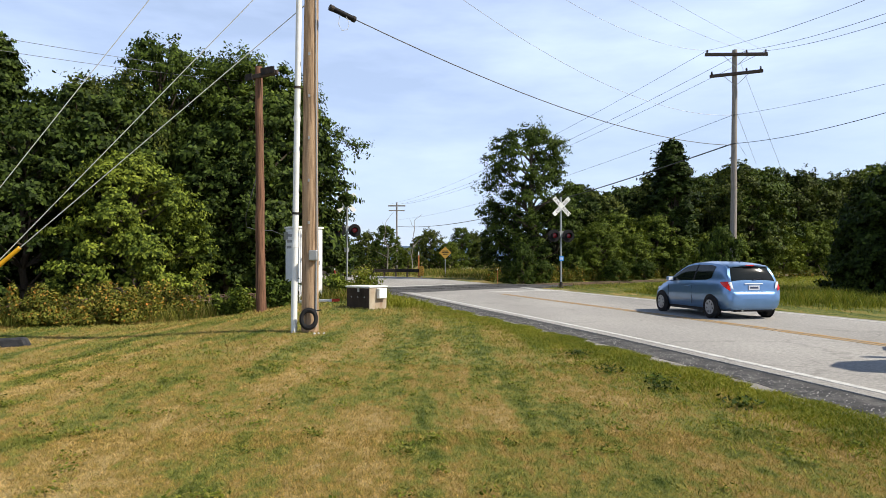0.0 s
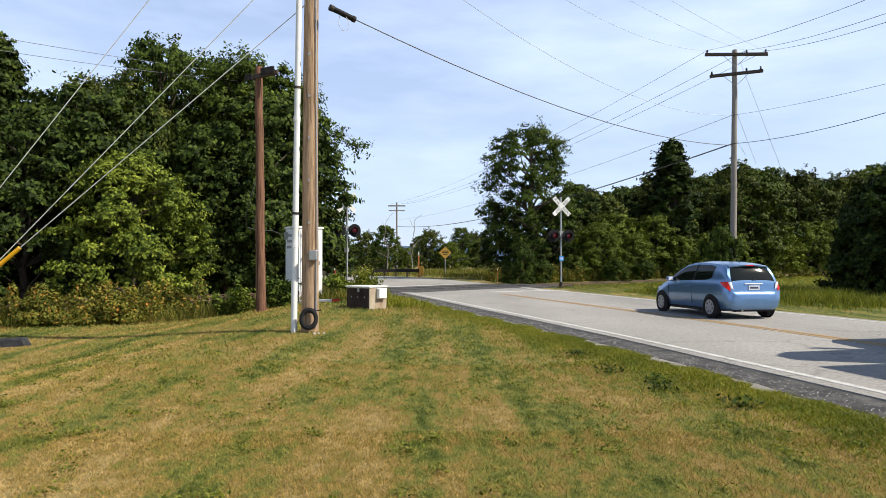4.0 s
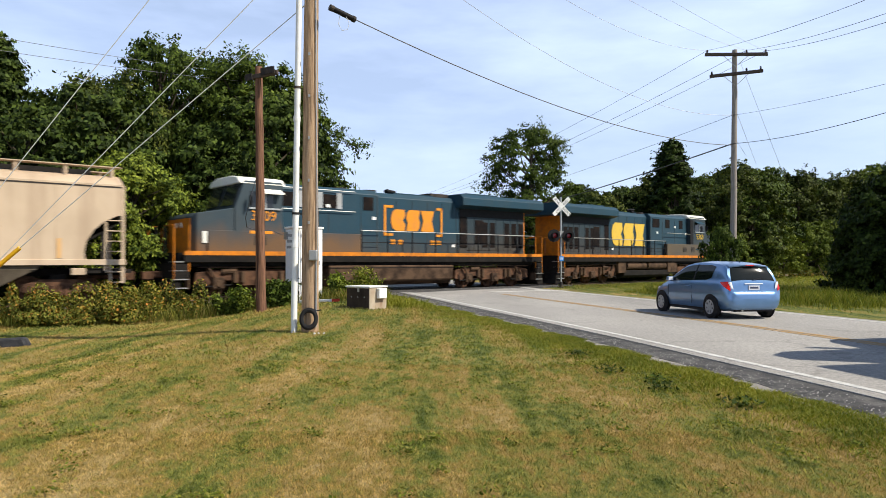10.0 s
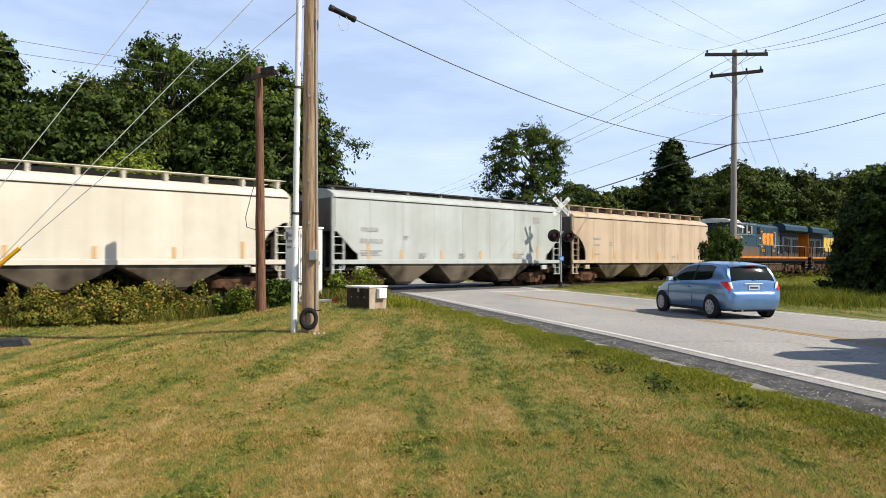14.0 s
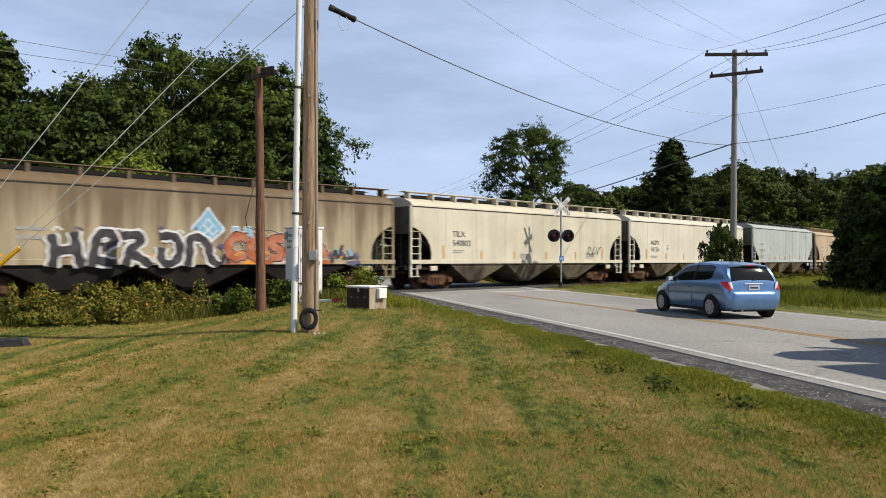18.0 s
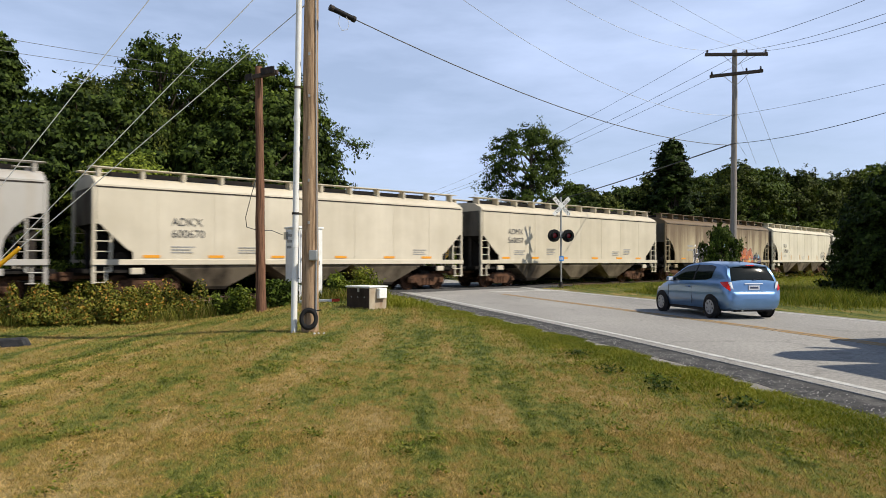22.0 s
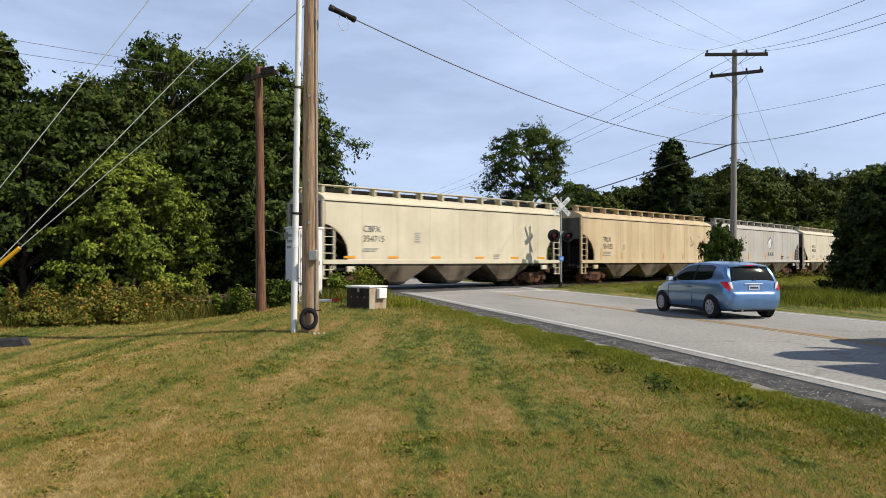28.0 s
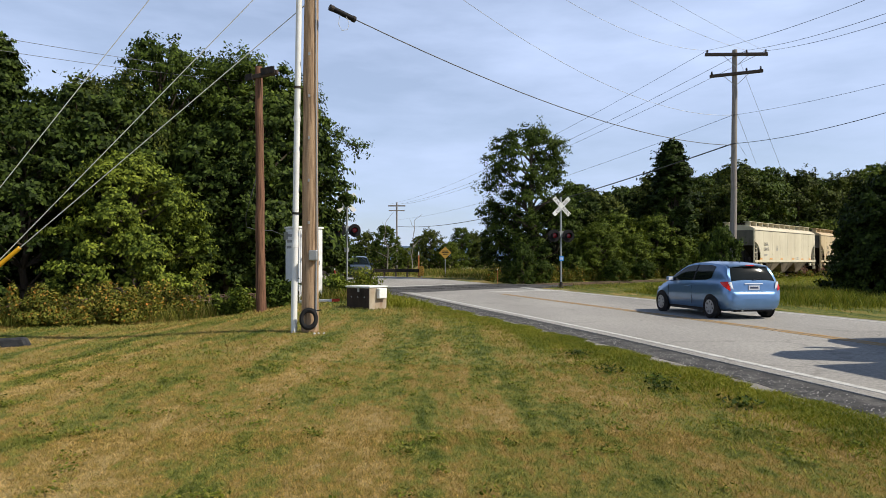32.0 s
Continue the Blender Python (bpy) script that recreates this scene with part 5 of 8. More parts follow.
        for a, b in ((A + 0.04, A + 0.1), (1.8, 1.84), (3.5, 3.54)):
            part("door_seam", Solid().box(a, b, ya - 0.01, ya + 0.01, 1.9, 4.4), M_BLUE_GREY, root)
        part("equipment_locker", Solid().box(2.0, 9.0, sy * 1.26 if sy > 0 else -1.53, sy * 1.53 if sy > 0 else -1.26, D, 2.6), M_GRIME if lead else M_RUSTY_BLUE, root, "dusty full-width equipment locker", False, 0.015)
        for x in (4.2, 5.4) if lead else (6.6,):
            g = part("grille", Solid().box(x, x + 0.5, sy * 1.535 - 0.01, sy * 1.535 + 0.01, 2.05, 2.4), M_DARK, root, "slatted grille")
            for q in range(4):
                part("slat", Solid().box(x, x + 0.5, sy * 1.55 - 0.012, sy * 1.55 + 0.012, 2.08 + q * 0.085, 2.11 + q * 0.085), M_GRIME, g)
        for x, z, mt in ((5.0, 3.3, M_WHITE_PAINT), (3.45, 3.75, M_WHITE_PAINT), (1.0, 3.3, M_WHITE_PAINT), (-4.1, 2.1, M_WHITE_PAINT), (-8.6, 3.82, M_WHITE_PAINT), (-7.2, 3.82, M_WHITE_PAINT)):
            yy = ya if A < x < 5.3 else y
            part("notice_plate", Solid().box(x, x + 0.2, yy - 0.026, yy + 0.026, z, z + 0.14), mt, root, "small white notice plate")
        rail_posts(root, sy * 1.44, -9.7, 1.9, 9, D, 2.78)
        part("lower_rail", Solid().rod((-9.7, sy * 1.44, 2.25), (1.9, sy * 1.44, 2.25), 0.015, n=6), M_BLACK, root)
        if lead:
            part("handrail", Solid().rod((2.0, sy * 1.5, 3.35), (5.3, sy * 1.5, 3.35), 0.022, n=6), M_GALV, root, "thin pale handrail")
        else:
            part("roof_rail", Solid().rod((2.2, sy * 1.35, 4.5), (5.8, sy * 1.35, 4.5), 0.02, n=6).rod((2.2, sy * 1.35, 3.6), (5.8, sy * 1.35, 3.6), 0.02, n=6), M_GALV, root)
            for x in (2.85, 3.83, 4.8):
                part("frame_bar", Solid().box(x, x + 0.26, ya - 0.035, ya + 0.035, 3.7, 4.4), M_GALV, root, "pale vent frame bar")
    # emblem on the hood
    for sy in (-1, 1):
        y = -1.03 if sy < 0 else 1.02
        if lead:
            emblem(root, -4.1, 2.4, 3.95, 1.5, M_YELLOW_LOGO, y, sy > 0)
        else:
            emblem(root, -2.7, 2.85, 2.65, 1.02, M_ORANGE_LOGO, y, sy > 0)
            for x, d in ((-3.25, 1), (0.25, -1)):
                part("emblem_bracket", Solid().box(x, x + 0.12, y, y + 0.01, 2.6, 4.05).box(min(x, x + 0.4 * d), max(x, x + 0.4 * d), y, y + 0.01, 3.93, 4.05).box(min(x, x + 0.4 * d), max(x, x + 0.4 * d), y, y + 0.01, 2.6, 2.72), M_ORANGE_LOGO, root, "orange bracket round the emblem")
            for x in (-3.15, -2.75, -0.75, -0.3):
                part("emblem_dash", Solid().box(x, x + 0.28, y, y + 0.01, 2.2, 2.42), M_ORANGE_LOGO, root, "short orange dash")
    # cab and nose
    dusty = M_BLUE_GREY if lead else M_RUSTY_BLUE
    cabm = dusty
    cab = part("cab", Solid().prism([(C + 0.004, D), (C + 0.004, 4.62), (7.55, 4.62), (7.95, 3.5), (7.95, D)], "y", -1.52, 1.52), cabm, root, "grey-blue cab", False, 0.04)
    # no gap is cut: a flat black panel draws its shade
    for y in (-1.515, 1.515) if lead else ():
        part("cab_recess", Solid().box(5.3, 5.75, y - 0.015, y + 0.015, D + 0.9, 4.4), M_BLACK, root, "flat black panel for the shaded gap behind the cab")
    part("cab_roof", Solid().prism([(-1.56, 4.5), (-1.3, 4.76), (-0.7, 4.86), (0.7, 4.86), (1.3, 4.76), (1.56, 4.5)], "x", C - 0.1, 7.75), M_CAB_WHITE, root, "dirty white cab roof", False, 0.03)
    nz = 3.0 if lead else 3.25
    nose = Solid().loft([[(7.952, -1.5, D), (7.952, 1.5, D), (7.952, 1.5, 3.5), (7.952, -1.5, 3.5)], [(9.4, -1.42, D), (9.4, 1.42, D), (9.4, 1.42, nz), (9.4, -1.42, nz)], [(9.55, -1.2, D), (9.55, 1.2, D), (9.55, 1.2, nz - 0.15), (9.55, -1.2, nz - 0.15)]])
    part("nose", nose, dusty, root, "sloping nose below the windscreen", False, 0.03)
    part("nose_panel", Solid().box(9.551, 9.58, -1.15, 1.15, D, nz - 0.2), M_STRIPE, root, "orange-yellow nose panel")
    for sy in (-1, 1):
        part("side_window", Solid().box(6.0 if lead else 6.3, 7.3, sy * 1.525 - 0.015, sy * 1.525 + 0.015, 3.55, 4.2), M_SMOKE_GLASS, cab, "dark cab side window")
        part("window_post", Solid().box(6.62, 6.7, sy * 1.54 - 0.015, sy * 1.54 + 0.015, 3.55, 4.2), M_GALV, cab)
        part("window_sill", Solid().box(5.95, 7.35, sy * 1.56 - 0.03, sy * 1.56 + 0.03, 3.48, 3.55), M_GALV, cab)
        part("awning", Solid().prism([(sy * 1.53, 4.25), (sy * 1.53, 4.32), (sy * 1.85, 4.15), (sy * 1.85, 4.1)], "x", 5.95, 6.9 if lead else 7.0), M_BLUE if lead else M_CAB_WHITE, cab, "sunshade over the cab window")
        part("mirror", Solid().box(7.35, 7.4, sy * 1.75 - 0.1, sy * 1.75 + 0.1, 3.6, 4.0), M_BLACK, cab)
        o = new("lettering", text_mesh("5369" if lead else "3009", 0.56, M_YELLOW_LOGO if lead else M_ORANGE_LOGO, 0.004, "CENTER"))
        o.parent = cab
        o.matrix_basis = pose(6.72, sy * 1.545, 3.0 if lead else 3.04, 90, 0, 0 if sy < 0 else 180)
        tagged(o, "yellow road number")
        part("crest", Solid().box(6.1, 7.4, sy * 1.535 - 0.012, sy * 1.535 + 0.012, 2.2, 2.3) if lead else Solid().box(6.3, 7.3, sy * 1.525 - 0.012, sy * 1.525 + 0.012, 2.5, 2.62), M_BLUE if lead else M_ORANGE_LOGO, cab, "long emblem dash")
        part("windscreen", Solid().prism([(7.6, 4.5), (7.92, 3.62), (7.97, 3.62), (7.65, 4.5)], "y", sy * 0.12 if sy > 0 else -1.35, sy * 0.12 if sy < 0 else 1.35), M_SMOKE_GLASS, cab, "dark windscreen")
    part("headlight", Solid().rod((9.5, -0.25, 2.8), (9.6, -0.25, 2.8), 0.11, n=12).rod((9.5, 0.25, 2.8), (9.6, 0.25, 2.8), 0.11, n=12), M_CAB_WHITE, root, "pair of nose headlights")
    for sy in (-1, 1):
        part("number_box", Solid().box(8.9, 9.2, sy * 1.45 - 0.03, sy * 1.45 + 0.03, 2.1, 2.55), M_CAB_WHITE, root, "small pale panel")
    # tanks
    if lead:
        for sy in (-1, 1):
            for a, b in ((-2.9, -0.6), (-0.3, 2.0)):
                part("air_reservoir", Solid().rod((a, sy * 1.2, 1.08), (b, sy * 1.2, 1.08), 0.27, n=14), M_BROWN_DUST, root, "dusty brown air reservoir", True)
        part("fuel_tank", Solid().prism([(-1.1, 0.3), (-1.4, 0.45), (-1.4, 0.78), (1.4, 0.78), (1.4, 0.45), (1.1, 0.3)], "x", -3.3, 3.3), M_UNDER, root, "", False, 0.03)
        part("tank_locker", Solid().box(2.2, 3.5, -1.45, 1.45, 0.6, 1.35), M_BROWN_DUST, root, "", False, 0.03)
        part("tank_locker", Solid().box(-4.0, -3.1, -1.45, 1.45, 0.6, 1.35), M_BROWN_DUST, root, "", False, 0.03)
    else:
        part("tank_seam", Solid().box(-3.62, 3.62, -1.49, 1.49, 1.08, 1.11), M_UNDER, root)
        for x in (-3.0, 0.4, 3.0):
            part("tank_filler", Solid().rod((x, -1.5, 0.95), (x, -1.42, 0.95), 0.07, n=10), M_UNDER, root)
        part("fuel_tank", Solid().prism([(-1.0, 0.28), (-1.42, 0.5), (-1.48, 1.2), (1.48, 1.2), (1.42, 0.5), (1.0, 0.28)], "x", -3.6, 3.6), M_BROWN_DUST, root, "dusty brown fuel tank", False, 0.04)
    for x in (-6.65, 6.65):
        loco_truck(root, x, car)
    # ends: steps, pilots and couplers
    for d in (-1, 1):
        e = 10.05
        part("pilot", Solid().box(min(d * 9.7, d * 10.3), max(d * 9.7, d * 10.3), -1.5, 1.5, 0.75, 1.3), M_UNDER, root)
        part("snow_plow", Solid().prism([(d * 10.0, 0.12), (d * 10.45, 0.1), (d * 10.3, 0.75), (d * 10.0, 0.75)], "y", -1.4, 1.4), M_UNDER, root)
        part("coupler", Solid().box(min(d * 10.2, d * 10.6), max(d * 10.2, d * 10.6), -0.2, 0.2, 0.75, 1.02).box(min(d * 10.55, d * 10.98), max(d * 10.55, d * 10.98), -0.15, 0.15, 0.68, 1.0), M_TRUCK, root, "", False, 0.03)
        for sy in (-1, 1):
            for k in range(4):
                part("step", Solid().box(min(d * 9.75, d * 10.3), max(d * 9.75, d * 10.3), sy * 1.28 - 0.22, sy * 1.28 + 0.22, 0.36 + k * 0.33, 0.4 + k * 0.33), M_GALV, root, "steel boarding step")
            part("step_side", Solid().box(min(d * 9.7, d * 9.75), max(d * 9.7, d * 9.75), sy * 1.28 - 0.22, sy * 1.28 + 0.22, 0.34, 1.7), M_BROWN_DUST, root)
            part("grab_rail", Solid().rod((d * 10.28, sy * 1.48, 0.7), (d * 10.28, sy * 1.48, 2.75), 0.025, n=6).rod((d * 10.28, sy * 1.48, 2.75), (d * 10.28, sy * 0.5, 2.75), 0.025, n=6), M_STRIPE, root, "yellow grab rail")
            part("grab_rail", Solid().rod((d * 9.72, sy * 1.5, 1.0), (d * 9.72, sy * 1.5, 2.75), 0.025, n=6), M_STRIPE, root, "yellow grab rail")
        for y in (-0.5, 0.5):
            part("end_rail", Solid().rod((d * 10.28, y, D), (d * 10.28, y, 2.75), 0.02, n=6), M_BLACK, root)
    return root


LOCOS = []
LOCOS.append(locomotive("dark blue diesel locomotive with a yellow emblem, leading the train", True))
LOCOS.append(locomotive("grimy blue-grey diesel locomotive running backwards behind the leader", False))


# ---------- road vehicles ----------
def car_paint(name, col):
    m, n, l, b = nodes_of(name)
    nz = noise_tex(n, l, 3.0, 4)
    r = ramp(n, [(0.3, tuple(c * 0.93 for c in col)), (0.7, tuple(c * 1.05 for c in col))])
    l.new(nz.outputs["Fac"], r.inputs[0])
    l.new(r.outputs[0], b.inputs["Base Color"])
    b.inputs["Metallic"].default_value, b.inputs["Roughness"].default_value = 0.75, 0.3
    b.inputs["Coat Weight"].default_value, b.inputs["Coat Roughness"].default_value = 0.8, 0.06
    return m


M_CAR_BLUE = car_paint("light_blue_metallic_paint", (0.135, 0.25, 0.43))
M_CAR_DARK = car_paint("dark_slate_metallic_paint", (0.025, 0.035, 0.042))
M_CAR_GREY = car_paint("grey_metallic_paint", (0.2, 0.2, 0.21))
M_TYRE = surf("black_rubber", (0.018, 0.018, 0.019), 0.8, 0, (0.05, 0.045, 0.04), 0.5, 8, 60, 0.1)
M_RIM = surf("silver_wheel_cover", (0.4, 0.4, 0.41), 0.35, 0.3, (0.3, 0.29, 0.28), 0.3, 8, 60, 0)
M_CAR_GLASS = plain("tinted_car_glass", (0.006, 0.009, 0.009), 0.04)
M_CAR_GLASS.node_tree.nodes["Principled BSDF"].inputs["Specular IOR Level"].default_value = 0.22
M_TAIL = plain("red_tail_lamp", (0.55, 0.015, 0.01), 0.15, 0, 0.08)
M_REFLECTOR = plain("dark_red_reflector", (0.3, 0.03, 0.03), 0.3)
M_LAMP_CLEAR = plain("clear_lamp", (0.75, 0.76, 0.78), 0.1)
M_TRIM = surf("black_plastic", (0.02, 0.02, 0.022), 0.6, 0, (0.05, 0.05, 0.05), 0.4, 8, 60, 0.05)
M_PLATE = plain("pale_number_plate", (0.62, 0.64, 0.66), 0.4)
M_INK = plain("dark_blue_ink", (0.04, 0.05, 0.1), 0.5)


def build_wheel(root, x, y, r):
    sgn = 1 if y > 0 else -1
    q = Matrix.Translation((x, y, r)) @ Matrix.Rotation(radians(90), 4, "X")
    w = part("wheel", Solid().hoop([(r * 0.6, -0.09), (r * 0.86, -0.1), (r * 0.97, -0.075), (r, -0.03), (r, 0.03), (r * 0.97, 0.075), (r * 0.86, 0.1), (r * 0.6, 0.09)], 28, q), M_TYRE, root, "black tyre", True)
    rim = Solid().lathe([(0.02, -0.05), (r * 0.62, -0.05), (r * 0.62, 0.05), (0.02, 0.05)], 20, q)
    part("rim", rim, M_TRIM, w, "dark recess of the wheel")
    s = Solid()
    for k in range(7):
        a = 2 * math.pi * k / 7 + 0.25
        c = Vector((x + 0.34 * r * math.cos(a), y + sgn * 0.085, r + 0.34 * r * math.sin(a)))
        d = Vector((math.cos(a), 0, math.sin(a)))
        s.bar(c - d * 0.3 * r, c + d * 0.27 * r, 0.065, 0.02, (0, sgn, 0))
    s.hoop([(r * 0.56, -0.012), (r * 0.66, -0.012), (r * 0.66, 0.012), (r * 0.56, 0.012)], 24, Matrix.Translation((x, y + sgn * 0.085, r)) @ Matrix.Rotation(radians(90), 4, "X"))
    s.rod((x, y + sgn * 0.07, r), (x, y + sgn * 0.1, r), r * 0.17, n=12)
    part("wheel_cover", s, M_RIM, w, "silver spoked wheel cover")
    return w


def hatchback(label, category, paint, kx=1.0, ky=1.0, kz=1.0, name="hatchback_car", wheel=0.295, boxy=0.0):
    """A three-door hatchback; x points forward. boxy pushes the roof's rear back."""
    root = thing(name, label, category)
    # along the car: sill, flank and waist half-widths, underside, waist and top heights
    stations = [(-1.965, 0.40, 0.50, 0.40, 0.36, 0.46, 0.50), (-1.958, 0.50, 0.62, 0.52, 0.31, 0.58, 0.62), (-1.945, 0.58, 0.69, 0.60, 0.28, 0.645, 0.67), (-1.915, 0.64, 0.735, 0.65, 0.26, 0.685, 0.705), (-1.903, 0.66, 0.75, 0.66, 0.25, 0.72, 0.75),
                (-1.893, 0.67, 0.765, 0.672, 0.25, 0.82, 0.86), (-1.872, 0.69, 0.785, 0.69, 0.24, 0.95, 1.0), (-1.83, 0.71, 0.805, 0.705, 0.23, 0.985, 1.085), (-1.76, 0.735, 0.825, 0.72, 0.22, 1.0, 1.215), (-1.68, 0.75, 0.835, 0.73, 0.21, 1.005, 1.345), (-1.62, 0.755, 0.84, 0.735, 0.205, 1.005, 1.41),
                (-1.5, 0.762, 0.845, 0.745, 0.2, 1.0, 1.445), (-1.3, 0.768, 0.848, 0.755, 0.2, 0.99, 1.475), (-0.9, 0.772, 0.848, 0.765, 0.2, 0.972, 1.503), (-0.4, 0.772, 0.847, 0.77, 0.2, 0.955, 1.51), (0.0, 0.772, 0.846, 0.77, 0.2, 0.943, 1.485),
                (0.22, 0.772, 0.845, 0.77, 0.2, 0.937, 1.44), (0.45, 0.77, 0.844, 0.768, 0.2, 0.93, 1.335), (0.7, 0.768, 0.842, 0.76, 0.2, 0.922, 1.19), (0.9, 0.765, 0.84, 0.75, 0.2, 0.913, 1.06), (1.0, 0.76, 0.838, 0.742, 0.2, 0.905, 0.99), (1.15, 0.755, 0.832, 0.73, 0.2, 0.885, 0.95),
                (1.45, 0.735, 0.81, 0.69, 0.2, 0.82, 0.875), (1.7, 0.69, 0.76, 0.63, 0.21, 0.735, 0.78), (1.85, 0.6, 0.67, 0.54, 0.24, 0.66, 0.69), (1.93, 0.44, 0.51, 0.42, 0.31, 0.57, 0.59)]
    cols = list(zip(*stations))

    def at(x):
        return [float(np.interp(x, cols[0], c)) for c in cols[1:]]

    def waist_to_roof(x, s, lift=0.0):
        """A point of the cabin's side: s from 0 at the waist to 1 at the roof's edge."""
        ws, wm, wb, zb, zw, zr = at(x)
        ze = max(zw + 0.005, zr - 0.055)
        wr = wb - (wb - 0.555) * min(1.0, max(0.0, (ze - zw) / 0.5))
        return (x, wb + (wr - wb) * s + 0.022 * math.sin(math.pi * s) * min(1, (ze - zw) * 3) + lift, zw + (ze - zw) * s + lift * 0.3)

    def over_roof(x, f, lift=0.0):
        """A point of the top: f from -1 at one edge to 1 at the other."""
        e, zr = waist_to_roof(x, 1.0), at(x)[5]
        g = abs(f)
        return (x - (lift if x < -1.5 else -lift if x > 0.2 else 0), e[1] * f, e[2] + (zr - e[2]) * (1 - g ** 3.2) + lift)

    def half(x):
        ws, wm, wb, zb, zw, zr = at(x)
        h = zw - zb
        low = [(0, zb), (ws - 0.12, zb), (ws, zb + 0.07 * h), (wm - 0.028, zb + 0.26 * h), (wm, zb + 0.5 * h), (wm - 0.006, zb + 0.66 * h), (wm - 0.03, zb + 0.82 * h), (wb + 0.025, zb + 0.955 * h)]
        side = [waist_to_roof(x, s)[1:] for s in (0.0, 0.2, 0.45, 0.7, 0.9, 1.0)]
        return low + side + [over_roof(x, f)[1:] for f in (0.88, 0.7, 0.4, 0.0)]

    S = lambda p: (p[0] * kx - boxy * 0.12 * max(0.0, p[2] - 0.95) * (p[0] < -1.2), p[1] * ky, p[2] * kz)
    rings = []
    for x in sorted(set(cols[0]) | {-1.1, -0.65, -0.2, 0.33, 0.58, 0.8, 1.3, 1.58}):
        hf = half(x)
        rings.append([S((x, -y, z)) for y, z in hf] + [S((x, y, z)) for y, z in hf[-2:0:-1]])
    part("body", Solid().loft(rings), paint, root, "glossy painted body", True)

    def sheet(name, label, mat, grid, flip=1):
        part(name, Solid().loft([[S((p[0], p[1] * flip, p[2])) for p in row] for row in grid], False, False), mat, root, label, True)

    steps = lambda a, b, n: [a + (b - a) * k / n for k in range(n + 1)]
    sheet("rear_window", "tinted rear window", M_CAR_GLASS, [[over_roof(x, f * (0.9 - 0.05 * (x + 1.865) / 0.2), 0.006) for f in steps(-1, 1, 16)] for x in steps(-1.865, -1.665, 8)])
    sheet("windscreen", "dark windscreen", M_CAR_GLASS, [[over_roof(x, f, 0.006) for f in steps(-0.9, 0.9, 12)] for x in steps(0.26, 0.96, 8)])
    for sy in (-1, 1):
        # door glass narrows to the mirror; the quarter light sweeps up to a rounded rear corner
        front = [[waist_to_roof(x, a + (b - a) * v, 0.006) for v in steps(0, 1, 6)] for x, a, b in [(x, 0.05, 0.9 - 0.12 * max(0, x - 0.5)) for x in steps(-0.33, 0.9, 14)]]
        sheet("front_side_window", "dark tinted door window", M_CAR_GLASS, front, sy)
        rear = []
        for k in range(13):
            u = k / 12
            x = -0.39 - 0.78 * u
            rear.append([waist_to_roof(x - 0.05 * v * u, (0.06 + 0.5 * max(0, u - 0.7) ** 1.3) + (0.9 - 0.25 * max(0, u - 0.75) - 0.06 - 0.5 * max(0, u - 0.7) ** 1.3) * v, 0.006) for v in steps(0, 1, 6)])
        sheet("rear_side_window", "dark tinted quarter window", M_CAR_GLASS, rear, sy)
        sheet("window_pillar", "black pillar between the side windows", M_TRIM, [[waist_to_roof(x, v, 0.008) for v in steps(0.04, 0.91, 5)] for x in (-0.395, -0.325)], sy)
        lamp = []
        for k in range(11):
            u = k / 10
            x = -1.6 - 0.3 * u
            ws, wm, wb, zb, zw, zr = at(x)
            lo, hi = 0.945 - 0.15 * min(1, u * 1.1), 0.96 + 0.02 * u
            top = min(zr - 0.03, hi)
            row = []
            for v in steps(0, 1, 5):
                z = min(lo, top - 0.02) + (top - min(lo, top - 0.02)) * v
                t = max(0.0, min(1.0, (z - (zb + 0.66 * (zw - zb))) / (zw - (zb + 0.66 * (zw - zb)))))
                row.append((x - 0.012, wm - 0.006 + (wb - wm + 0.006) * t ** 1.5 + 0.014, z))
            lamp.append(row)
        sheet("tail_lamp", "red wrap-around tail lamp", M_TAIL, lamp, sy)
        part("lamp_inner", Solid().loft([[S((-1.915, sy * (0.6 + 0.06 * q), 0.78 + 0.05 * q)), S((-1.9, sy * (0.64 + 0.06 * q), 0.96)), S((-1.88, sy * (0.66 + 0.06 * q), 0.97)), S((-1.88, sy * (0.66 + 0.06 * q), 0.78))] for q in (0.0, 1.0)]), M_LAMP_CLEAR, root, "clear inner part of the tail lamp")
    K = lambda p: (p[0] * kx, p[1] * ky, p[2] * kz)
    for sy in (-1, 1):
        for x in (-1.27, 1.24):
            part("wheel_arch", Solid().lathe([(0.01, -0.012), (wheel * 1.13 / kx, -0.012), (wheel * 1.13 / kx, 0.012), (0.01, 0.012)], 28, Matrix.Translation((x * kx, sy * 0.838 * ky, wheel * 1.04)) @ Matrix.Rotation(radians(90), 4, "X")), M_TRIM, root, "dark wheel arch")
            build_wheel(root, x * kx, sy * 0.785 * ky, wheel)
        for xs in (-0.36, 0.88):
            part("door_seam", Solid().bar(K((xs, sy * 0.838, 0.34)), K((xs, sy * 0.847, 0.58)), 0.006, 0.008).bar(K((xs, sy * 0.847, 0.58)), K((xs + 0.02, sy * 0.815, 0.84)), 0.006, 0.008), M_TRIM, root)
        part("door_handle", Solid().box(-0.24 * kx, -0.04 * kx, sy * 0.832 * ky - 0.025, sy * 0.832 * ky + 0.025, 0.79 * kz, 0.825 * kz), paint, root, "", False, 0.01)
        part("sill_trim", Solid().box(-0.9 * kx, 0.85 * kx, sy * 0.765 * ky - 0.02, sy * 0.765 * ky + 0.02, 0.17 * kz, 0.25 * kz), M_TRIM, root)
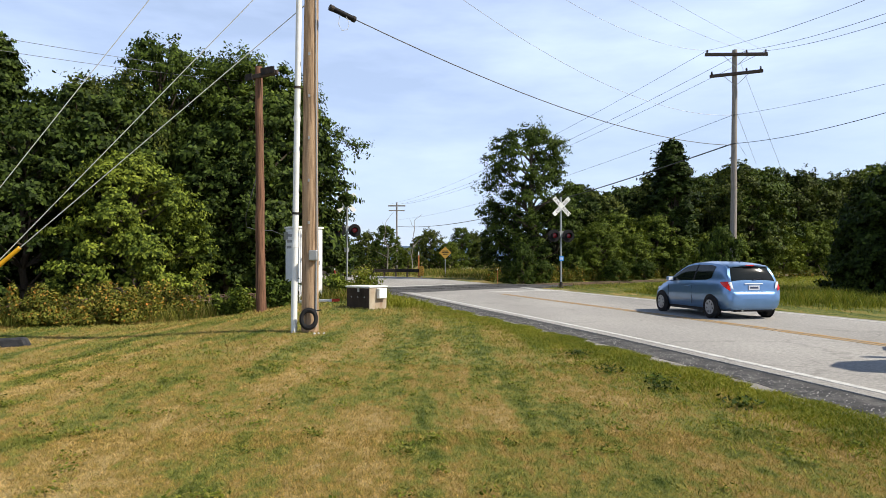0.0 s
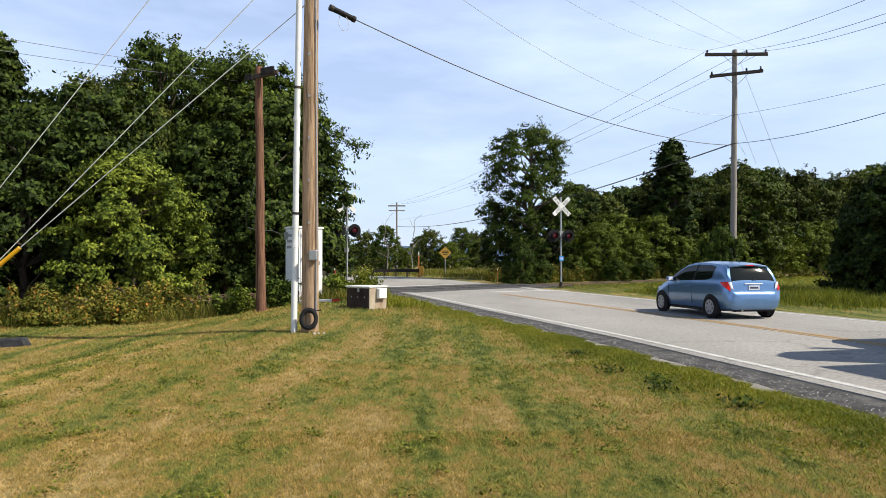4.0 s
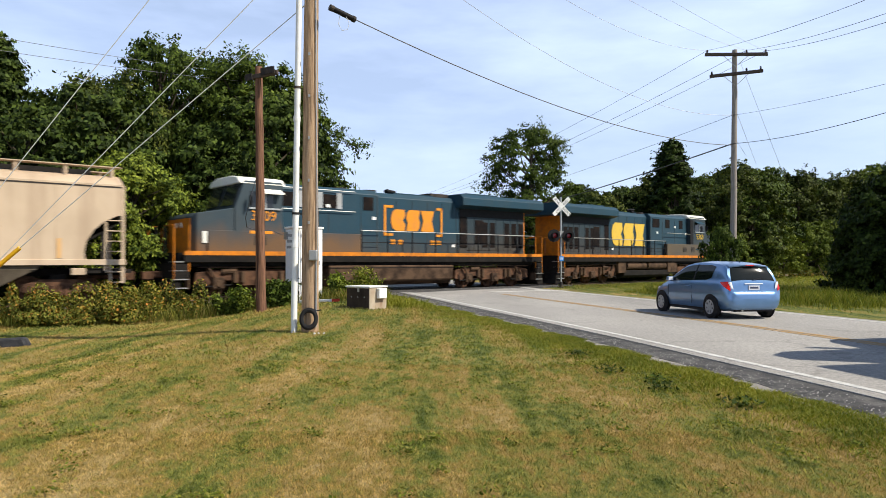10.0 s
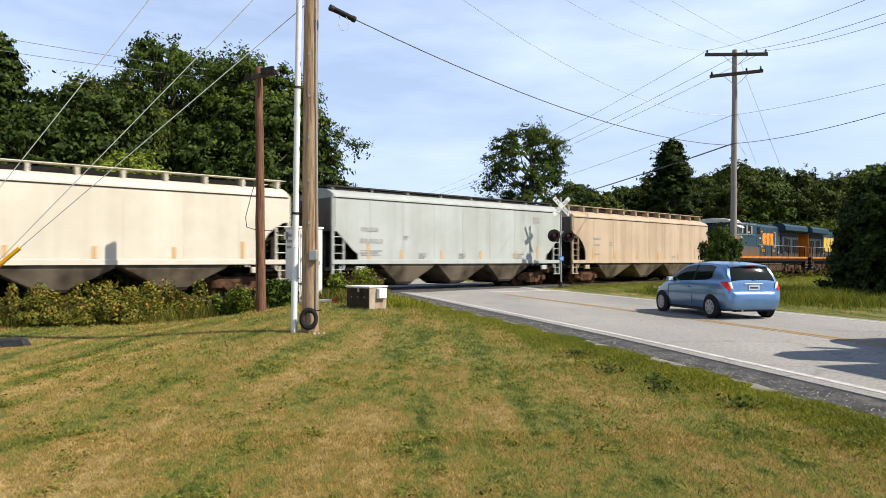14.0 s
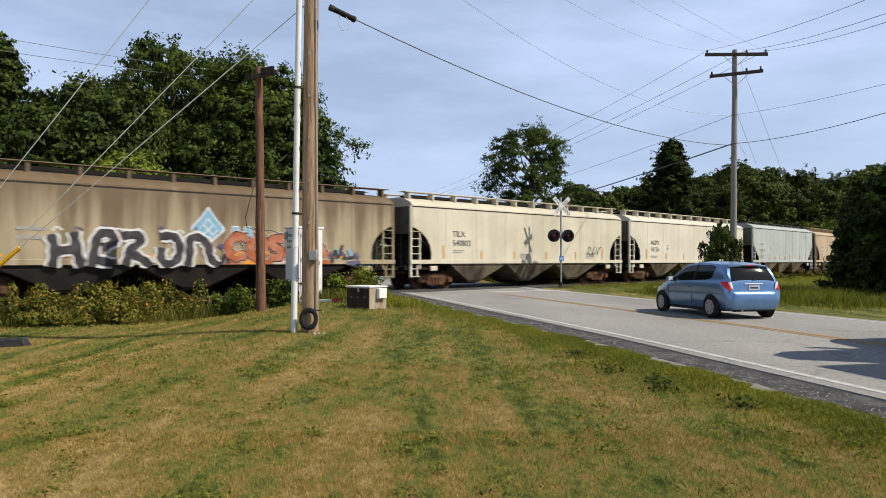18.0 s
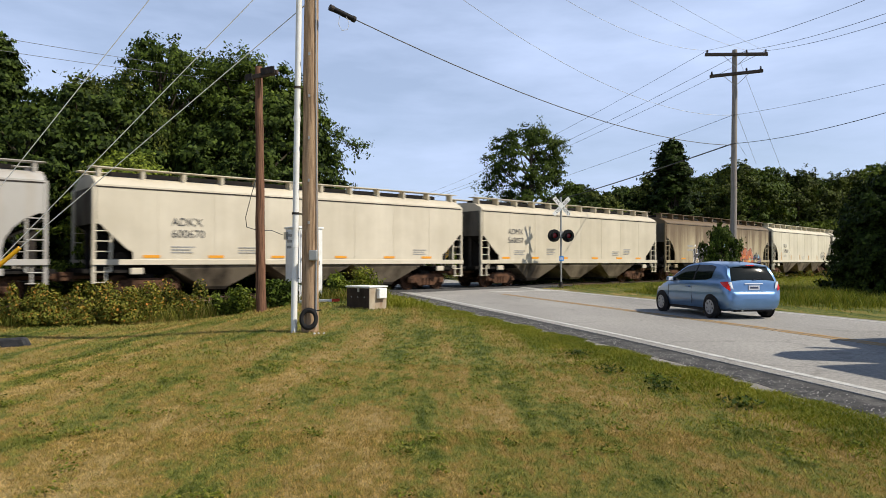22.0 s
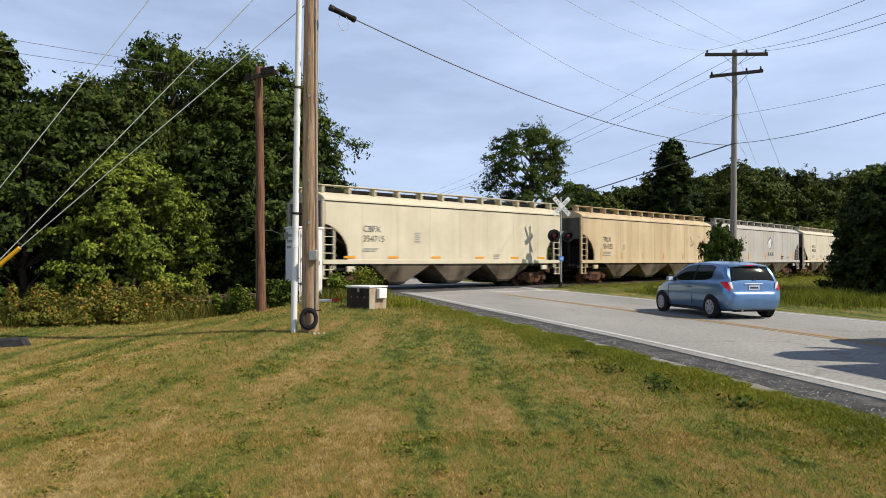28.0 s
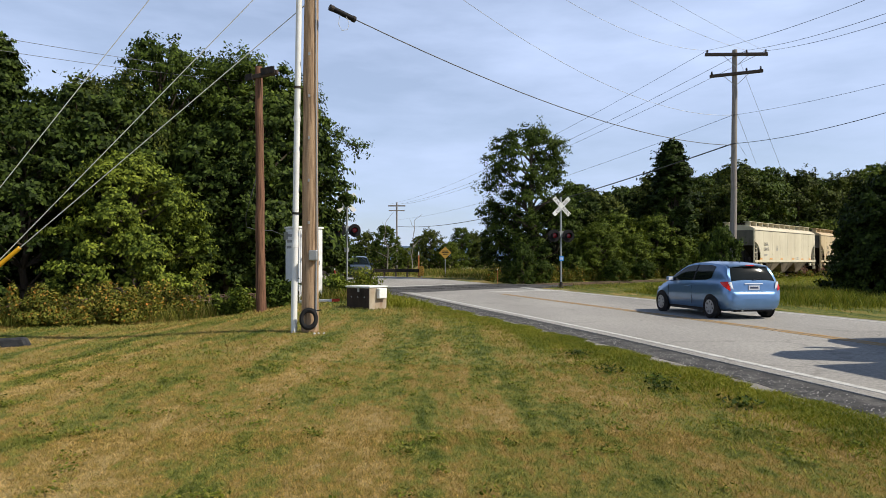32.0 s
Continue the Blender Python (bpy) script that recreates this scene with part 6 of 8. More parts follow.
        mir = part("mirror", Solid().box(0.70 * kx, 0.82 * kx, min(sy * 0.76, sy * 0.95) * ky, max(sy * 0.76, sy * 0.95) * ky, 0.94 * kz, 1.06 * kz), paint, root, "door mirror", False, 0.035, 2)
        part("mirror_glass", Solid().box(0.69 * kx, 0.697 * kx, min(sy * 0.8, sy * 0.93) * ky, max(sy * 0.8, sy * 0.93) * ky, 0.955 * kz, 1.045 * kz), M_LAMP_CLEAR, mir)
        part("reflector", Solid().loft([[S((-1.955 + o, sy * y, 0.425)), S((-1.955 + o, sy * y, 0.465)), S((-1.9 + o, sy * y, 0.465)), S((-1.9 + o, sy * y, 0.425))] for y, o in ((0.5, 0.0), (0.6, 0.015), (0.7, 0.045))]), M_REFLECTOR, root, "red bumper reflector")
        part("headlamp", Solid().box(1.5 * kx, 1.74 * kx, min(sy * 0.46, sy * 0.7) * ky, max(sy * 0.46, sy * 0.7) * ky, 0.62 * kz, 0.74 * kz), M_LAMP_CLEAR, root, "clear headlamp", False, 0.03)
    part("spoiler", Solid().loft([[S(over_roof(-1.52, f, 0.004)), S(over_roof(-1.6, f, 0.012)), (lambda p: S((-1.735 + 0.06 * f * f, p[1], 1.405 - 0.05 * f * f)))(over_roof(-1.62, f)), (lambda p: S((-1.72 + 0.06 * f * f, p[1], 1.375 - 0.05 * f * f)))(over_roof(-1.62, f)), (lambda p: S((-1.62, p[1], p[2] - 0.02)))(over_roof(-1.62, f))] for f in steps(-0.92, 0.92, 12)]), paint, root, "roof spoiler", True)
    part("lower_valance", Solid().box(-1.9 * kx, -1.7 * kx, -0.56 * ky, 0.56 * ky, 0.2 * kz, 0.33 * kz), M_TRIM, root, "", False, 0.02)
    part("exhaust_pipe", Solid().rod(K((-1.8, 0.35, 0.24)), K((-1.93, 0.35, 0.23)), 0.025, n=8), M_GALV, root)
    part("bumper_crease", Solid().loft([[S((-1.952 + 0.12 * (y / 0.7) ** 4, y, z)) for z in (0.515, 0.53)] + [S((-1.972 + 0.12 * (y / 0.7) ** 4, y, z)) for z in (0.53, 0.515)] for y in steps(-0.62, 0.62, 10)]), paint, root, "crease across the rear bumper", True)
    part("plate", Solid().box(-1.915 * kx, -1.9 * kx, -0.155, 0.155, 0.765 * kz, 0.875 * kz), M_PLATE, root, "pale number plate with an unreadable line")
    part("plate_line", Solid().box(-1.919 * kx, -1.915 * kx, -0.12, 0.12, 0.795 * kz, 0.845 * kz), M_INK, root)
    part("hatch_seam", Solid().loft([[S((-1.918 + 0.05 * (y / 0.6) ** 4, y, z)) for z in (0.708, 0.716)] + [S((-1.9 + 0.05 * (y / 0.6) ** 4, y, z)) for z in (0.716, 0.708)] for y in steps(-0.6, 0.6, 8)]), M_TRIM, root)
    part("garnish", Solid().box(-1.91 * kx, -1.87 * kx, -0.27, 0.27, 0.905 * kz, 0.93 * kz), M_LAMP_CLEAR, root, "bright trim over the plate", False, 0.006)
    part("wiper", Solid().bar(S((-1.88, 0.02, 1.02)), S((-1.86, -0.3, 1.06)), 0.018, 0.018), M_TRIM, root)
    part("brake_lamp", Solid().box((-1.745 - boxy * 0.05) * kx, (-1.68 - boxy * 0.05) * kx, -0.12, 0.12, 1.378 * kz, 1.402 * kz), M_TAIL, root, "red high brake lamp")
    part("front_grille", Solid().box(1.84 * kx, 1.92 * kx, -0.4 * ky, 0.4 * ky, 0.34 * kz, 0.5 * kz), M_TRIM, root)
    part("aerial", Solid().rod(K((-1.3, 0.0, 1.47)), K((-1.36, 0.0, 1.54)), 0.012, 0.006, n=6), M_TRIM, root)
    return root


yaris = hatchback("light blue three-door hatchback waiting with its brake lights on", "car", M_CAR_BLUE)
yaris.matrix_basis = Matrix.Translation((7.16, 18.4, 0.0)) @ Matrix.Rotation(radians(101.5), 4, "Z") @ Matrix.Scale(0.935, 4)
suv = hatchback("dark slate sport utility vehicle waiting beyond the crossing", "car", M_CAR_DARK, 1.2, 1.1, 1.16, "utility_vehicle", 0.36, 0.8)


def box_truck():
    """A tractor and trailer; only its shadow falls into view."""
    root = thing("delivery_truck", "grey tractor truck with a white trailer queueing behind the hatchback", "truck")
    ring = lambda x, w, z0, z1: [(x, -w, z0), (x, w, z0), (x, w, z1), (x, -w, z1)]
    part("chassis", Solid().box(-7.5, 1.9, -0.5, 0.5, 0.6, 0.9), M_TRIM, root)
    part("bonnet", Solid().loft([ring(0.75, 0.8, 0.5, 1.6), ring(1.6, 0.78, 0.5, 1.45), ring(2.1, 0.66, 0.5, 1.2)]), M_CAR_GREY, root, "", False, 0.06)
    part("cab", Solid().loft([ring(-1.25, 0.95, 0.7, 3.68), ring(-0.75, 0.95, 0.7, 3.66), ring(-0.2, 0.92, 0.7, 3.2), ring(0.1, 0.9, 0.7, 2.5), ring(0.7, 0.88, 0.7, 1.65)]), M_CAR_GREY, root, "", False, 0.06)
    part("trailer_box", Solid().box(-9.0, -1.75, -1.15, 1.15, 1.1, 3.62), M_WHITE_PAINT, root, "", False, 0.05)
    for sy in (-1, 1):
        part("mirror", Solid().box(0.7, 0.8, sy * 1.1 - 0.12, sy * 1.1 + 0.12, 1.6, 2.0).rod((0.75, sy * 0.88, 1.8), (0.75, sy * 1.05, 1.8), 0.02, n=6), M_TRIM, root)
        for x in (-7.6, -6.4, -2.6, 1.25):
            build_wheel(root, x, sy * 0.85, 0.5)
    return root


truck = box_truck()


# ---------- railway crossing equipment ----------
M_RED_LENS = plain("red_signal_lens", (0.2, 0.006, 0.009), 0.2, 0, 0.04)
M_BLUE_SIGN = plain("blue_sign", (0.02, 0.2, 0.6), 0.5)
M_SIGN_YELLOW = surf("faded_amber_sign", (0.62, 0.36, 0.06), 0.5, 0, (0.5, 0.38, 0.2), 0.3, 8, 60, 0)
M_ORANGE_POST = surf("faded_orange_marker", (0.55, 0.2, 0.06), 0.6, 0, (0.3, 0.2, 0.12), 0.4, 8, 60, 0)
M_RED_PAINT = surf("red_paint", (0.5, 0.05, 0.03), 0.5, 0, (0.3, 0.1, 0.07), 0.4, 8, 60, 0)
M_BEIGE = surf("stained_beige_steel", (0.42, 0.36, 0.27), 0.6, 0, (0.2, 0.1, 0.05), 0.75, 3, 40, 0.1, (1, 1, 0.4))


# rust stains, with the shade of the face turned from the sun painted in
M_STAIN_SHADE = surf("rusty_shade_dark_steel", (0.06, 0.042, 0.03), 0.8, 0, (0.018, 0.015, 0.013), 0.9, 2.5, 40, 0.2, (1, 1, 0.3))


def signal(label, x, y, top, lamp_z, turn, sign_z, plate_z=None, plate_mat=None, base_z=-0.1, letters=True):
    """A crossbuck mast with a pair of red lamps that face along -y before it is turned."""
    root = thing("crossing_signal", label, "railway signal", "railway crossing signals")
    root.matrix_basis = pose(x, y, 0, 0, 0, turn)
    part("mast", Solid().rod((0, 0, base_z), (0, 0, top), 0.055, n=12), M_GALV, root, "galvanised steel mast", True)
    part("foundation", Solid().lathe([(0.18, base_z - 0.3), (0.18, base_z + 0.06), (0.1, base_z + 0.1), (0.08, base_z + 0.36)], 14), M_DARK, root)
    part("cap", Solid().lathe([(0.075, top - 0.02), (0.07, top + 0.03), (0.02, top + 0.06)], 10), M_DARK, root)
    for a in (-1, 1):
        q = Matrix.Translation((0, -0.09 - 0.012 * (a + 1), sign_z)) @ Matrix.Rotation(radians(45 * a), 4, "Y")
        blade = part("crossbuck_blade", Solid().box(-0.66, 0.66, -0.006, 0.006, -0.115, 0.115, q), M_WHITE_PAINT, root, "white reflective crossbuck blade")
        if letters:
            for words, cx in ((("CROSSING", 0.0),) if a < 0 else (("RAIL", -0.37), ("ROAD", 0.37))):
                o = new("lettering", text_mesh(words, 0.2 if a > 0 else 0.2, M_BLACK, 0.001, "CENTER"))
                o.parent = blade
                spin = Matrix.Rotation(radians(45 * a), 4, "Y")
                o.matrix_basis = Matrix.Translation((0, -0.09 - 0.012 * (a + 1) - 0.009, sign_z)) @ spin @ Matrix.Translation((cx, 0, -0.065)) @ Matrix.Rotation(radians(90), 4, "X")
    part("lamp_arm", Solid().box(-0.5, 0.5, -0.03, 0.03, lamp_z + 0.18, lamp_z + 0.24).box(-0.09, 0.09, -0.08, 0.08, lamp_z - 0.06, lamp_z + 0.24), M_GALV, root)
    for face in (-1, 1):
        for sx in (-1, 1):
            c = Matrix.Translation((sx * 0.42 + face * 0.05, face * 0.16, lamp_z)) @ Matrix.Rotation(radians(90 * (1 if face < 0 else -1)), 4, "X")
            lamp = part("lamp", Solid().lathe([(0.02, -0.08), (0.13, -0.07), (0.13, 0.0), (0.34, 0.0), (0.34, 0.012), (0.02, 0.012)], 24, c), M_BLACK, root, "black lamp background disc")
            part("hood", Solid().hoop([(0.165, 0.012), (0.18, 0.012), (0.18, 0.16), (0.165, 0.16)], 20, c), M_BLACK, lamp)
            part("lens", Solid().lathe([(0.02, 0.035), (0.09, 0.03), (0.13, 0.014), (0.13, 0.01), (0.02, 0.01)], 20, c), M_RED_LENS, lamp, "red glass lens")
    if plate_z is not None:
        part("notice", Solid().box(-0.13, 0.13, -0.075, -0.06, plate_z - 0.13, plate_z + 0.13), plate_mat, root, "small notice plate")
        for i in range(3):
            part("notice_line", Solid().box(-0.1, 0.1, -0.078, -0.0755, plate_z + 0.06 - i * 0.06, plate_z + 0.075 - i * 0.06), M_WHITE_PAINT if plate_mat is M_BLUE_SIGN else M_INK, root)
    return root


signal("crossbuck mast with two red flashing lamps beside the road", px(993, 37.7), 37.7, 4.92, 2.78, 16, 4.38, 1.53, M_BLUE_SIGN)
signal("crossbuck mast with red lamps beyond the railway, seen from behind", px(614, 37), 37, 5.2, 3.05, 203, 4.55, 2.0, M_GALV, 0.0, False)


def cabinet():
    root = thing("signal_cabinet", "tall white steel signal cabinet beside the railway", "cabinet")
    X, Y = px(529, 25.6), 25.6
    root.matrix_basis = pose(X, Y, -0.1, 0, 0, 45)
    # the corner at the origin is the nearest; -y faces the sun, -x the shade
    part("body", Solid().box(0.0, 1.05, 0.0, 0.93, 0.22, 2.72), M_WHITE_PAINT, root, "", False, 0.015)
    part("lid", Solid().box(-0.04, 1.09, -0.04, 0.97, 2.722, 2.8), M_WHITE_PAINT, root, "", False, 0.015)
    for x in (0.06, 0.99):
        for y in (0.06, 0.87):
            part("leg", Solid().box(x - 0.05, x + 0.05, y - 0.05, y + 0.05, -0.25, 0.22), M_WHITE_PAINT, root)
    part("door", Solid().box(0.07, 0.98, -0.03, -0.002, 0.3, 2.66), M_WHITE_PAINT, root, "white cabinet door", False, 0.008)
    part("door_handle", Solid().box(0.84, 0.88, -0.09, -0.03, 1.35, 1.5).rod((0.7, -0.07, 1.48), (0.86, -0.07, 1.48), 0.012, n=6), M_GALV, root, "steel latch")
    part("side_door", Solid().box(-0.03, -0.002, 0.07, 0.86, 0.3, 2.66), M_WHITE_PAINT, root, "", False, 0.008)
    for z, w in ((2.42, 0.62), (2.2, 0.4), (1.98, 0.32)):
        part("stencil_line", Solid().box(-0.034, -0.03, 0.78 - w, 0.78, z, z + 0.1), M_MARK_GREY, root, "grey stencilled writing")
    for z in (0.6, 1.5, 2.4):
        part("hinge", Solid().rod((0.08, -0.035, z), (0.08, -0.035, z + 0.12), 0.018, n=6), M_GALV, root)
    part("cable_entry", Solid().box(-0.1, 0.0, 0.72, 0.9, 2.32, 2.6), M_GALV, root)
    base = thing("concrete_base", "low concrete slab under the signal cabinet", "slab")
    base.matrix_basis = pose(X, Y, -0.42, 0, 0, 45)
    part("slab", Solid().box(-0.2, 1.3, -0.2, 1.15, -0.3, 0.12), M_GRAVEL, base, "", False, 0.03)


cabinet()


def junction_box():
    root = thing("junction_box", "low steel junction box with rust-stained sides", "utility box")
    root.matrix_basis = pose(px(654, 20.6), 20.6, -0.08, 0, 0, 55)
    part("body", Solid().box(0.0, 0.8, 0.0, 0.93, -0.1, 0.68), M_BEIGE, root, "rust-stained beige steel body", False, 0.012)
    part("lid", Solid().box(-0.03, 0.83, -0.03, 0.96, 0.682, 0.73), M_WHITE_PAINT, root, "pale lid", False, 0.012)
    part("meter", Solid().box(0.3, 0.66, -0.14, 0.0, 0.35, 0.66), M_WHITE_PAINT, root, "small white meter housing", False, 0.02)
    # covers the side away from the sun; its shade is in the colour
    part("stained_panel", Solid().box(-0.008, 0.0, 0.02, 0.91, -0.08, 0.66), M_STAIN_SHADE, root, "rust-stained panel, darkened as the box's shaded side")
    part("hasp", Solid().box(-0.02, 0.0, 0.4, 0.47, 0.55, 0.68), M_GALV, root)
    for k in range(3):
        part("bolt", Solid().rod((-0.012, 0.2 + k * 0.26, 0.4), (0.0, 0.2 + k * 0.26, 0.4), 0.02, n=6), M_GALV, root)


junction_box()


def barrier_bar():
    root = thing("barrier_bar", "low white steel bar with a red end on short posts", "barrier")
    y = 24.6
    a, b = Vector((px(530, y), y, -0.05)), Vector((px(591, y), y - 0.4, 0.02))
    part("bar", Solid().bar(a, b, 0.06, 0.1), M_WHITE_PAINT, root, "", False, 0.01)
    part("red_end", Solid().bar(b, b + (b - a).normalized() * 0.28, 0.066, 0.11), M_RED_PAINT, root, "red end")
    for t in (0.1, 0.55, 0.95):
        p = a.lerp(b, t)
        part("post", Solid().box(p.x - 0.03, p.x + 0.03, p.y - 0.03, p.y + 0.03, -0.6, p.z - 0.04), M_GALV, root)


barrier_bar()


# ---------- poles and wires ----------
def tapered(x, y, z0, z1, r0, r1, seed, lean=(0, 0), bumps=0.012):
    """A slightly crooked round timber."""
    rng = random.Random(seed)
    rings = []
    for k in range(13):
        t = k / 12
        cx, cy = x + lean[0] * t + rng.uniform(-1, 1) * 0.012, y + lean[1] * t
        r = r0 + (r1 - r0) * t
        rings.append([(cx + (r + rng.uniform(-bumps, bumps) * 0.5) * math.cos(a), cy + (r + rng.uniform(-bumps, bumps) * 0.5) * math.sin(a), z0 + (z1 - z0) * t) for a in [2 * math.pi * i / 16 for i in range(16)]])
    return Solid().loft(rings)


def insulator(root, x, y, z, h=0.14):
    part("insulator", Solid().lathe([(0.02, 0), (0.05, 0.02), (0.03, 0.05), (0.06, 0.07), (0.03, 0.1), (0.04, h)], 8, Matrix.Translation((x, y, z))), M_DARK, root)


NEAR = (px(549, 14.8), 14.8)
RIGHT = (px(1297, 32), 32.0)
FAR = (px(702, 104), 104.0)


def build_poles():
    p = thing("utility_pole", "tall weathered brown timber utility pole", "utility pole", "utility poles")
    part("shaft", tapered(NEAR[0], NEAR[1], -0.6, 11.6, 0.185, 0.13, 1, (0.0, 0)), M_POLE, p, "", True)
    part("meter_box", Solid().box(NEAR[0] + 0.02, NEAR[0] + 0.2, NEAR[1] - 0.3, NEAR[1] - 0.14, 1.42, 1.64), M_GALV, p, "small grey meter box", False, 0.02)
    part("conduit", Solid().rod((NEAR[0] + 0.15, NEAR[1] - 0.14, 0.0), (NEAR[0] + 0.15, NEAR[1] - 0.13, 1.45), 0.018, n=8).rod((NEAR[0] + 0.17, NEAR[1] - 0.12, 1.6), (NEAR[0] + 0.12, NEAR[1] - 0.12, 7.5), 0.014, n=8), M_GALV, p)
    for k in range(5):
        part("staple", Solid().box(NEAR[0] - 0.02, NEAR[0] + 0.02, NEAR[1] - 0.2, NEAR[1] - 0.17, 2.2 + k * 0.9, 2.26 + k * 0.9), M_GALV, p)
    w = thing("conduit_pole", "slim white painted steel pole beside the timber pole", "pole")
    wx, wy = px(520, 14.7), 14.7
    part("shaft", Solid().rod((wx, wy, -0.4), (wx + 0.12, wy, 9.5), 0.068, 0.062, 16), M_WHITE_PAINT, w, "", True)
    for z in (2.4, 5.1):
        part("strap", Solid().hoop([(0.072, 0), (0.08, 0.0), (0.08, 0.05), (0.072, 0.05)], 14, Matrix.Translation((wx + 0.012 * z, wy, z))).bar((wx, wy + 0.02, z + 0.02), (NEAR[0], NEAR[1], z + 0.02), 0.02, 0.03), M_DARK, w, "dark steel strap")
    for z in (1.7, 4.4):
        part("joint", Solid().rod((wx + 0.0126 * z, wy, z), (wx + 0.0126 * z, wy, z + 0.1), 0.076, n=14), M_WHITE_PAINT, w)
    ring = thing("tyre", "small black tyre leaning against the timber pole", "tyre")
    tor = [[((0.155 + 0.045 * math.cos(b)) * math.cos(a), (0.155 + 0.045 * math.cos(b)) * math.sin(a) * 1.2, 0.045 * math.sin(b)) for b in [2 * math.pi * j / 8 for j in range(8)]] for a in [2 * math.pi * i / 24 for i in range(25)]]
    part("carcass", Solid().loft(tor, True, False), M_TYRE, ring, "", True)
    ring.matrix_basis = pose(NEAR[0] + 0.02, NEAR[1] - 0.26, 0.19, 82, 0, 0)
    part("strap", Solid().rod((0.1, 0.16, 0.0), (0.26, 0.19, 0.02), 0.012, n=5), M_BLACK, ring)
    br = thing("utility_pole", "reddish-brown timber pole with a short crossarm by the railway", "utility pole", "utility poles")
    bx, by = px(463, 22.4), 22.4
    part("shaft", tapered(bx, by, -0.9, 7.75, 0.165, 0.115, 4, (-0.13, 0)), M_POLE_RED, br, "", True)
    arm = Matrix.Translation((bx - 0.05, by - 0.14, 7.42)) @ Matrix.Rotation(radians(-5), 4, "Y") @ Matrix.Rotation(radians(-20), 4, "Z")
    part("crossarm", Solid().box(-0.55, 0.68, -0.06, 0.06, -0.07, 0.07, arm), M_TIE, br, "dark timber crossarm", False, 0.01)
    part("bracket", Solid().box(0.1, 0.6, -0.1, -0.05, -0.02, 0.2, arm), M_DARK, br)
    part("bracket", Solid().box(-0.5, -0.25, -0.1, -0.05, -0.1, 0.1, arm), M_DARK, br)
    r = thing("utility_pole", "grey timber utility pole with two crossarms beside the road", "utility pole", "utility poles")
    part("shaft", tapered(RIGHT[0], RIGHT[1], -0.6, 11.25, 0.155, 0.11, 8, (0.17, 0)), M_POLE_GREY, r, "", True)
    for z, half in ((11.0, 1.36), (10.1, 1.15)):
        q = Matrix.Translation((RIGHT[0] + 0.16, RIGHT[1] - 0.15, z)) @ Matrix.Rotation(radians(5 if z > 10.5 else -2), 4, "Y") @ Matrix.Rotation(radians(-18), 4, "Z")
        a = part("crossarm", Solid().box(-half, half, -0.06, 0.06, -0.07, 0.07, q), M_TIE, r, "dark weathered timber crossarm", False, 0.01)
        for x in (-half + 0.1, 0.45, half - 0.1):
            c = q @ Vector((x, 0, 0.07))
            insulator(r, c.x, c.y, c.z)
        for x in (-0.55, 0.55):
            c = q @ Vector((x, 0.0, -0.05))
            part("brace", Solid().bar(c, (RIGHT[0] + 0.16, RIGHT[1] - 0.1, z - 0.55), 0.03, 0.02), M_GALV, r)
    f = thing("utility_pole", "distant grey utility pole with a crossarm", "utility pole", "utility poles")
    part("shaft", Solid().rod((FAR[0], FAR[1], -0.5), (FAR[0], FAR[1], 10.2), 0.16, 0.12, 10), M_POLE_GREY, f)
    part("crossarm", Solid().box(FAR[0] - 1.3, FAR[0] + 1.3, FAR[1] - 0.08, FAR[1] + 0.08, 9.6, 9.8), M_POLE_GREY, f)
    part("crossarm", Solid().box(FAR[0] - 1.2, FAR[0] + 1.2, FAR[1] - 0.08, FAR[1] + 0.08, 8.9, 9.05), M_POLE_GREY, f)
    g = thing("utility_pole", "slim distant grey pole behind the cabinet", "utility pole", "utility poles")
    part("shaft", Solid().rod((px(574, 55), 55, -0.5), (px(576, 55), 55, 4.8), 0.09, 0.07, 8), M_POLE_GREY, g)


build_poles()


def litter():
    """Pale crumpled scraps in the grass by the poles."""
    rng = random.Random(9)
    for k in range(3):
        x, y = px((557, 563, 573)[k], 14.1), 14.1 + rng.uniform(-0.2, 0.2)
        s = thing("paper_scrap", "small pale grey crumpled scrap lying in the grass", "litter", "scraps by the pole")
        z, r = float(ground_z(x, y)), rng.uniform(0.018, 0.034)
        ring = lambda h, w: [(x + w * r * math.cos(a) * rng.uniform(0.7, 1.3), y + w * r * math.sin(a) * rng.uniform(0.7, 1.3), z + h * r) for a in [math.tau * i / 7 for i in range(7)]]
        part("scrap", Solid().loft([ring(-0.3, 1.0), ring(0.5, 1.2), ring(1.1, 0.5)]), M_PLATE, s)


litter()


def wire(label, a, b, sag, r=0.012, mat=None, name="overhead_wire", group="overhead wires", n=24):
    a, b = Vector(a), Vector(b)
    rings = []
    d = (b - a).normalized()
    s = d.cross(Vector((0, 0, 1))).normalized()
    u = s.cross(d)
    for k in range(n + 1):
        t = k / n
        c = a.lerp(b, t) - Vector((0, 0, 4 * sag * t * (1 - t)))
        rings.append([c + (s * math.cos(q) + u * math.sin(q)) * r for q in (0, 1.571, 3.1416, 4.712)])
    return tagged(part(name, Solid().loft(rings), mat or M_WIRE, None, label), "", "cable", group)


def sky_point(x, y, d):
    return (px(x, d), d, 1.42 + (461.5 - y) / 1220 * d)


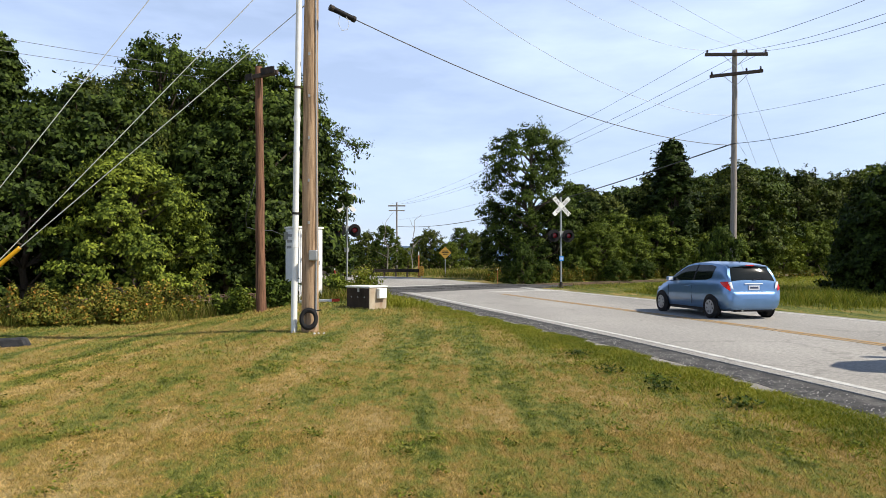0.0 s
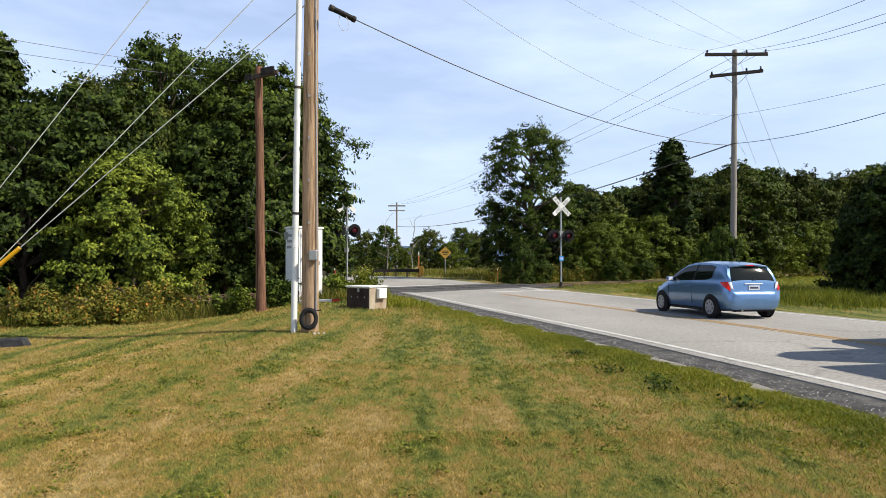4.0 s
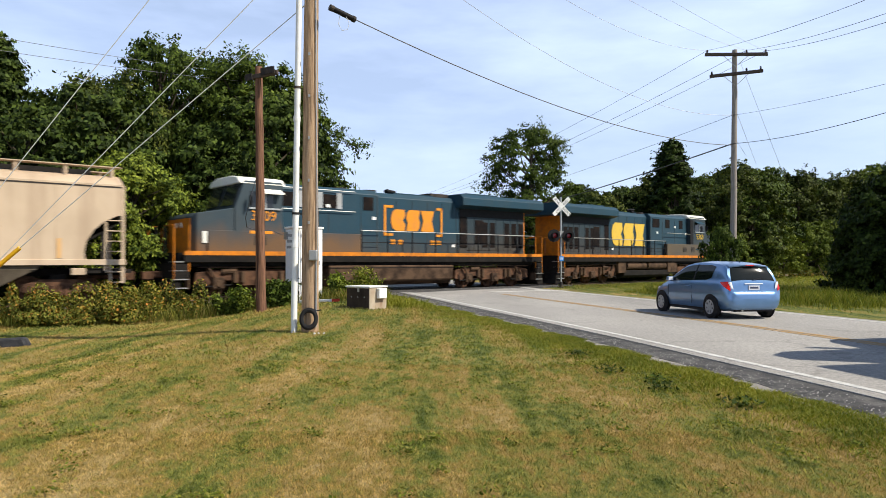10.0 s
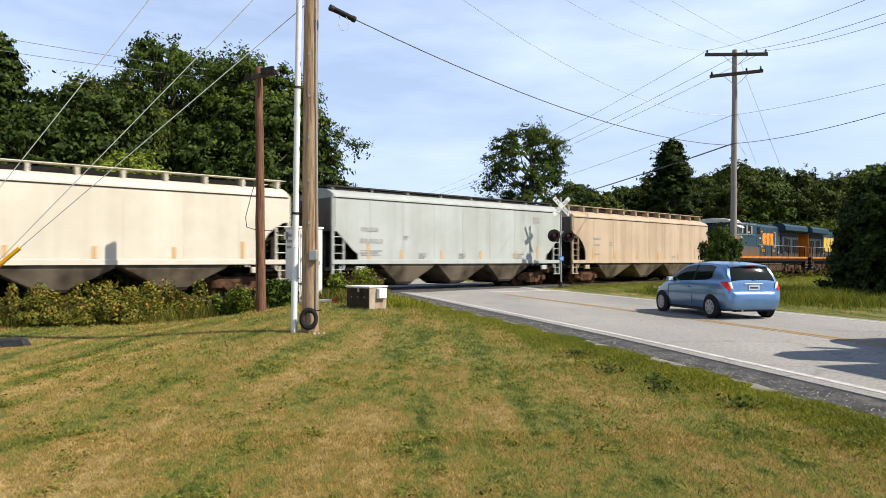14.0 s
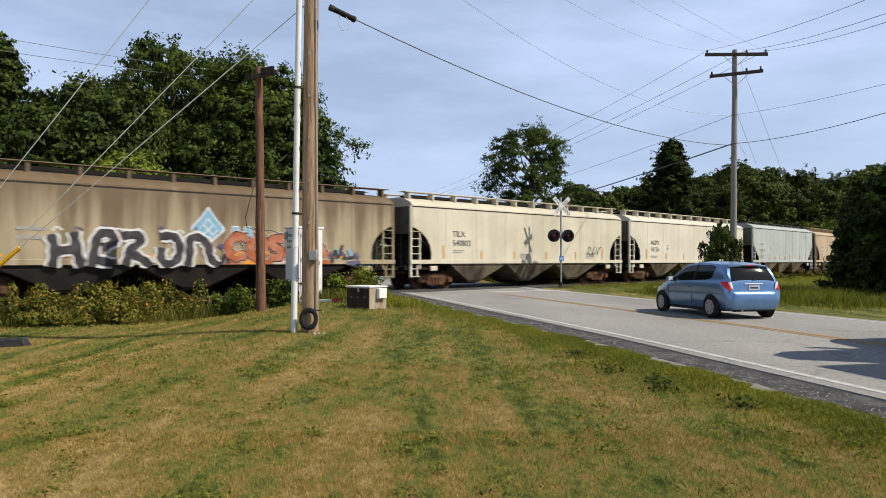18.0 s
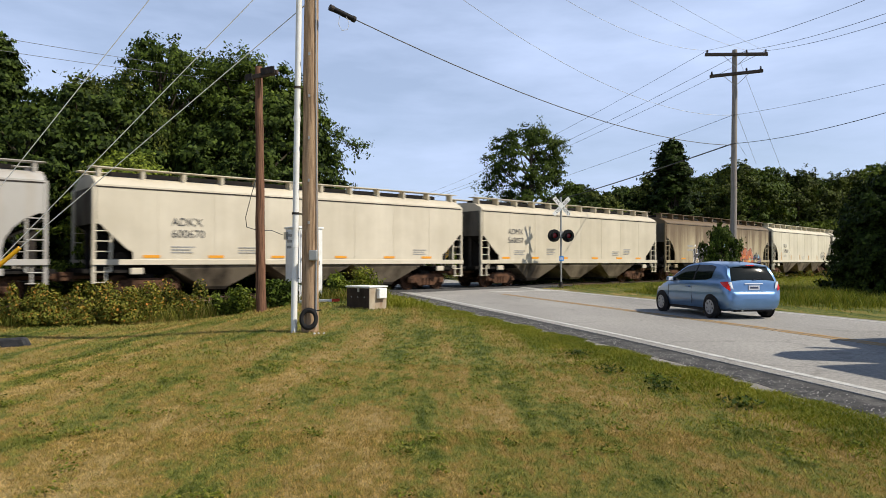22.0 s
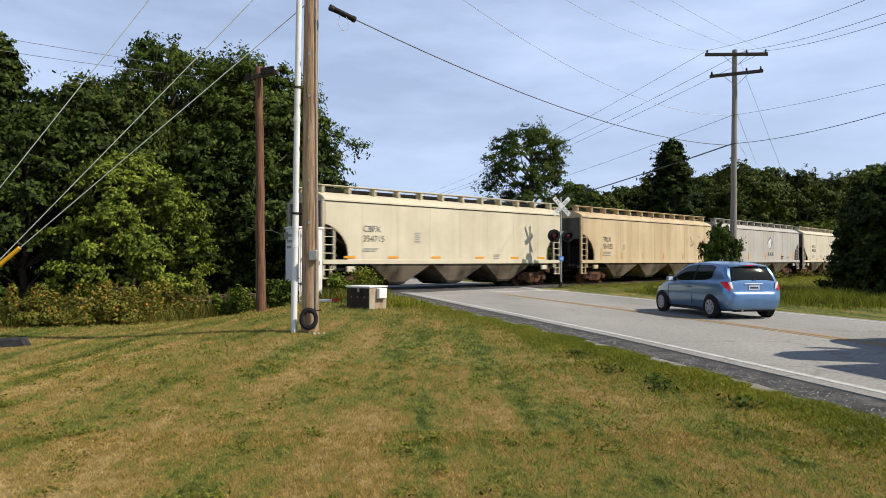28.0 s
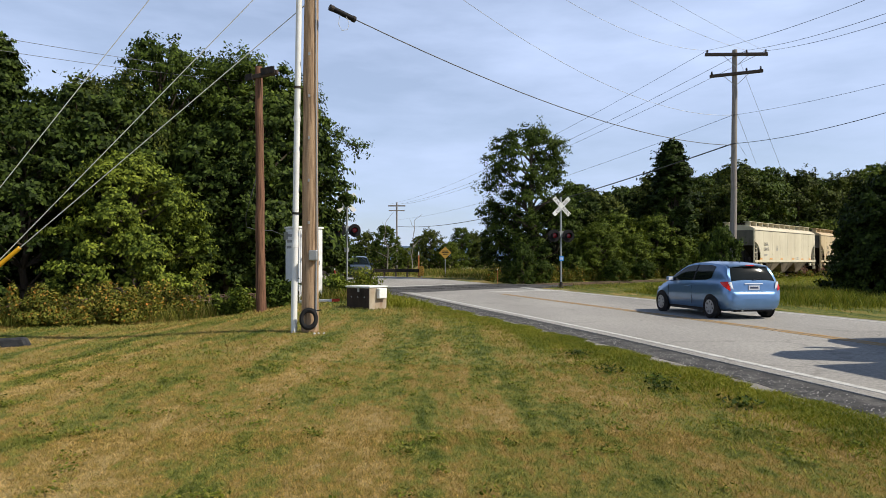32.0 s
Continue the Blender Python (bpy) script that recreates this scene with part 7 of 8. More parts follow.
def build_wires():
    top = [(RIGHT[0] + 0.16 + o * 0.95, RIGHT[1] - 0.15 - o * 0.3, z) for o, z in ((-1.25, 11.3), (0.45, 11.15), (1.25, 11.05))]
    fa = [(FAR[0] + o, FAR[1], 9.95) for o in (-1.2, 0.3, 1.2)]
    for a, b in zip(top, fa):
        wire("thin dark power wire", a, b, 1.1, 0.010)
    wire("thin dark telephone wire", (RIGHT[0] + 0.05, 32, 8.2), (FAR[0], FAR[1], 7.6), 0.9, 0.009)
    wire("thick dark telephone cable", (RIGHT[0], 31.9, 6.85), (FAR[0], FAR[1], 6.6), 1.3, 0.03)
    ends = [sky_point(1575, -18, 17), sky_point(1620, 5, 17), sky_point(1640, 15, 17)]
    for a, b in zip(top, ends):
        wire("thin dark power wire", a, b, 0.15, 0.0075)
    wire("thin dark telephone wire", (RIGHT[0] + 0.05, 32, 8.2), sky_point(1640, 130, 19), 0.1, 0.006)
    wire("thick dark telephone cable", (RIGHT[0], 31.9, 6.85), sky_point(1640, 178, 19), 0.2, 0.011)
    # spans from the near pole
    nx, ny = NEAR
    wire("sagging dark service cable between two poles", sky_point(582, 10, 14.6), (RIGHT[0] - 0.05, 31.9, 6.78), 0.68, 0.015, M_CABLE)
    wire("thin pale power wire", (nx, ny, 9.6), (RIGHT[0], 32, 8.2), 1.35, 0.008, M_WIRE_PALE)
    wire("thin pale power wire", (nx, ny, 11.4), top[0], 1.3, 0.007, M_WIRE_PALE)
    wire("thin pale power wire", (nx + 0.4, ny, 11.6), top[1], 0.8, 0.007, M_WIRE_PALE)
    wire("thin pale power wire", (nx + 0.8, ny, 11.8), top[2], 0.4, 0.007, M_WIRE_PALE)
    sp = thing("splice_case", "black cable splice case hung on the service cable", "cable splice", )
    a, b = Vector(sky_point(584, 11, 14.65)), Vector(sky_point(626, 32, 15.0))
    part("case", Solid().rod(a, b, 0.062, 0.06, 12), M_BLACK, sp, "", True)
    part("clamp", Solid().rod(a - (b - a) * 0.04, a + (b - a) * 0.1, 0.07, n=12).rod(b - (b - a) * 0.08, b + (b - a) * 0.03, 0.07, n=12), M_DARK, sp)
    lp = [Vector(sky_point(x, y, 14.8)) for x, y in ((600, 25), (598, 40), (604, 52), (614, 50), (617, 38), (612, 28))]
    s = Solid()
    for k in range(5):
        s.rod(lp[k], lp[k + 1], 0.006, n=5)
    part("cable_loop", s, M_WIRE_PALE, sp, "thin slack loop of cable")
    # guys
    for lbl, a, b in (("pale steel guy wire from the timber pole", (nx - 0.12, ny, 6.95), sky_point(-60, 520, 15.0)), ("pale steel guy wire from the timber pole", (nx - 0.1, ny, 8.25), sky_point(-62, 523, 15.05)), ("pale steel guy wire from the timber pole", (nx - 0.1, ny, 11.4), sky_point(-130, 495, 15.4))):
        wire(lbl, a, b, 0.0, 0.011, M_WIRE_PALE, "guy_wire", "guy wires", 2)
    a, b = Vector(sky_point(34, 439, 15.0)), Vector(sky_point(-58, 518, 15.0))
    y = thing("guy_guard", "bright yellow plastic guard round the foot of the guy wires", "cable guard")
    part("sleeve", Solid().rod(a, b, 0.045, 0.055, 10), surf("yellow_plastic", (0.8, 0.42, 0.02), 0.5, 0, (0.5, 0.3, 0.05), 0.3, 6, 60, 0), y, "", True)
    for x0, y0, x1, y1 in ((1312, 105, 1385, 300), (1303, 190, 1340, 290), (1303, 245, 1322, 275)):
        wire("thin pale steel guy wire", sky_point(x0, y0, 32), sky_point(x1, y1, 36), 0, 0.008, M_WIRE_PALE, "guy_wire", "guy wires", 2)
    wire("thin dark power wire over the wood", sky_point(-40, 58, 30), sky_point(420, 128, 39), 0.1, 0.012, M_CABLE)
    wire("thin dark power wire over the wood", sky_point(-40, 82, 30), sky_point(420, 142, 39), 0.1, 0.012, M_CABLE)
    # slack drop cable from the short pole to the cabinet
    pts = [Vector(sky_point(x, y, d)) for x, y, d in ((452, 318, 22.3), (444, 345, 22.3), (434, 385, 22.5), (436, 402, 22.8), (455, 408, 23.4), (480, 408, 24.4), (500, 416, 25.4))]
    s = Solid()
    for k in range(len(pts) - 1):
        s.rod(pts[k], pts[k + 1], 0.013, n=6)
    tagged(part("drop_cable", s, M_WIRE, None, "slack black drop cable from the pole to the cabinet"), "", "cable", "overhead wires")


build_wires()


# ---------- far side of the crossing ----------
def far_side():
    g = thing("guard_rail", "weathered steel guard rail along the bend of the road", "guard rail")
    pts = [sky_point(742, 480, 60), sky_point(700, 478.5, 61), sky_point(660, 478, 61), sky_point(620, 480, 58), sky_point(590, 483, 54), sky_point(566, 488, 49)]
    pts = [Vector((p[0], p[1], 0.55)) for p in pts]
    s = Solid()
    for a, b in zip(pts, pts[1:]):
        s.bar(a + Vector((0, 0, 0.07)), b + Vector((0, 0, 0.07)), 0.06, 0.12).bar(a - Vector((0, 0, 0.09)), b - Vector((0, 0, 0.09)), 0.06, 0.12).bar(a, b, 0.03, 0.2)
    part("beam", s, M_DARK, g, "ribbed steel beam")
    for a, b in zip(pts, pts[1:]):
        for t in (0, 0.5):
            p = a.lerp(b, t)
            part("post", Solid().box(p.x - 0.08, p.x + 0.08, p.y + 0.05, p.y + 0.22, -0.5, 0.66), M_TIE, g)
    e = thing("object_marker", "black and yellow striped marker at the guard rail's end", "road sign")
    x, y = px(746, 59.5), 59.5
    part("plate", Solid().box(x - 0.2, x + 0.2, y - 0.015, y + 0.015, 0.1, 0.95), M_SIGN_YELLOW, e)
    for k in range(4):
        part("stripe", Solid().bar((x - 0.19, y - 0.02, 0.12 + k * 0.2), (x + 0.19, y - 0.02, 0.32 + k * 0.2), 0.012, 0.09, (0, 1, 0)), M_BLACK, e)
    part("post", Solid().box(x - 0.04, x + 0.04, y + 0.02, y + 0.1, -0.4, 1.0), M_GALV, e)
    o = thing("marker_post", "orange plastic marker post by the guard rail", "marker post", "orange marker posts")
    x, y = px(741, 60.5), 60.5
    part("post", Solid().box(x - 0.06, x + 0.06, y - 0.02, y + 0.02, 0.0, 1.9), M_ORANGE_POST, o, "", False, 0.01)
    part("cap", Solid().box(x - 0.05, x + 0.05, y - 0.03, y + 0.03, 1.9, 2.2), M_WHITE_PAINT, o)
    for xx, d, h, m in ((881, 41.5, 0.85, M_ORANGE_POST), (596, 33.5, 0.95, M_RED_PAINT)):
        o = thing("marker_post", "thin %s marker post in the grass" % ("orange" if m is M_ORANGE_POST else "leaning red"), "marker post", "orange marker posts")
        X = px(xx, d)
        part("post", Solid().bar((X, d, -0.3), (X - (0.1 if m is M_RED_PAINT else 0), d, h), 0.07, 0.03), m, o)
        part("cap", Solid().bar((X - (0.1 if m is M_RED_PAINT else 0), d, h), (X - (0.1 if m is M_RED_PAINT else 0), d, h + 0.08), 0.075, 0.035), M_WHITE_PAINT, o)
    s = thing("warning_sign", "amber diamond warning sign with a blurred legend", "road sign")
    x, y, z = px(788, 62), 62.0, 2.12
    part("plate", Solid().prism([(x - 0.56, z), (x, z - 0.56), (x + 0.56, z), (x, z + 0.56)], "y", y - 0.012, y + 0.012), M_SIGN_YELLOW, s)
    for k, w in ((0.12, 0.5), (-0.02, 0.6), (-0.16, 0.42)):
        part("legend_line", Solid().box(x - w / 2, x + w / 2, y - 0.02, y - 0.013, z + k, z + k + 0.07), M_DARK, s)
    part("post", Solid().box(x - 0.04, x + 0.04, y + 0.013, y + 0.08, -0.5, z + 0.4), M_GALV, s)
    b = thing("leaning_stake", "thin pale wooden stake leaning in the grass", "stake", "leaning stakes")
    part("stake", Solid().bar(sky_point(1448, 469, 34), sky_point(1461, 492, 34), 0.05, 0.02), M_POLE, b)
    b = thing("leaning_stake", "thin pale wooden stake leaning in the grass", "stake", "leaning stakes")
    part("stake", Solid().bar(sky_point(1482, 512, 29.5), sky_point(1493, 533, 29.5), 0.05, 0.02), M_POLE, b)
    d = thing("landscape_block", "dark grey stone block at the lawn's edge", "stone block")
    q = Matrix.Translation((px(22, 15.2), 15.2, -0.47)) @ Matrix.Rotation(radians(12), 4, "Z") @ Matrix.Scale(0.85, 4)
    part("block", Solid().loft([[tuple(q @ Vector(p)) for p in ring] for ring in ([(-0.45, -0.2, -0.1), (0.45, -0.2, -0.1), (0.45, 0.25, -0.1), (-0.45, 0.25, -0.1)], [(-0.42, -0.16, 0.2), (0.3, -0.16, 0.22), (0.3, 0.2, 0.22), (-0.42, 0.2, 0.2)])]), surf("dark_slate", (0.03, 0.031, 0.034), 0.8, 0, (0.1, 0.1, 0.1), 0.5, 6, 40, 0.5), d, "", False, 0.03)
    h = []
    for k in range(25):
        t = k / 24
        h.append((-900 + 1500 * t, 32 + 18 * math.sin(3.0 * t + 0.3) + 4 * math.sin(11 * t) - 10))
    pl = [(-900, -5)] + h + [(600, -5)]
    # the haze of distance is put into the hills' plain blue
    part("backdrop", Solid().prism(pl, "y", 1700, 1720), plain("haze_coloured_hills", (0.16, 0.24, 0.36), 1.0), None, "wooded hills far away, haze in their blue colour", kind="structure")


far_side()


def crossing():
    """Dark asphalt between and beside the rails, with white stop lines."""
    road = bpy.data.objects["road"]
    L = [off_track(s, d, 0.0) for s, d in ((18.2, 3.4), (20.4, 3.0), (27.8, 2.6), (30.6, 2.2), (29.5, -2.4), (26.5, -2.7), (19.0, -3.0), (16.4, -2.8))]
    part("crossing_patch", Solid().prism([(p.x, p.y) for p in L], "z", -0.2, 0.006), M_ROAD_DARK, road, "dark patched asphalt over the rails")
    for d in (-0.755, 0.755):
        for o in (-0.1, 0.1):
            part("flangeway", sweep([(d + o - 0.03, -0.02), (d + o + 0.03, -0.02), (d + o + 0.03, 0.009), (d + o - 0.03, 0.009)], 17.5, 29.5), M_UNDER, road)
    def bar(x0, y0, x1, y1, w):
        g = lambda x, y: Vector((px(x, 1732 / (y - 461.5)), 1732 / (y - 461.5), 0.0085))
        part("stop_line", Solid().bar(g(x0, y0), g(x1, y1), w, 0.004), M_WHITE_LINE, road, "worn white stop line")
    bar(868, 517.5, 1003, 513.8, 0.5)
    bar(925, 509.5, 965, 514.5, 0.35)
    bar(655, 509.5, 800, 504.2, 0.5)


crossing()


# ---------- low plants ----------
def blades(p, h, w, lean=0.5):
    """Upright grass blades at points p."""
    c = len(p)
    a = RNG.uniform(0, 2 * np.pi, c)
    side = np.stack([np.cos(a), np.sin(a), np.zeros(c)], 1)
    h = h * RNG.uniform(0.5, 1.3, (c, 1))
    tip = p + np.concatenate([RNG.normal(0, lean, (c, 2)) * h, h], 1)
    mid = (p + tip) / 2 + np.array([0, 0, 1]) * h * 0.12
    return np.stack([p - side * w / 2, mid - side * w * 0.45, tip, mid + side * w * 0.45], 1)


def near_road(x, y):
    """Distance from the road's centre line, positive on the side away from the lawn."""
    best = np.full(len(x), 1e9)
    sign = np.ones(len(x))
    for a, b in zip(ROAD_PTS[:-1], ROAD_PTS[1:]):
        d = (b - a).normalized()
        t = np.clip((x - a.x) * d.x + (y - a.y) * d.y, 0, (b - a).length)
        dx, dy = x - a.x - d.x * t, y - a.y - d.y * t
        r = np.hypot(dx, dy)
        better = r < best
        best = np.where(better, r, best)
        sign = np.where(better, np.sign(dx * d.y - dy * d.x), sign)
    return best * sign


def stuff(name, label, v, mat):
    o = new(name, quads(name, v, mat))
    return tagged(o, label, "grass" if "grass" in name or "lawn" in name else "weeds", kind="stuff")


def scatter(n, x0, x1, y0, y1):
    return RNG.uniform(x0, x1, n), RNG.uniform(y0, y1, n)


def ground_pts(x, y, dz=-0.03):
    return np.stack([x, y, ground_z(x, y) + dz], 1)


M_PEBBLE = surf("pale_gravel", (0.5, 0.48, 0.44), 0.9, 0, (0.16, 0.15, 0.135), 0.6, 30, 90, 0.2)


def build_low_plants():
    # lawn blades, denser near the eye
    out = []
    for n, y0, y1, h, w in ((170000, 3.4, 6.0, 0.03, 0.0045), (190000, 5.5, 10.0, 0.033, 0.006), (120000, 9.5, 19.0, 0.045, 0.012), (60000, 18.5, 27.0, 0.07, 0.02)):
        x, y = scatter(n, -0.69 * y1 - 0.3, 0.69 * y1 + 0.3, y0, y1)
        ok = (np.abs(x) < 0.69 * y + 0.3) & (near_road(x, y) < -4.6)
        out.append(blades(ground_pts(x[ok], y[ok]), h, w, 0.8))
    stuff("lawn_blades", "short mown grass, partly dried to straw", np.concatenate(out), M_BLADES)
    # green fringe beside the shoulder
    q = np.array([[p.x, p.y] for p in ROAD_PTS if 2 < p.y < 31])
    u = RNG.uniform(0, len(q) - 1.001, 120000)
    k = u.astype(int)
    dv = q[k + 1] - q[k]
    nv = np.stack([dv[:, 1], -dv[:, 0]], 1) / np.linalg.norm(dv, axis=1)[:, None]
    d = -4.45 - RNG.exponential(0.36, len(u)) * (1 + 0.35 * np.sin(u * 5.1) + 0.3 * np.sin(u * 13.7))
    pt = q[k] + dv * (u - k)[:, None] + nv * d[:, None]
    x, y = pt[:, 0], pt[:, 1]
    ok = d < -4.5 + 0.1 * np.sin(y * 3) + 0.06 * np.sin(y * 11)
    stuff("verge_grass", "rough green grass along the road's shoulder", blades(np.stack([x[ok], y[ok], np.where(d[ok] > -4.8, -0.075, ground_z(x[ok], y[ok]) - 0.03)], 1), 0.06, 0.009, 0.8), M_FRINGE)
    # clover and plantain tufts, in the fringe and scattered over the lawn
    def tufts(cx, cy, r, per, size, hi):
        gz = ground_z(cx, cy)
        return np.concatenate([np.stack([a + RNG.normal(0, r, per), b + RNG.normal(0, r, per), g + RNG.uniform(-0.02, hi, per)], 1) for a, b, g in zip(cx, cy, gz)])

    cx, cy = scatter(90, 2, 8, 6, 20)
    dd = near_road(cx, cy)
    ok = (dd < -4.75) & (dd > -5.7)
    P = tufts(cx[ok], cy[ok], 0.1, 120, 0.035, 0.08)
    stuff("verge_weeds", "dark green broad-leaved weeds in the verge", leaves_at(P, np.tile([0, 0, 1.0], (len(P), 1)), 0.035, 1.6, 0.5, 0.6), M_LEAF_A)
    cx, cy = scatter(520, -10, 8, 3.6, 14)
    ok = (near_road(cx, cy) < -5.2) & (np.abs(cx) < 0.68 * cy)
    P = tufts(cx[ok], cy[ok], 0.055, 45, 0.02, 0.035)
    stuff("lawn_weeds", "small dark green weed tufts in the lawn", leaves_at(P, np.tile([0, 0, 1.0], (len(P), 1)), 0.02, 1.7, 0.5, 0.6), M_FRINGE)
    # pale loose gravel along the shoulder
    x, y = scatter(200000, -3, 8, 5, 32)
    d = near_road(x, y)
    ok = (d < -3.95) & (d > -4.72 - 0.1 * np.sin(y * 2.3)) & (RNG.random(len(x)) < np.clip((-3.9 - d) / 0.6, 0.05, 0.8))
    p = ground_pts(x[ok], y[ok], 0.0)
    p[:, 2] = np.where(d[ok] > -4.38, -0.012, -0.02 + (d[ok] + 4.36) * 0.13) + RNG.uniform(0.0, 0.012, len(p))
    o = stuff("gravel", "pale loose gravel beside the shoulder", leaves_at(p, np.tile([0, 0, 1.0], (len(p), 1)), 0.015, 1.2, 1.0, 0.35), M_PEBBLE)
    o["category"] = "gravel"
    # longer bright grass round the box by the crossing
    x, y = scatter(60000, -4, 2, 21, 31)
    d = near_road(x, y)
    ok = (d < -4.9) & (d > -6.6) & (track_offset(x, y) > 2.2) & (RNG.random(len(x)) < 0.08 + 0.75 * (np.hypot(x + 1.55, y - 22.6) < 0.9 + 0.4 * np.sin(x * 9)))
    stuff("verge_grass", "bright green longer grass beside the crossing", blades(ground_pts(x[ok], y[ok]), 0.26, 0.02, 0.5), M_FRINGE)
    # tall grass between the road and the railway, and along the far verge
    x, y = scatter(300000, -12, 60, 18, 75)
    d = near_road(x, y)
    tr = track_offset(x, y)
    ok = (d > 5.0) & (tr > 2.6) & (np.abs(x) < 0.72 * y + 1)
    g = ok & (RNG.random(len(x)) < np.clip((d - 4.2) / 5, 0.25, 0.8))
    hh = 0.06 + 0.1 * np.clip((d[g] - 6.5) / 4, 0, 1) * np.clip((tr[g] - 2.6) / 3, 0.0, 1) * RNG.choice([0.4, 1.0, 1.4], g.sum())
    stuff("tall_grass", "tall yellow-green grass between road and railway", blades(ground_pts(x[g], y[g], 0.0), hh[:, None], 0.022, 0.8), M_FRINGE)
    x, y = scatter(110000, -40, 70, 36, 95)
    d = near_road(x, y)
    tr = track_offset(x, y)
    ok = ((d > 6.2) | (d < -4.8)) & (tr < -2.8) & (np.abs(x) < 0.72 * y + 2)
    stuff("tall_grass", "tall green grass beyond the railway", blades(ground_pts(x[ok], y[ok]), 0.45, 0.05, 0.3), M_TALL_GRASS)
    # yellow-green weeds on both sides of the rails past the crossing
    P, N = [], []
    rng = random.Random(33)
    for i in range(420):
        s = rng.uniform(31, 74) if i % 3 else rng.uniform(31, 50)
        off = rng.choice((rng.uniform(2.4, 5.0), rng.uniform(-7.5, -2.6), rng.uniform(-7.5, -2.6)))
        c = off_track(s, off)
        if off > 0 and s < 40:
            continue
        if near_road(np.array([c.x]), np.array([c.y]))[0] < 5.4:
            continue
        r, hgt = rng.uniform(0.15, 0.4), rng.choice((0.25, 0.4, 0.55, 0.8)) * (0.55 if off > 0 and s < 40 else 0.8 if off > 0 else 1.7)
        q = unit(RNG.normal(0, 1, (150, 3))) * (RNG.uniform(0.2, 1, (150, 1)) ** 0.5)
        P.append(np.array([c.x, c.y, float(ground_z(c.x, c.y)) + hgt * 0.5]) + q * np.array([r, r, hgt * 0.52]))
        N.append(q)
    q = [p for p in ROAD_PTS if 18 < p.y < 31]
    G = []
    for i in range(170):
        k = rng.randrange(len(q) - 1)
        dv = (q[k + 1] - q[k]).normalized()
        c = q[k].lerp(q[k + 1], rng.random()) + Vector((dv.y, -dv.x)) * (rng.uniform(6.6, 12.5) if i % 3 else rng.uniform(8.5, 11))
        if track_offset(np.array([c.x]), np.array([c.y]))[0] < 2.2:
            continue
        r, hgt = rng.uniform(0.12, 0.35), rng.choice((0.1, 0.16, 0.24, 0.42))
        u = np.stack([c.x + RNG.normal(0, r, 130), c.y + RNG.normal(0, r, 130)], 1)
        G.append(blades(ground_pts(u[:, 0], u[:, 1]), hgt, 0.022, 0.4))
    stuff("tall_grass", "tufts of tall yellow-green grass beside the road", np.concatenate(G), M_FRINGE)
    P, N = np.concatenate(P), np.concatenate(N)
    stuff("weeds", "rough yellow-green weeds along the rails", leaves_at(P, N, 0.085, 1.8, 0.6, 0.75), M_WEED)
    x, y = scatter(160000, 4, 62, 24, 82)
    d = near_road(x, y)
    tr = track_offset(x, y)
    ok = (d > 5.6) & (((tr > 1.9) & (tr < 5.0)) | ((tr < -2.4) & (tr > -8))) & (np.abs(x) < 0.72 * y + 1)
    ok &= RNG.random(len(x)) < 0.35 + 0.65 * (np.sin(x * 1.9) * np.sin(y * 1.3 + 1) > -0.2)
    hh = np.where(tr[ok] > 0, 0.14, 0.75) * RNG.choice([0.5, 0.9, 1.3], ok.sum())
    stuff("tall_grass", "uneven tall grass in seed along the rails", blades(ground_pts(x[ok], y[ok]), hh[:, None], 0.03, 0.35), M_TALL_GRASS)
    # grass and weeds in front of the railway on the lawn side
    x, y = scatter(150000, -26, 3, 15, 38)
    d = near_road(x, y)
    tr = track_offset(x, y)
    ok = (tr > 1.9) & (tr < 5.3 + 0.5 * np.sin(x * 1.3)) & (d < -4.9)
    stuff("tall_grass", "rough grass between the lawn and the railway", blades(ground_pts(x[ok], y[ok]), 0.42, 0.022, 0.35), M_TALL_GRASS)
    # tangled weeds
    P, N = [], []
    rng = random.Random(31)
    for i in range(190):
        s = rng.uniform(-9, 8.5)
        off = rng.uniform(2.2, 5.6)
        c = off_track(s, off)
        r = rng.uniform(0.18, 0.5)
        hgt = rng.choice((0.4, 0.6, 0.8, 1.15)) * rng.uniform(0.85, 1.1) * (1.0 if off < 4.8 else 0.7)
        gz = float(ground_z(c.x, c.y))
        m = 460
        q = unit(RNG.normal(0, 1, (m, 3))) * (RNG.uniform(0.3, 1, (m, 1)) ** 0.5)
        pts = np.array([c.x, c.y, gz + hgt * 0.55]) + q * np.array([r, r, hgt * 0.5])
        P.append(pts)
        N.append(q)
    P, N = np.concatenate(P), np.concatenate(N)
    stuff("weeds", "tangled waist-high weeds with yellowing leaves", leaves_at(P, N, 0.062, 1.5, 0.5, 0.75), M_WEED)


def track_offset(x, y):
    """Distance from the track's centre, positive on the lawn side."""
    ss = np.linspace(-40, 130, 341)
    pts = np.array([[*track(s)[0], track(s)[1]] for s in ss])
    res = np.empty(len(x))
    for i in range(0, len(x), 20000):
        a, b = x[i:i + 20000, None] - pts[None, :, 0], y[i:i + 20000, None] - pts[None, :, 1]
        k = np.argmin(a * a + b * b, 1)
        j = np.arange(len(k))
        res[i:i + 20000] = a[j, k] * np.cos(pts[k, 2]) - b[j, k] * np.sin(pts[k, 2])
    return res


build_low_plants()


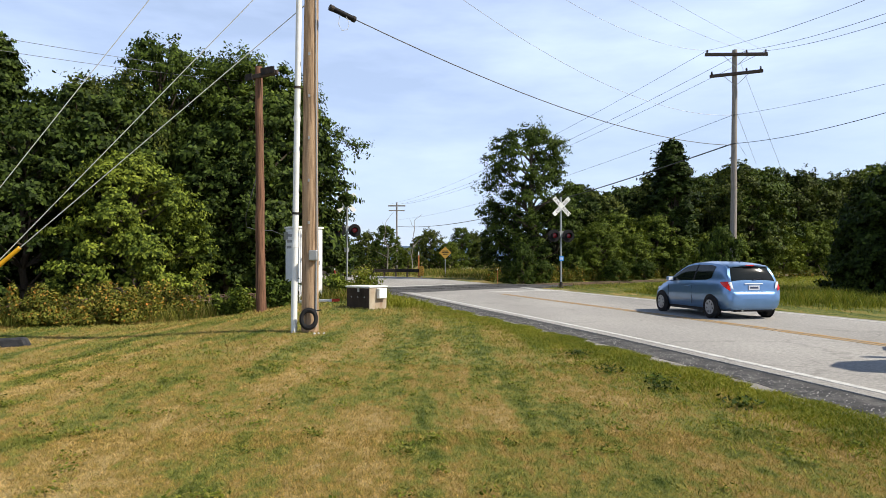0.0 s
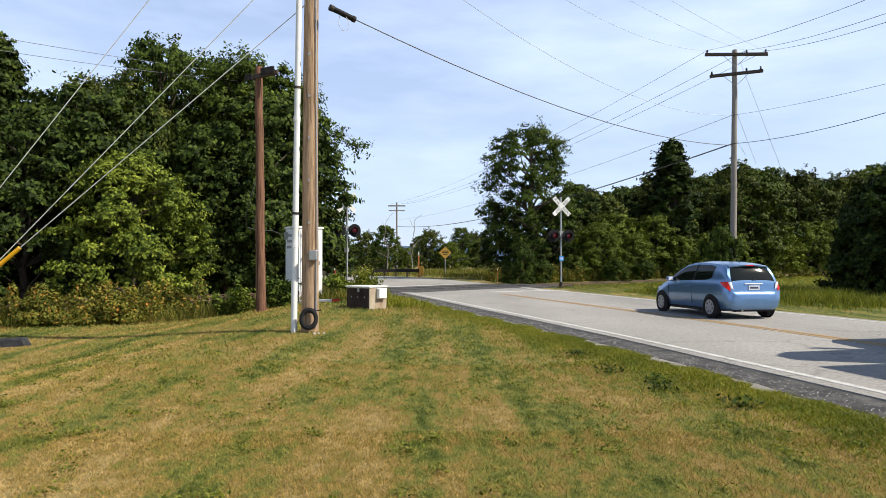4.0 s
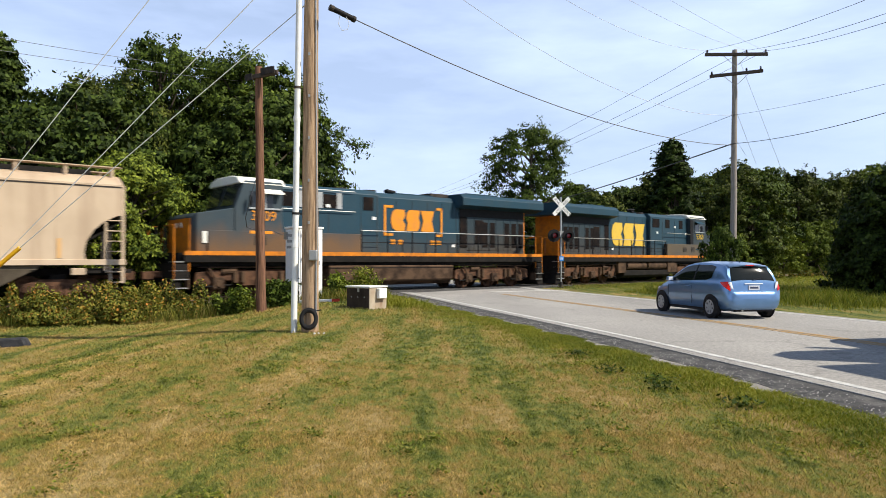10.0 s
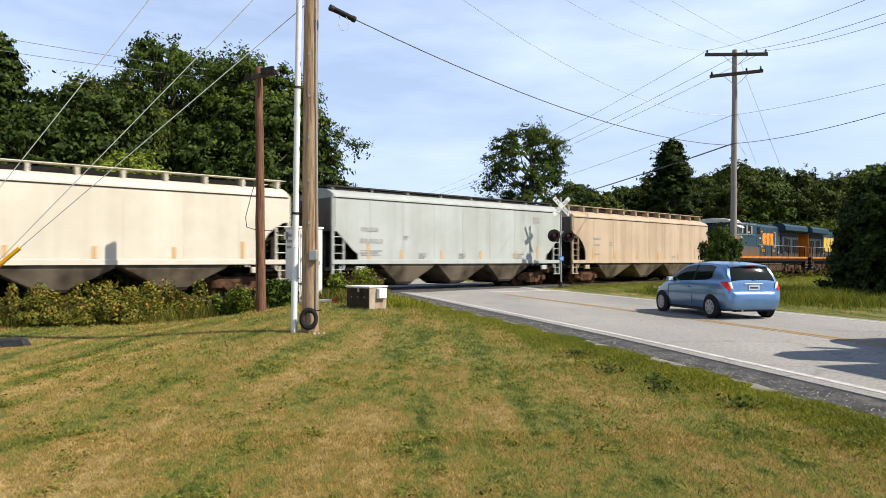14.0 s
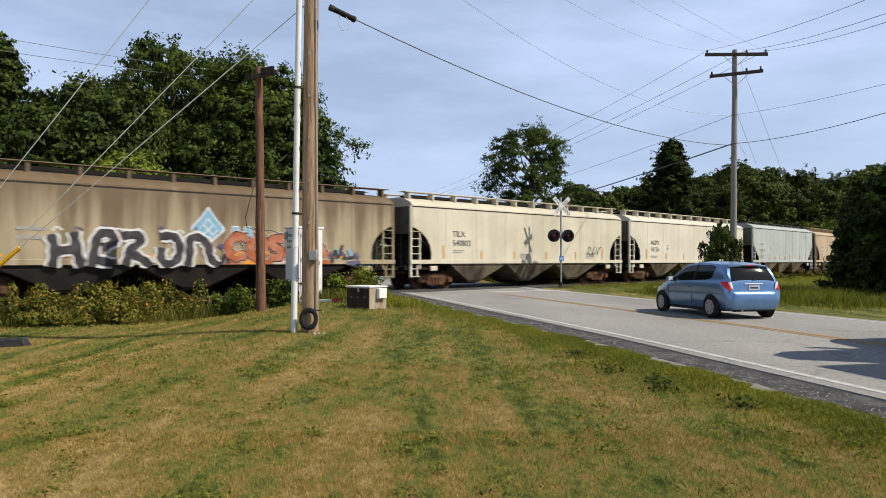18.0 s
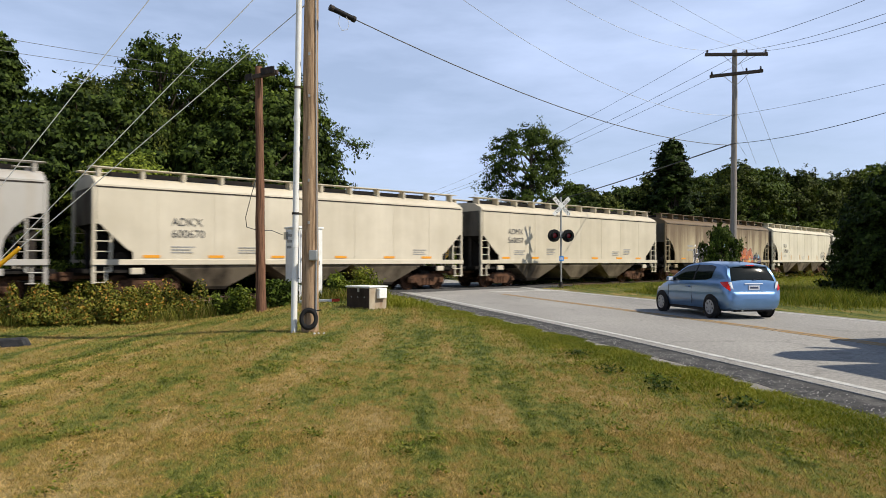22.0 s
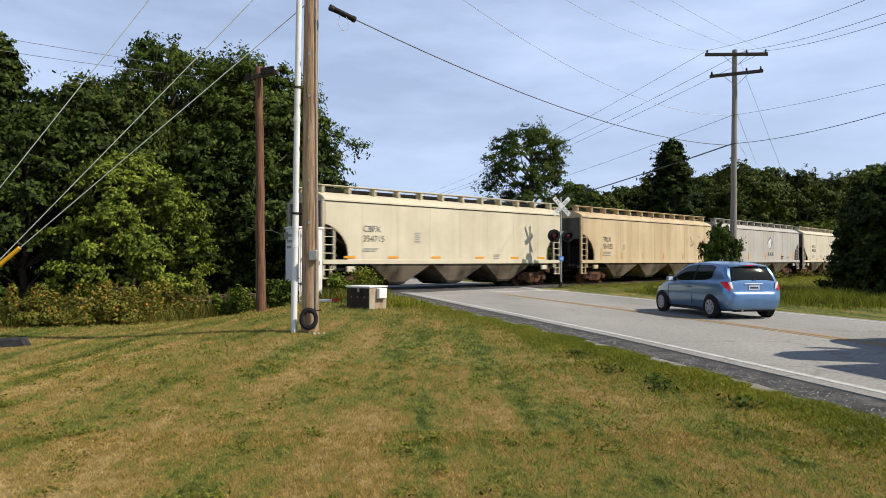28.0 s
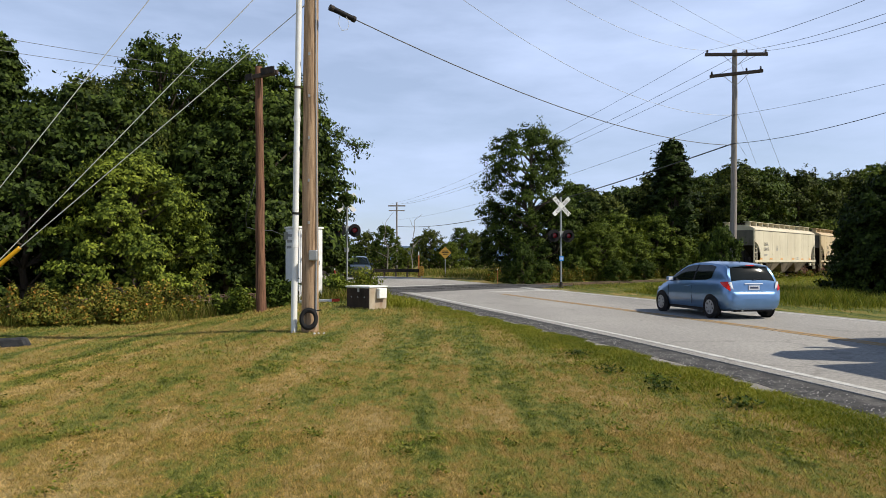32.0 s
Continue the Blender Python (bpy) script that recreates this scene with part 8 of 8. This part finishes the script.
def sapling(x, d, h, n, label, mat, seed, size=0.1, spread=0.5):
    """A slender young plant of arching stems with leaves along them."""
    rng = random.Random(seed)
    root = thing("sapling", label, "plant", "young plants by the railway")
    X, gz = px(x, d), float(ground_z(px(x, d), d))
    wood, P, N = Solid(), [], []
    for k in range(n):
        a = rng.uniform(0, 6.28)
        e = Vector((X + spread * rng.uniform(0.3, 1) * math.cos(a), d + spread * rng.uniform(0.3, 1) * math.sin(a), gz + h * rng.uniform(0.6, 1.0)))
        pts = limb(wood, (X + 0.1 * math.cos(a), d + 0.1 * math.sin(a), gz - 0.05), e, 0.012, 0.004, 0.08, rng, 4)
        for q in pts[1:]:
            c = np.array(q) + RNG.normal(0, 0.13, (90, 3)) * np.array([1, 1, 0.7])
            P.append(c)
            N.append(unit(c - np.array(q)))
    P, N = np.concatenate(P), np.concatenate(N)
    part("stems", wood, M_BARK, root)
    part("leaves", quads("leaves", leaves_at(P, N, size, 2.0, 0.7, 0.6), mat), None, root)


sapling(645, 24.3, 1.05, 6, "bright green leafy sapling beside the junction box", M_FRINGE, 1, 0.06, 0.6)
sapling(600, 26.5, 0.9, 5, "thin green weed stems by the railway", M_LEAF_B, 2, 0.08, 0.35)
sapling(490, 24.5, 0.9, 7, "green weeds growing behind the brown pole", M_LEAF_A, 3, 0.08, 0.6)
sapling(410, 23.3, 0.8, 8, "green weeds at the edge of the railway", M_LEAF_B, 6, 0.07, 0.7)


def dead_tree(x, d, h, seed):
    rng = random.Random(seed)
    root = thing("dead_tree", "bare grey dead tree far beyond the crossing", "tree", "bare dead trees")
    s = Solid()
    X = px(x, d)
    pts = limb(s, (X, d, -0.3), (X + rng.uniform(-0.4, 0.4), d, h), 0.07, 0.02, 0.3, rng, 6)
    part("trunk", s, M_POLE_GREY, root)
    for k in range(7):
        b = Solid()
        q = pts[2 + k % 5]
        limb(b, q, q + Vector((rng.uniform(-1.6, 1.6), rng.uniform(-1, 1), rng.uniform(0.6, 2.0))), 0.03, 0.01, 0.15, rng, 4)
        part("branch", b, M_POLE_GREY, root)


dead_tree(686, 88, 6.2, 1)
dead_tree(728, 90, 6.6, 2)


# ---------- what moves ----------
PASSAGE = [(0.0, -184.6), (6.0, -124.2), (7.4, -110.2), (10.0, -84.0), (13.0, -52.6), (19.0, 10.0), (23.0, 52.0), (28.0, 105.4), (32.0, 148.0)]


# middles of the hoppers, from the rear of the fifth
HOP_MID = (82.05, 64.8, 46.5, 28.3, 9.6, -9.2, -27.5, -46.2, -64.8, -83.0)
HOP_HALF = (6.5, 5.75, 6.65, 6.7, 7.15, 6.5, 6.6, 6.85, 6.35, 6.0)


def rear_of_fifth(t):
    """Where the rear coupler of the fifth hopper is at t."""
    return float(np.interp(t, [a for a, b in PASSAGE], [b for a, b in PASSAGE]))


def riding(s, half):
    """The pose of a vehicle whose middle is at s and whose trucks stand half to each side."""
    a, b = track(s - half)[0], track(s + half)[0]
    c, d = (a + b) / 2, b - a
    return Matrix.Translation((c.x, c.y, 0)) @ Matrix.Rotation(math.atan2(d.y, d.x), 4, "Z")


def middle_of(car, t):
    """How far along the track the middle of a car is; hoppers from 0, locomotives from 100."""
    if car < 100:
        return rear_of_fifth(t) + HOP_MID[car]
    return rear_of_fifth(t) + 5 * HOP_L + LOCO_L * (1.5 if car == 100 else 0.5)


def roll_wheels():
    """Wheels turn while their car passes."""
    for w, dx, r, car in TURNING:
        way = -1 if car == 101 else 1
        ts = [k / 30 for k in range(0, 961) if -2 < middle_of(car, k / 30) < 58]
        rows = [(0.0, pose(dx, 0, r))]
        s0 = middle_of(car, ts[0])
        for t in ts:
            if t <= 0:
                continue
            a = way * math.degrees((middle_of(car, t) - s0) / r)
            rows.append((t, pose(dx, 0, r, 0, a, 0)))
        last = rows[-1][1]
        if rows[-1][0] < 31.9:
            rows.append((32.0, last))
        walk(w, rows)


def motions():
    times = [0.5 * i for i in range(65)]
    for i, h in enumerate(HOPPERS):
        walk(h, [(t, riding(middle_of(i, t), HOP_HALF[i])) for t in times])
    walk(LOCOS[0], [(t, riding(middle_of(100, t), 6.65)) for t in times])
    walk(LOCOS[1], [(t, riding(middle_of(101, t), 6.65) @ Matrix.Rotation(math.pi, 4, "Z")) for t in times])
    roll_wheels()
    # a truck draws up behind the hatchback; a utility vehicle stops beyond the crossing while the train passes
    u = Vector((-0.222, 0.975, 0))
    stop = Vector((9.19, 10.15, 0.0))
    walk(truck, [(t, Matrix.Translation(stop - u * back) @ Matrix.Rotation(radians(102.8), 4, "Z")) for t, back in ((0.0, 1.1), (0.5, 0.86), (1.0, 0.65), (1.5, 0.5), (2.0, 0.36), (2.5, 0.22), (3.0, 0.11), (3.5, 0.07), (5.5, 0.0), (30.0, 0.0), (32.0, -0.05))])
    way = Vector((0.3, -0.954, 0))
    halt = Vector((px(634, 50.0), 50.0, 0.0))
    far = Vector((-60.0, 90.0, 0.0))
    bend = Vector((-15.0, 64.5, 0.0))
    walk(suv, [(0.0, Matrix.Translation(far) @ Matrix.Rotation(radians(-22), 4, "Z")), (8.0, Matrix.Translation(far) @ Matrix.Rotation(radians(-22), 4, "Z")), (12.0, Matrix.Translation(bend) @ Matrix.Rotation(radians(-45), 4, "Z")), (14.0, Matrix.Translation(halt) @ Matrix.Rotation(radians(-82), 4, "Z")), (32.0, Matrix.Translation(halt) @ Matrix.Rotation(radians(-82), 4, "Z"))])


motions()
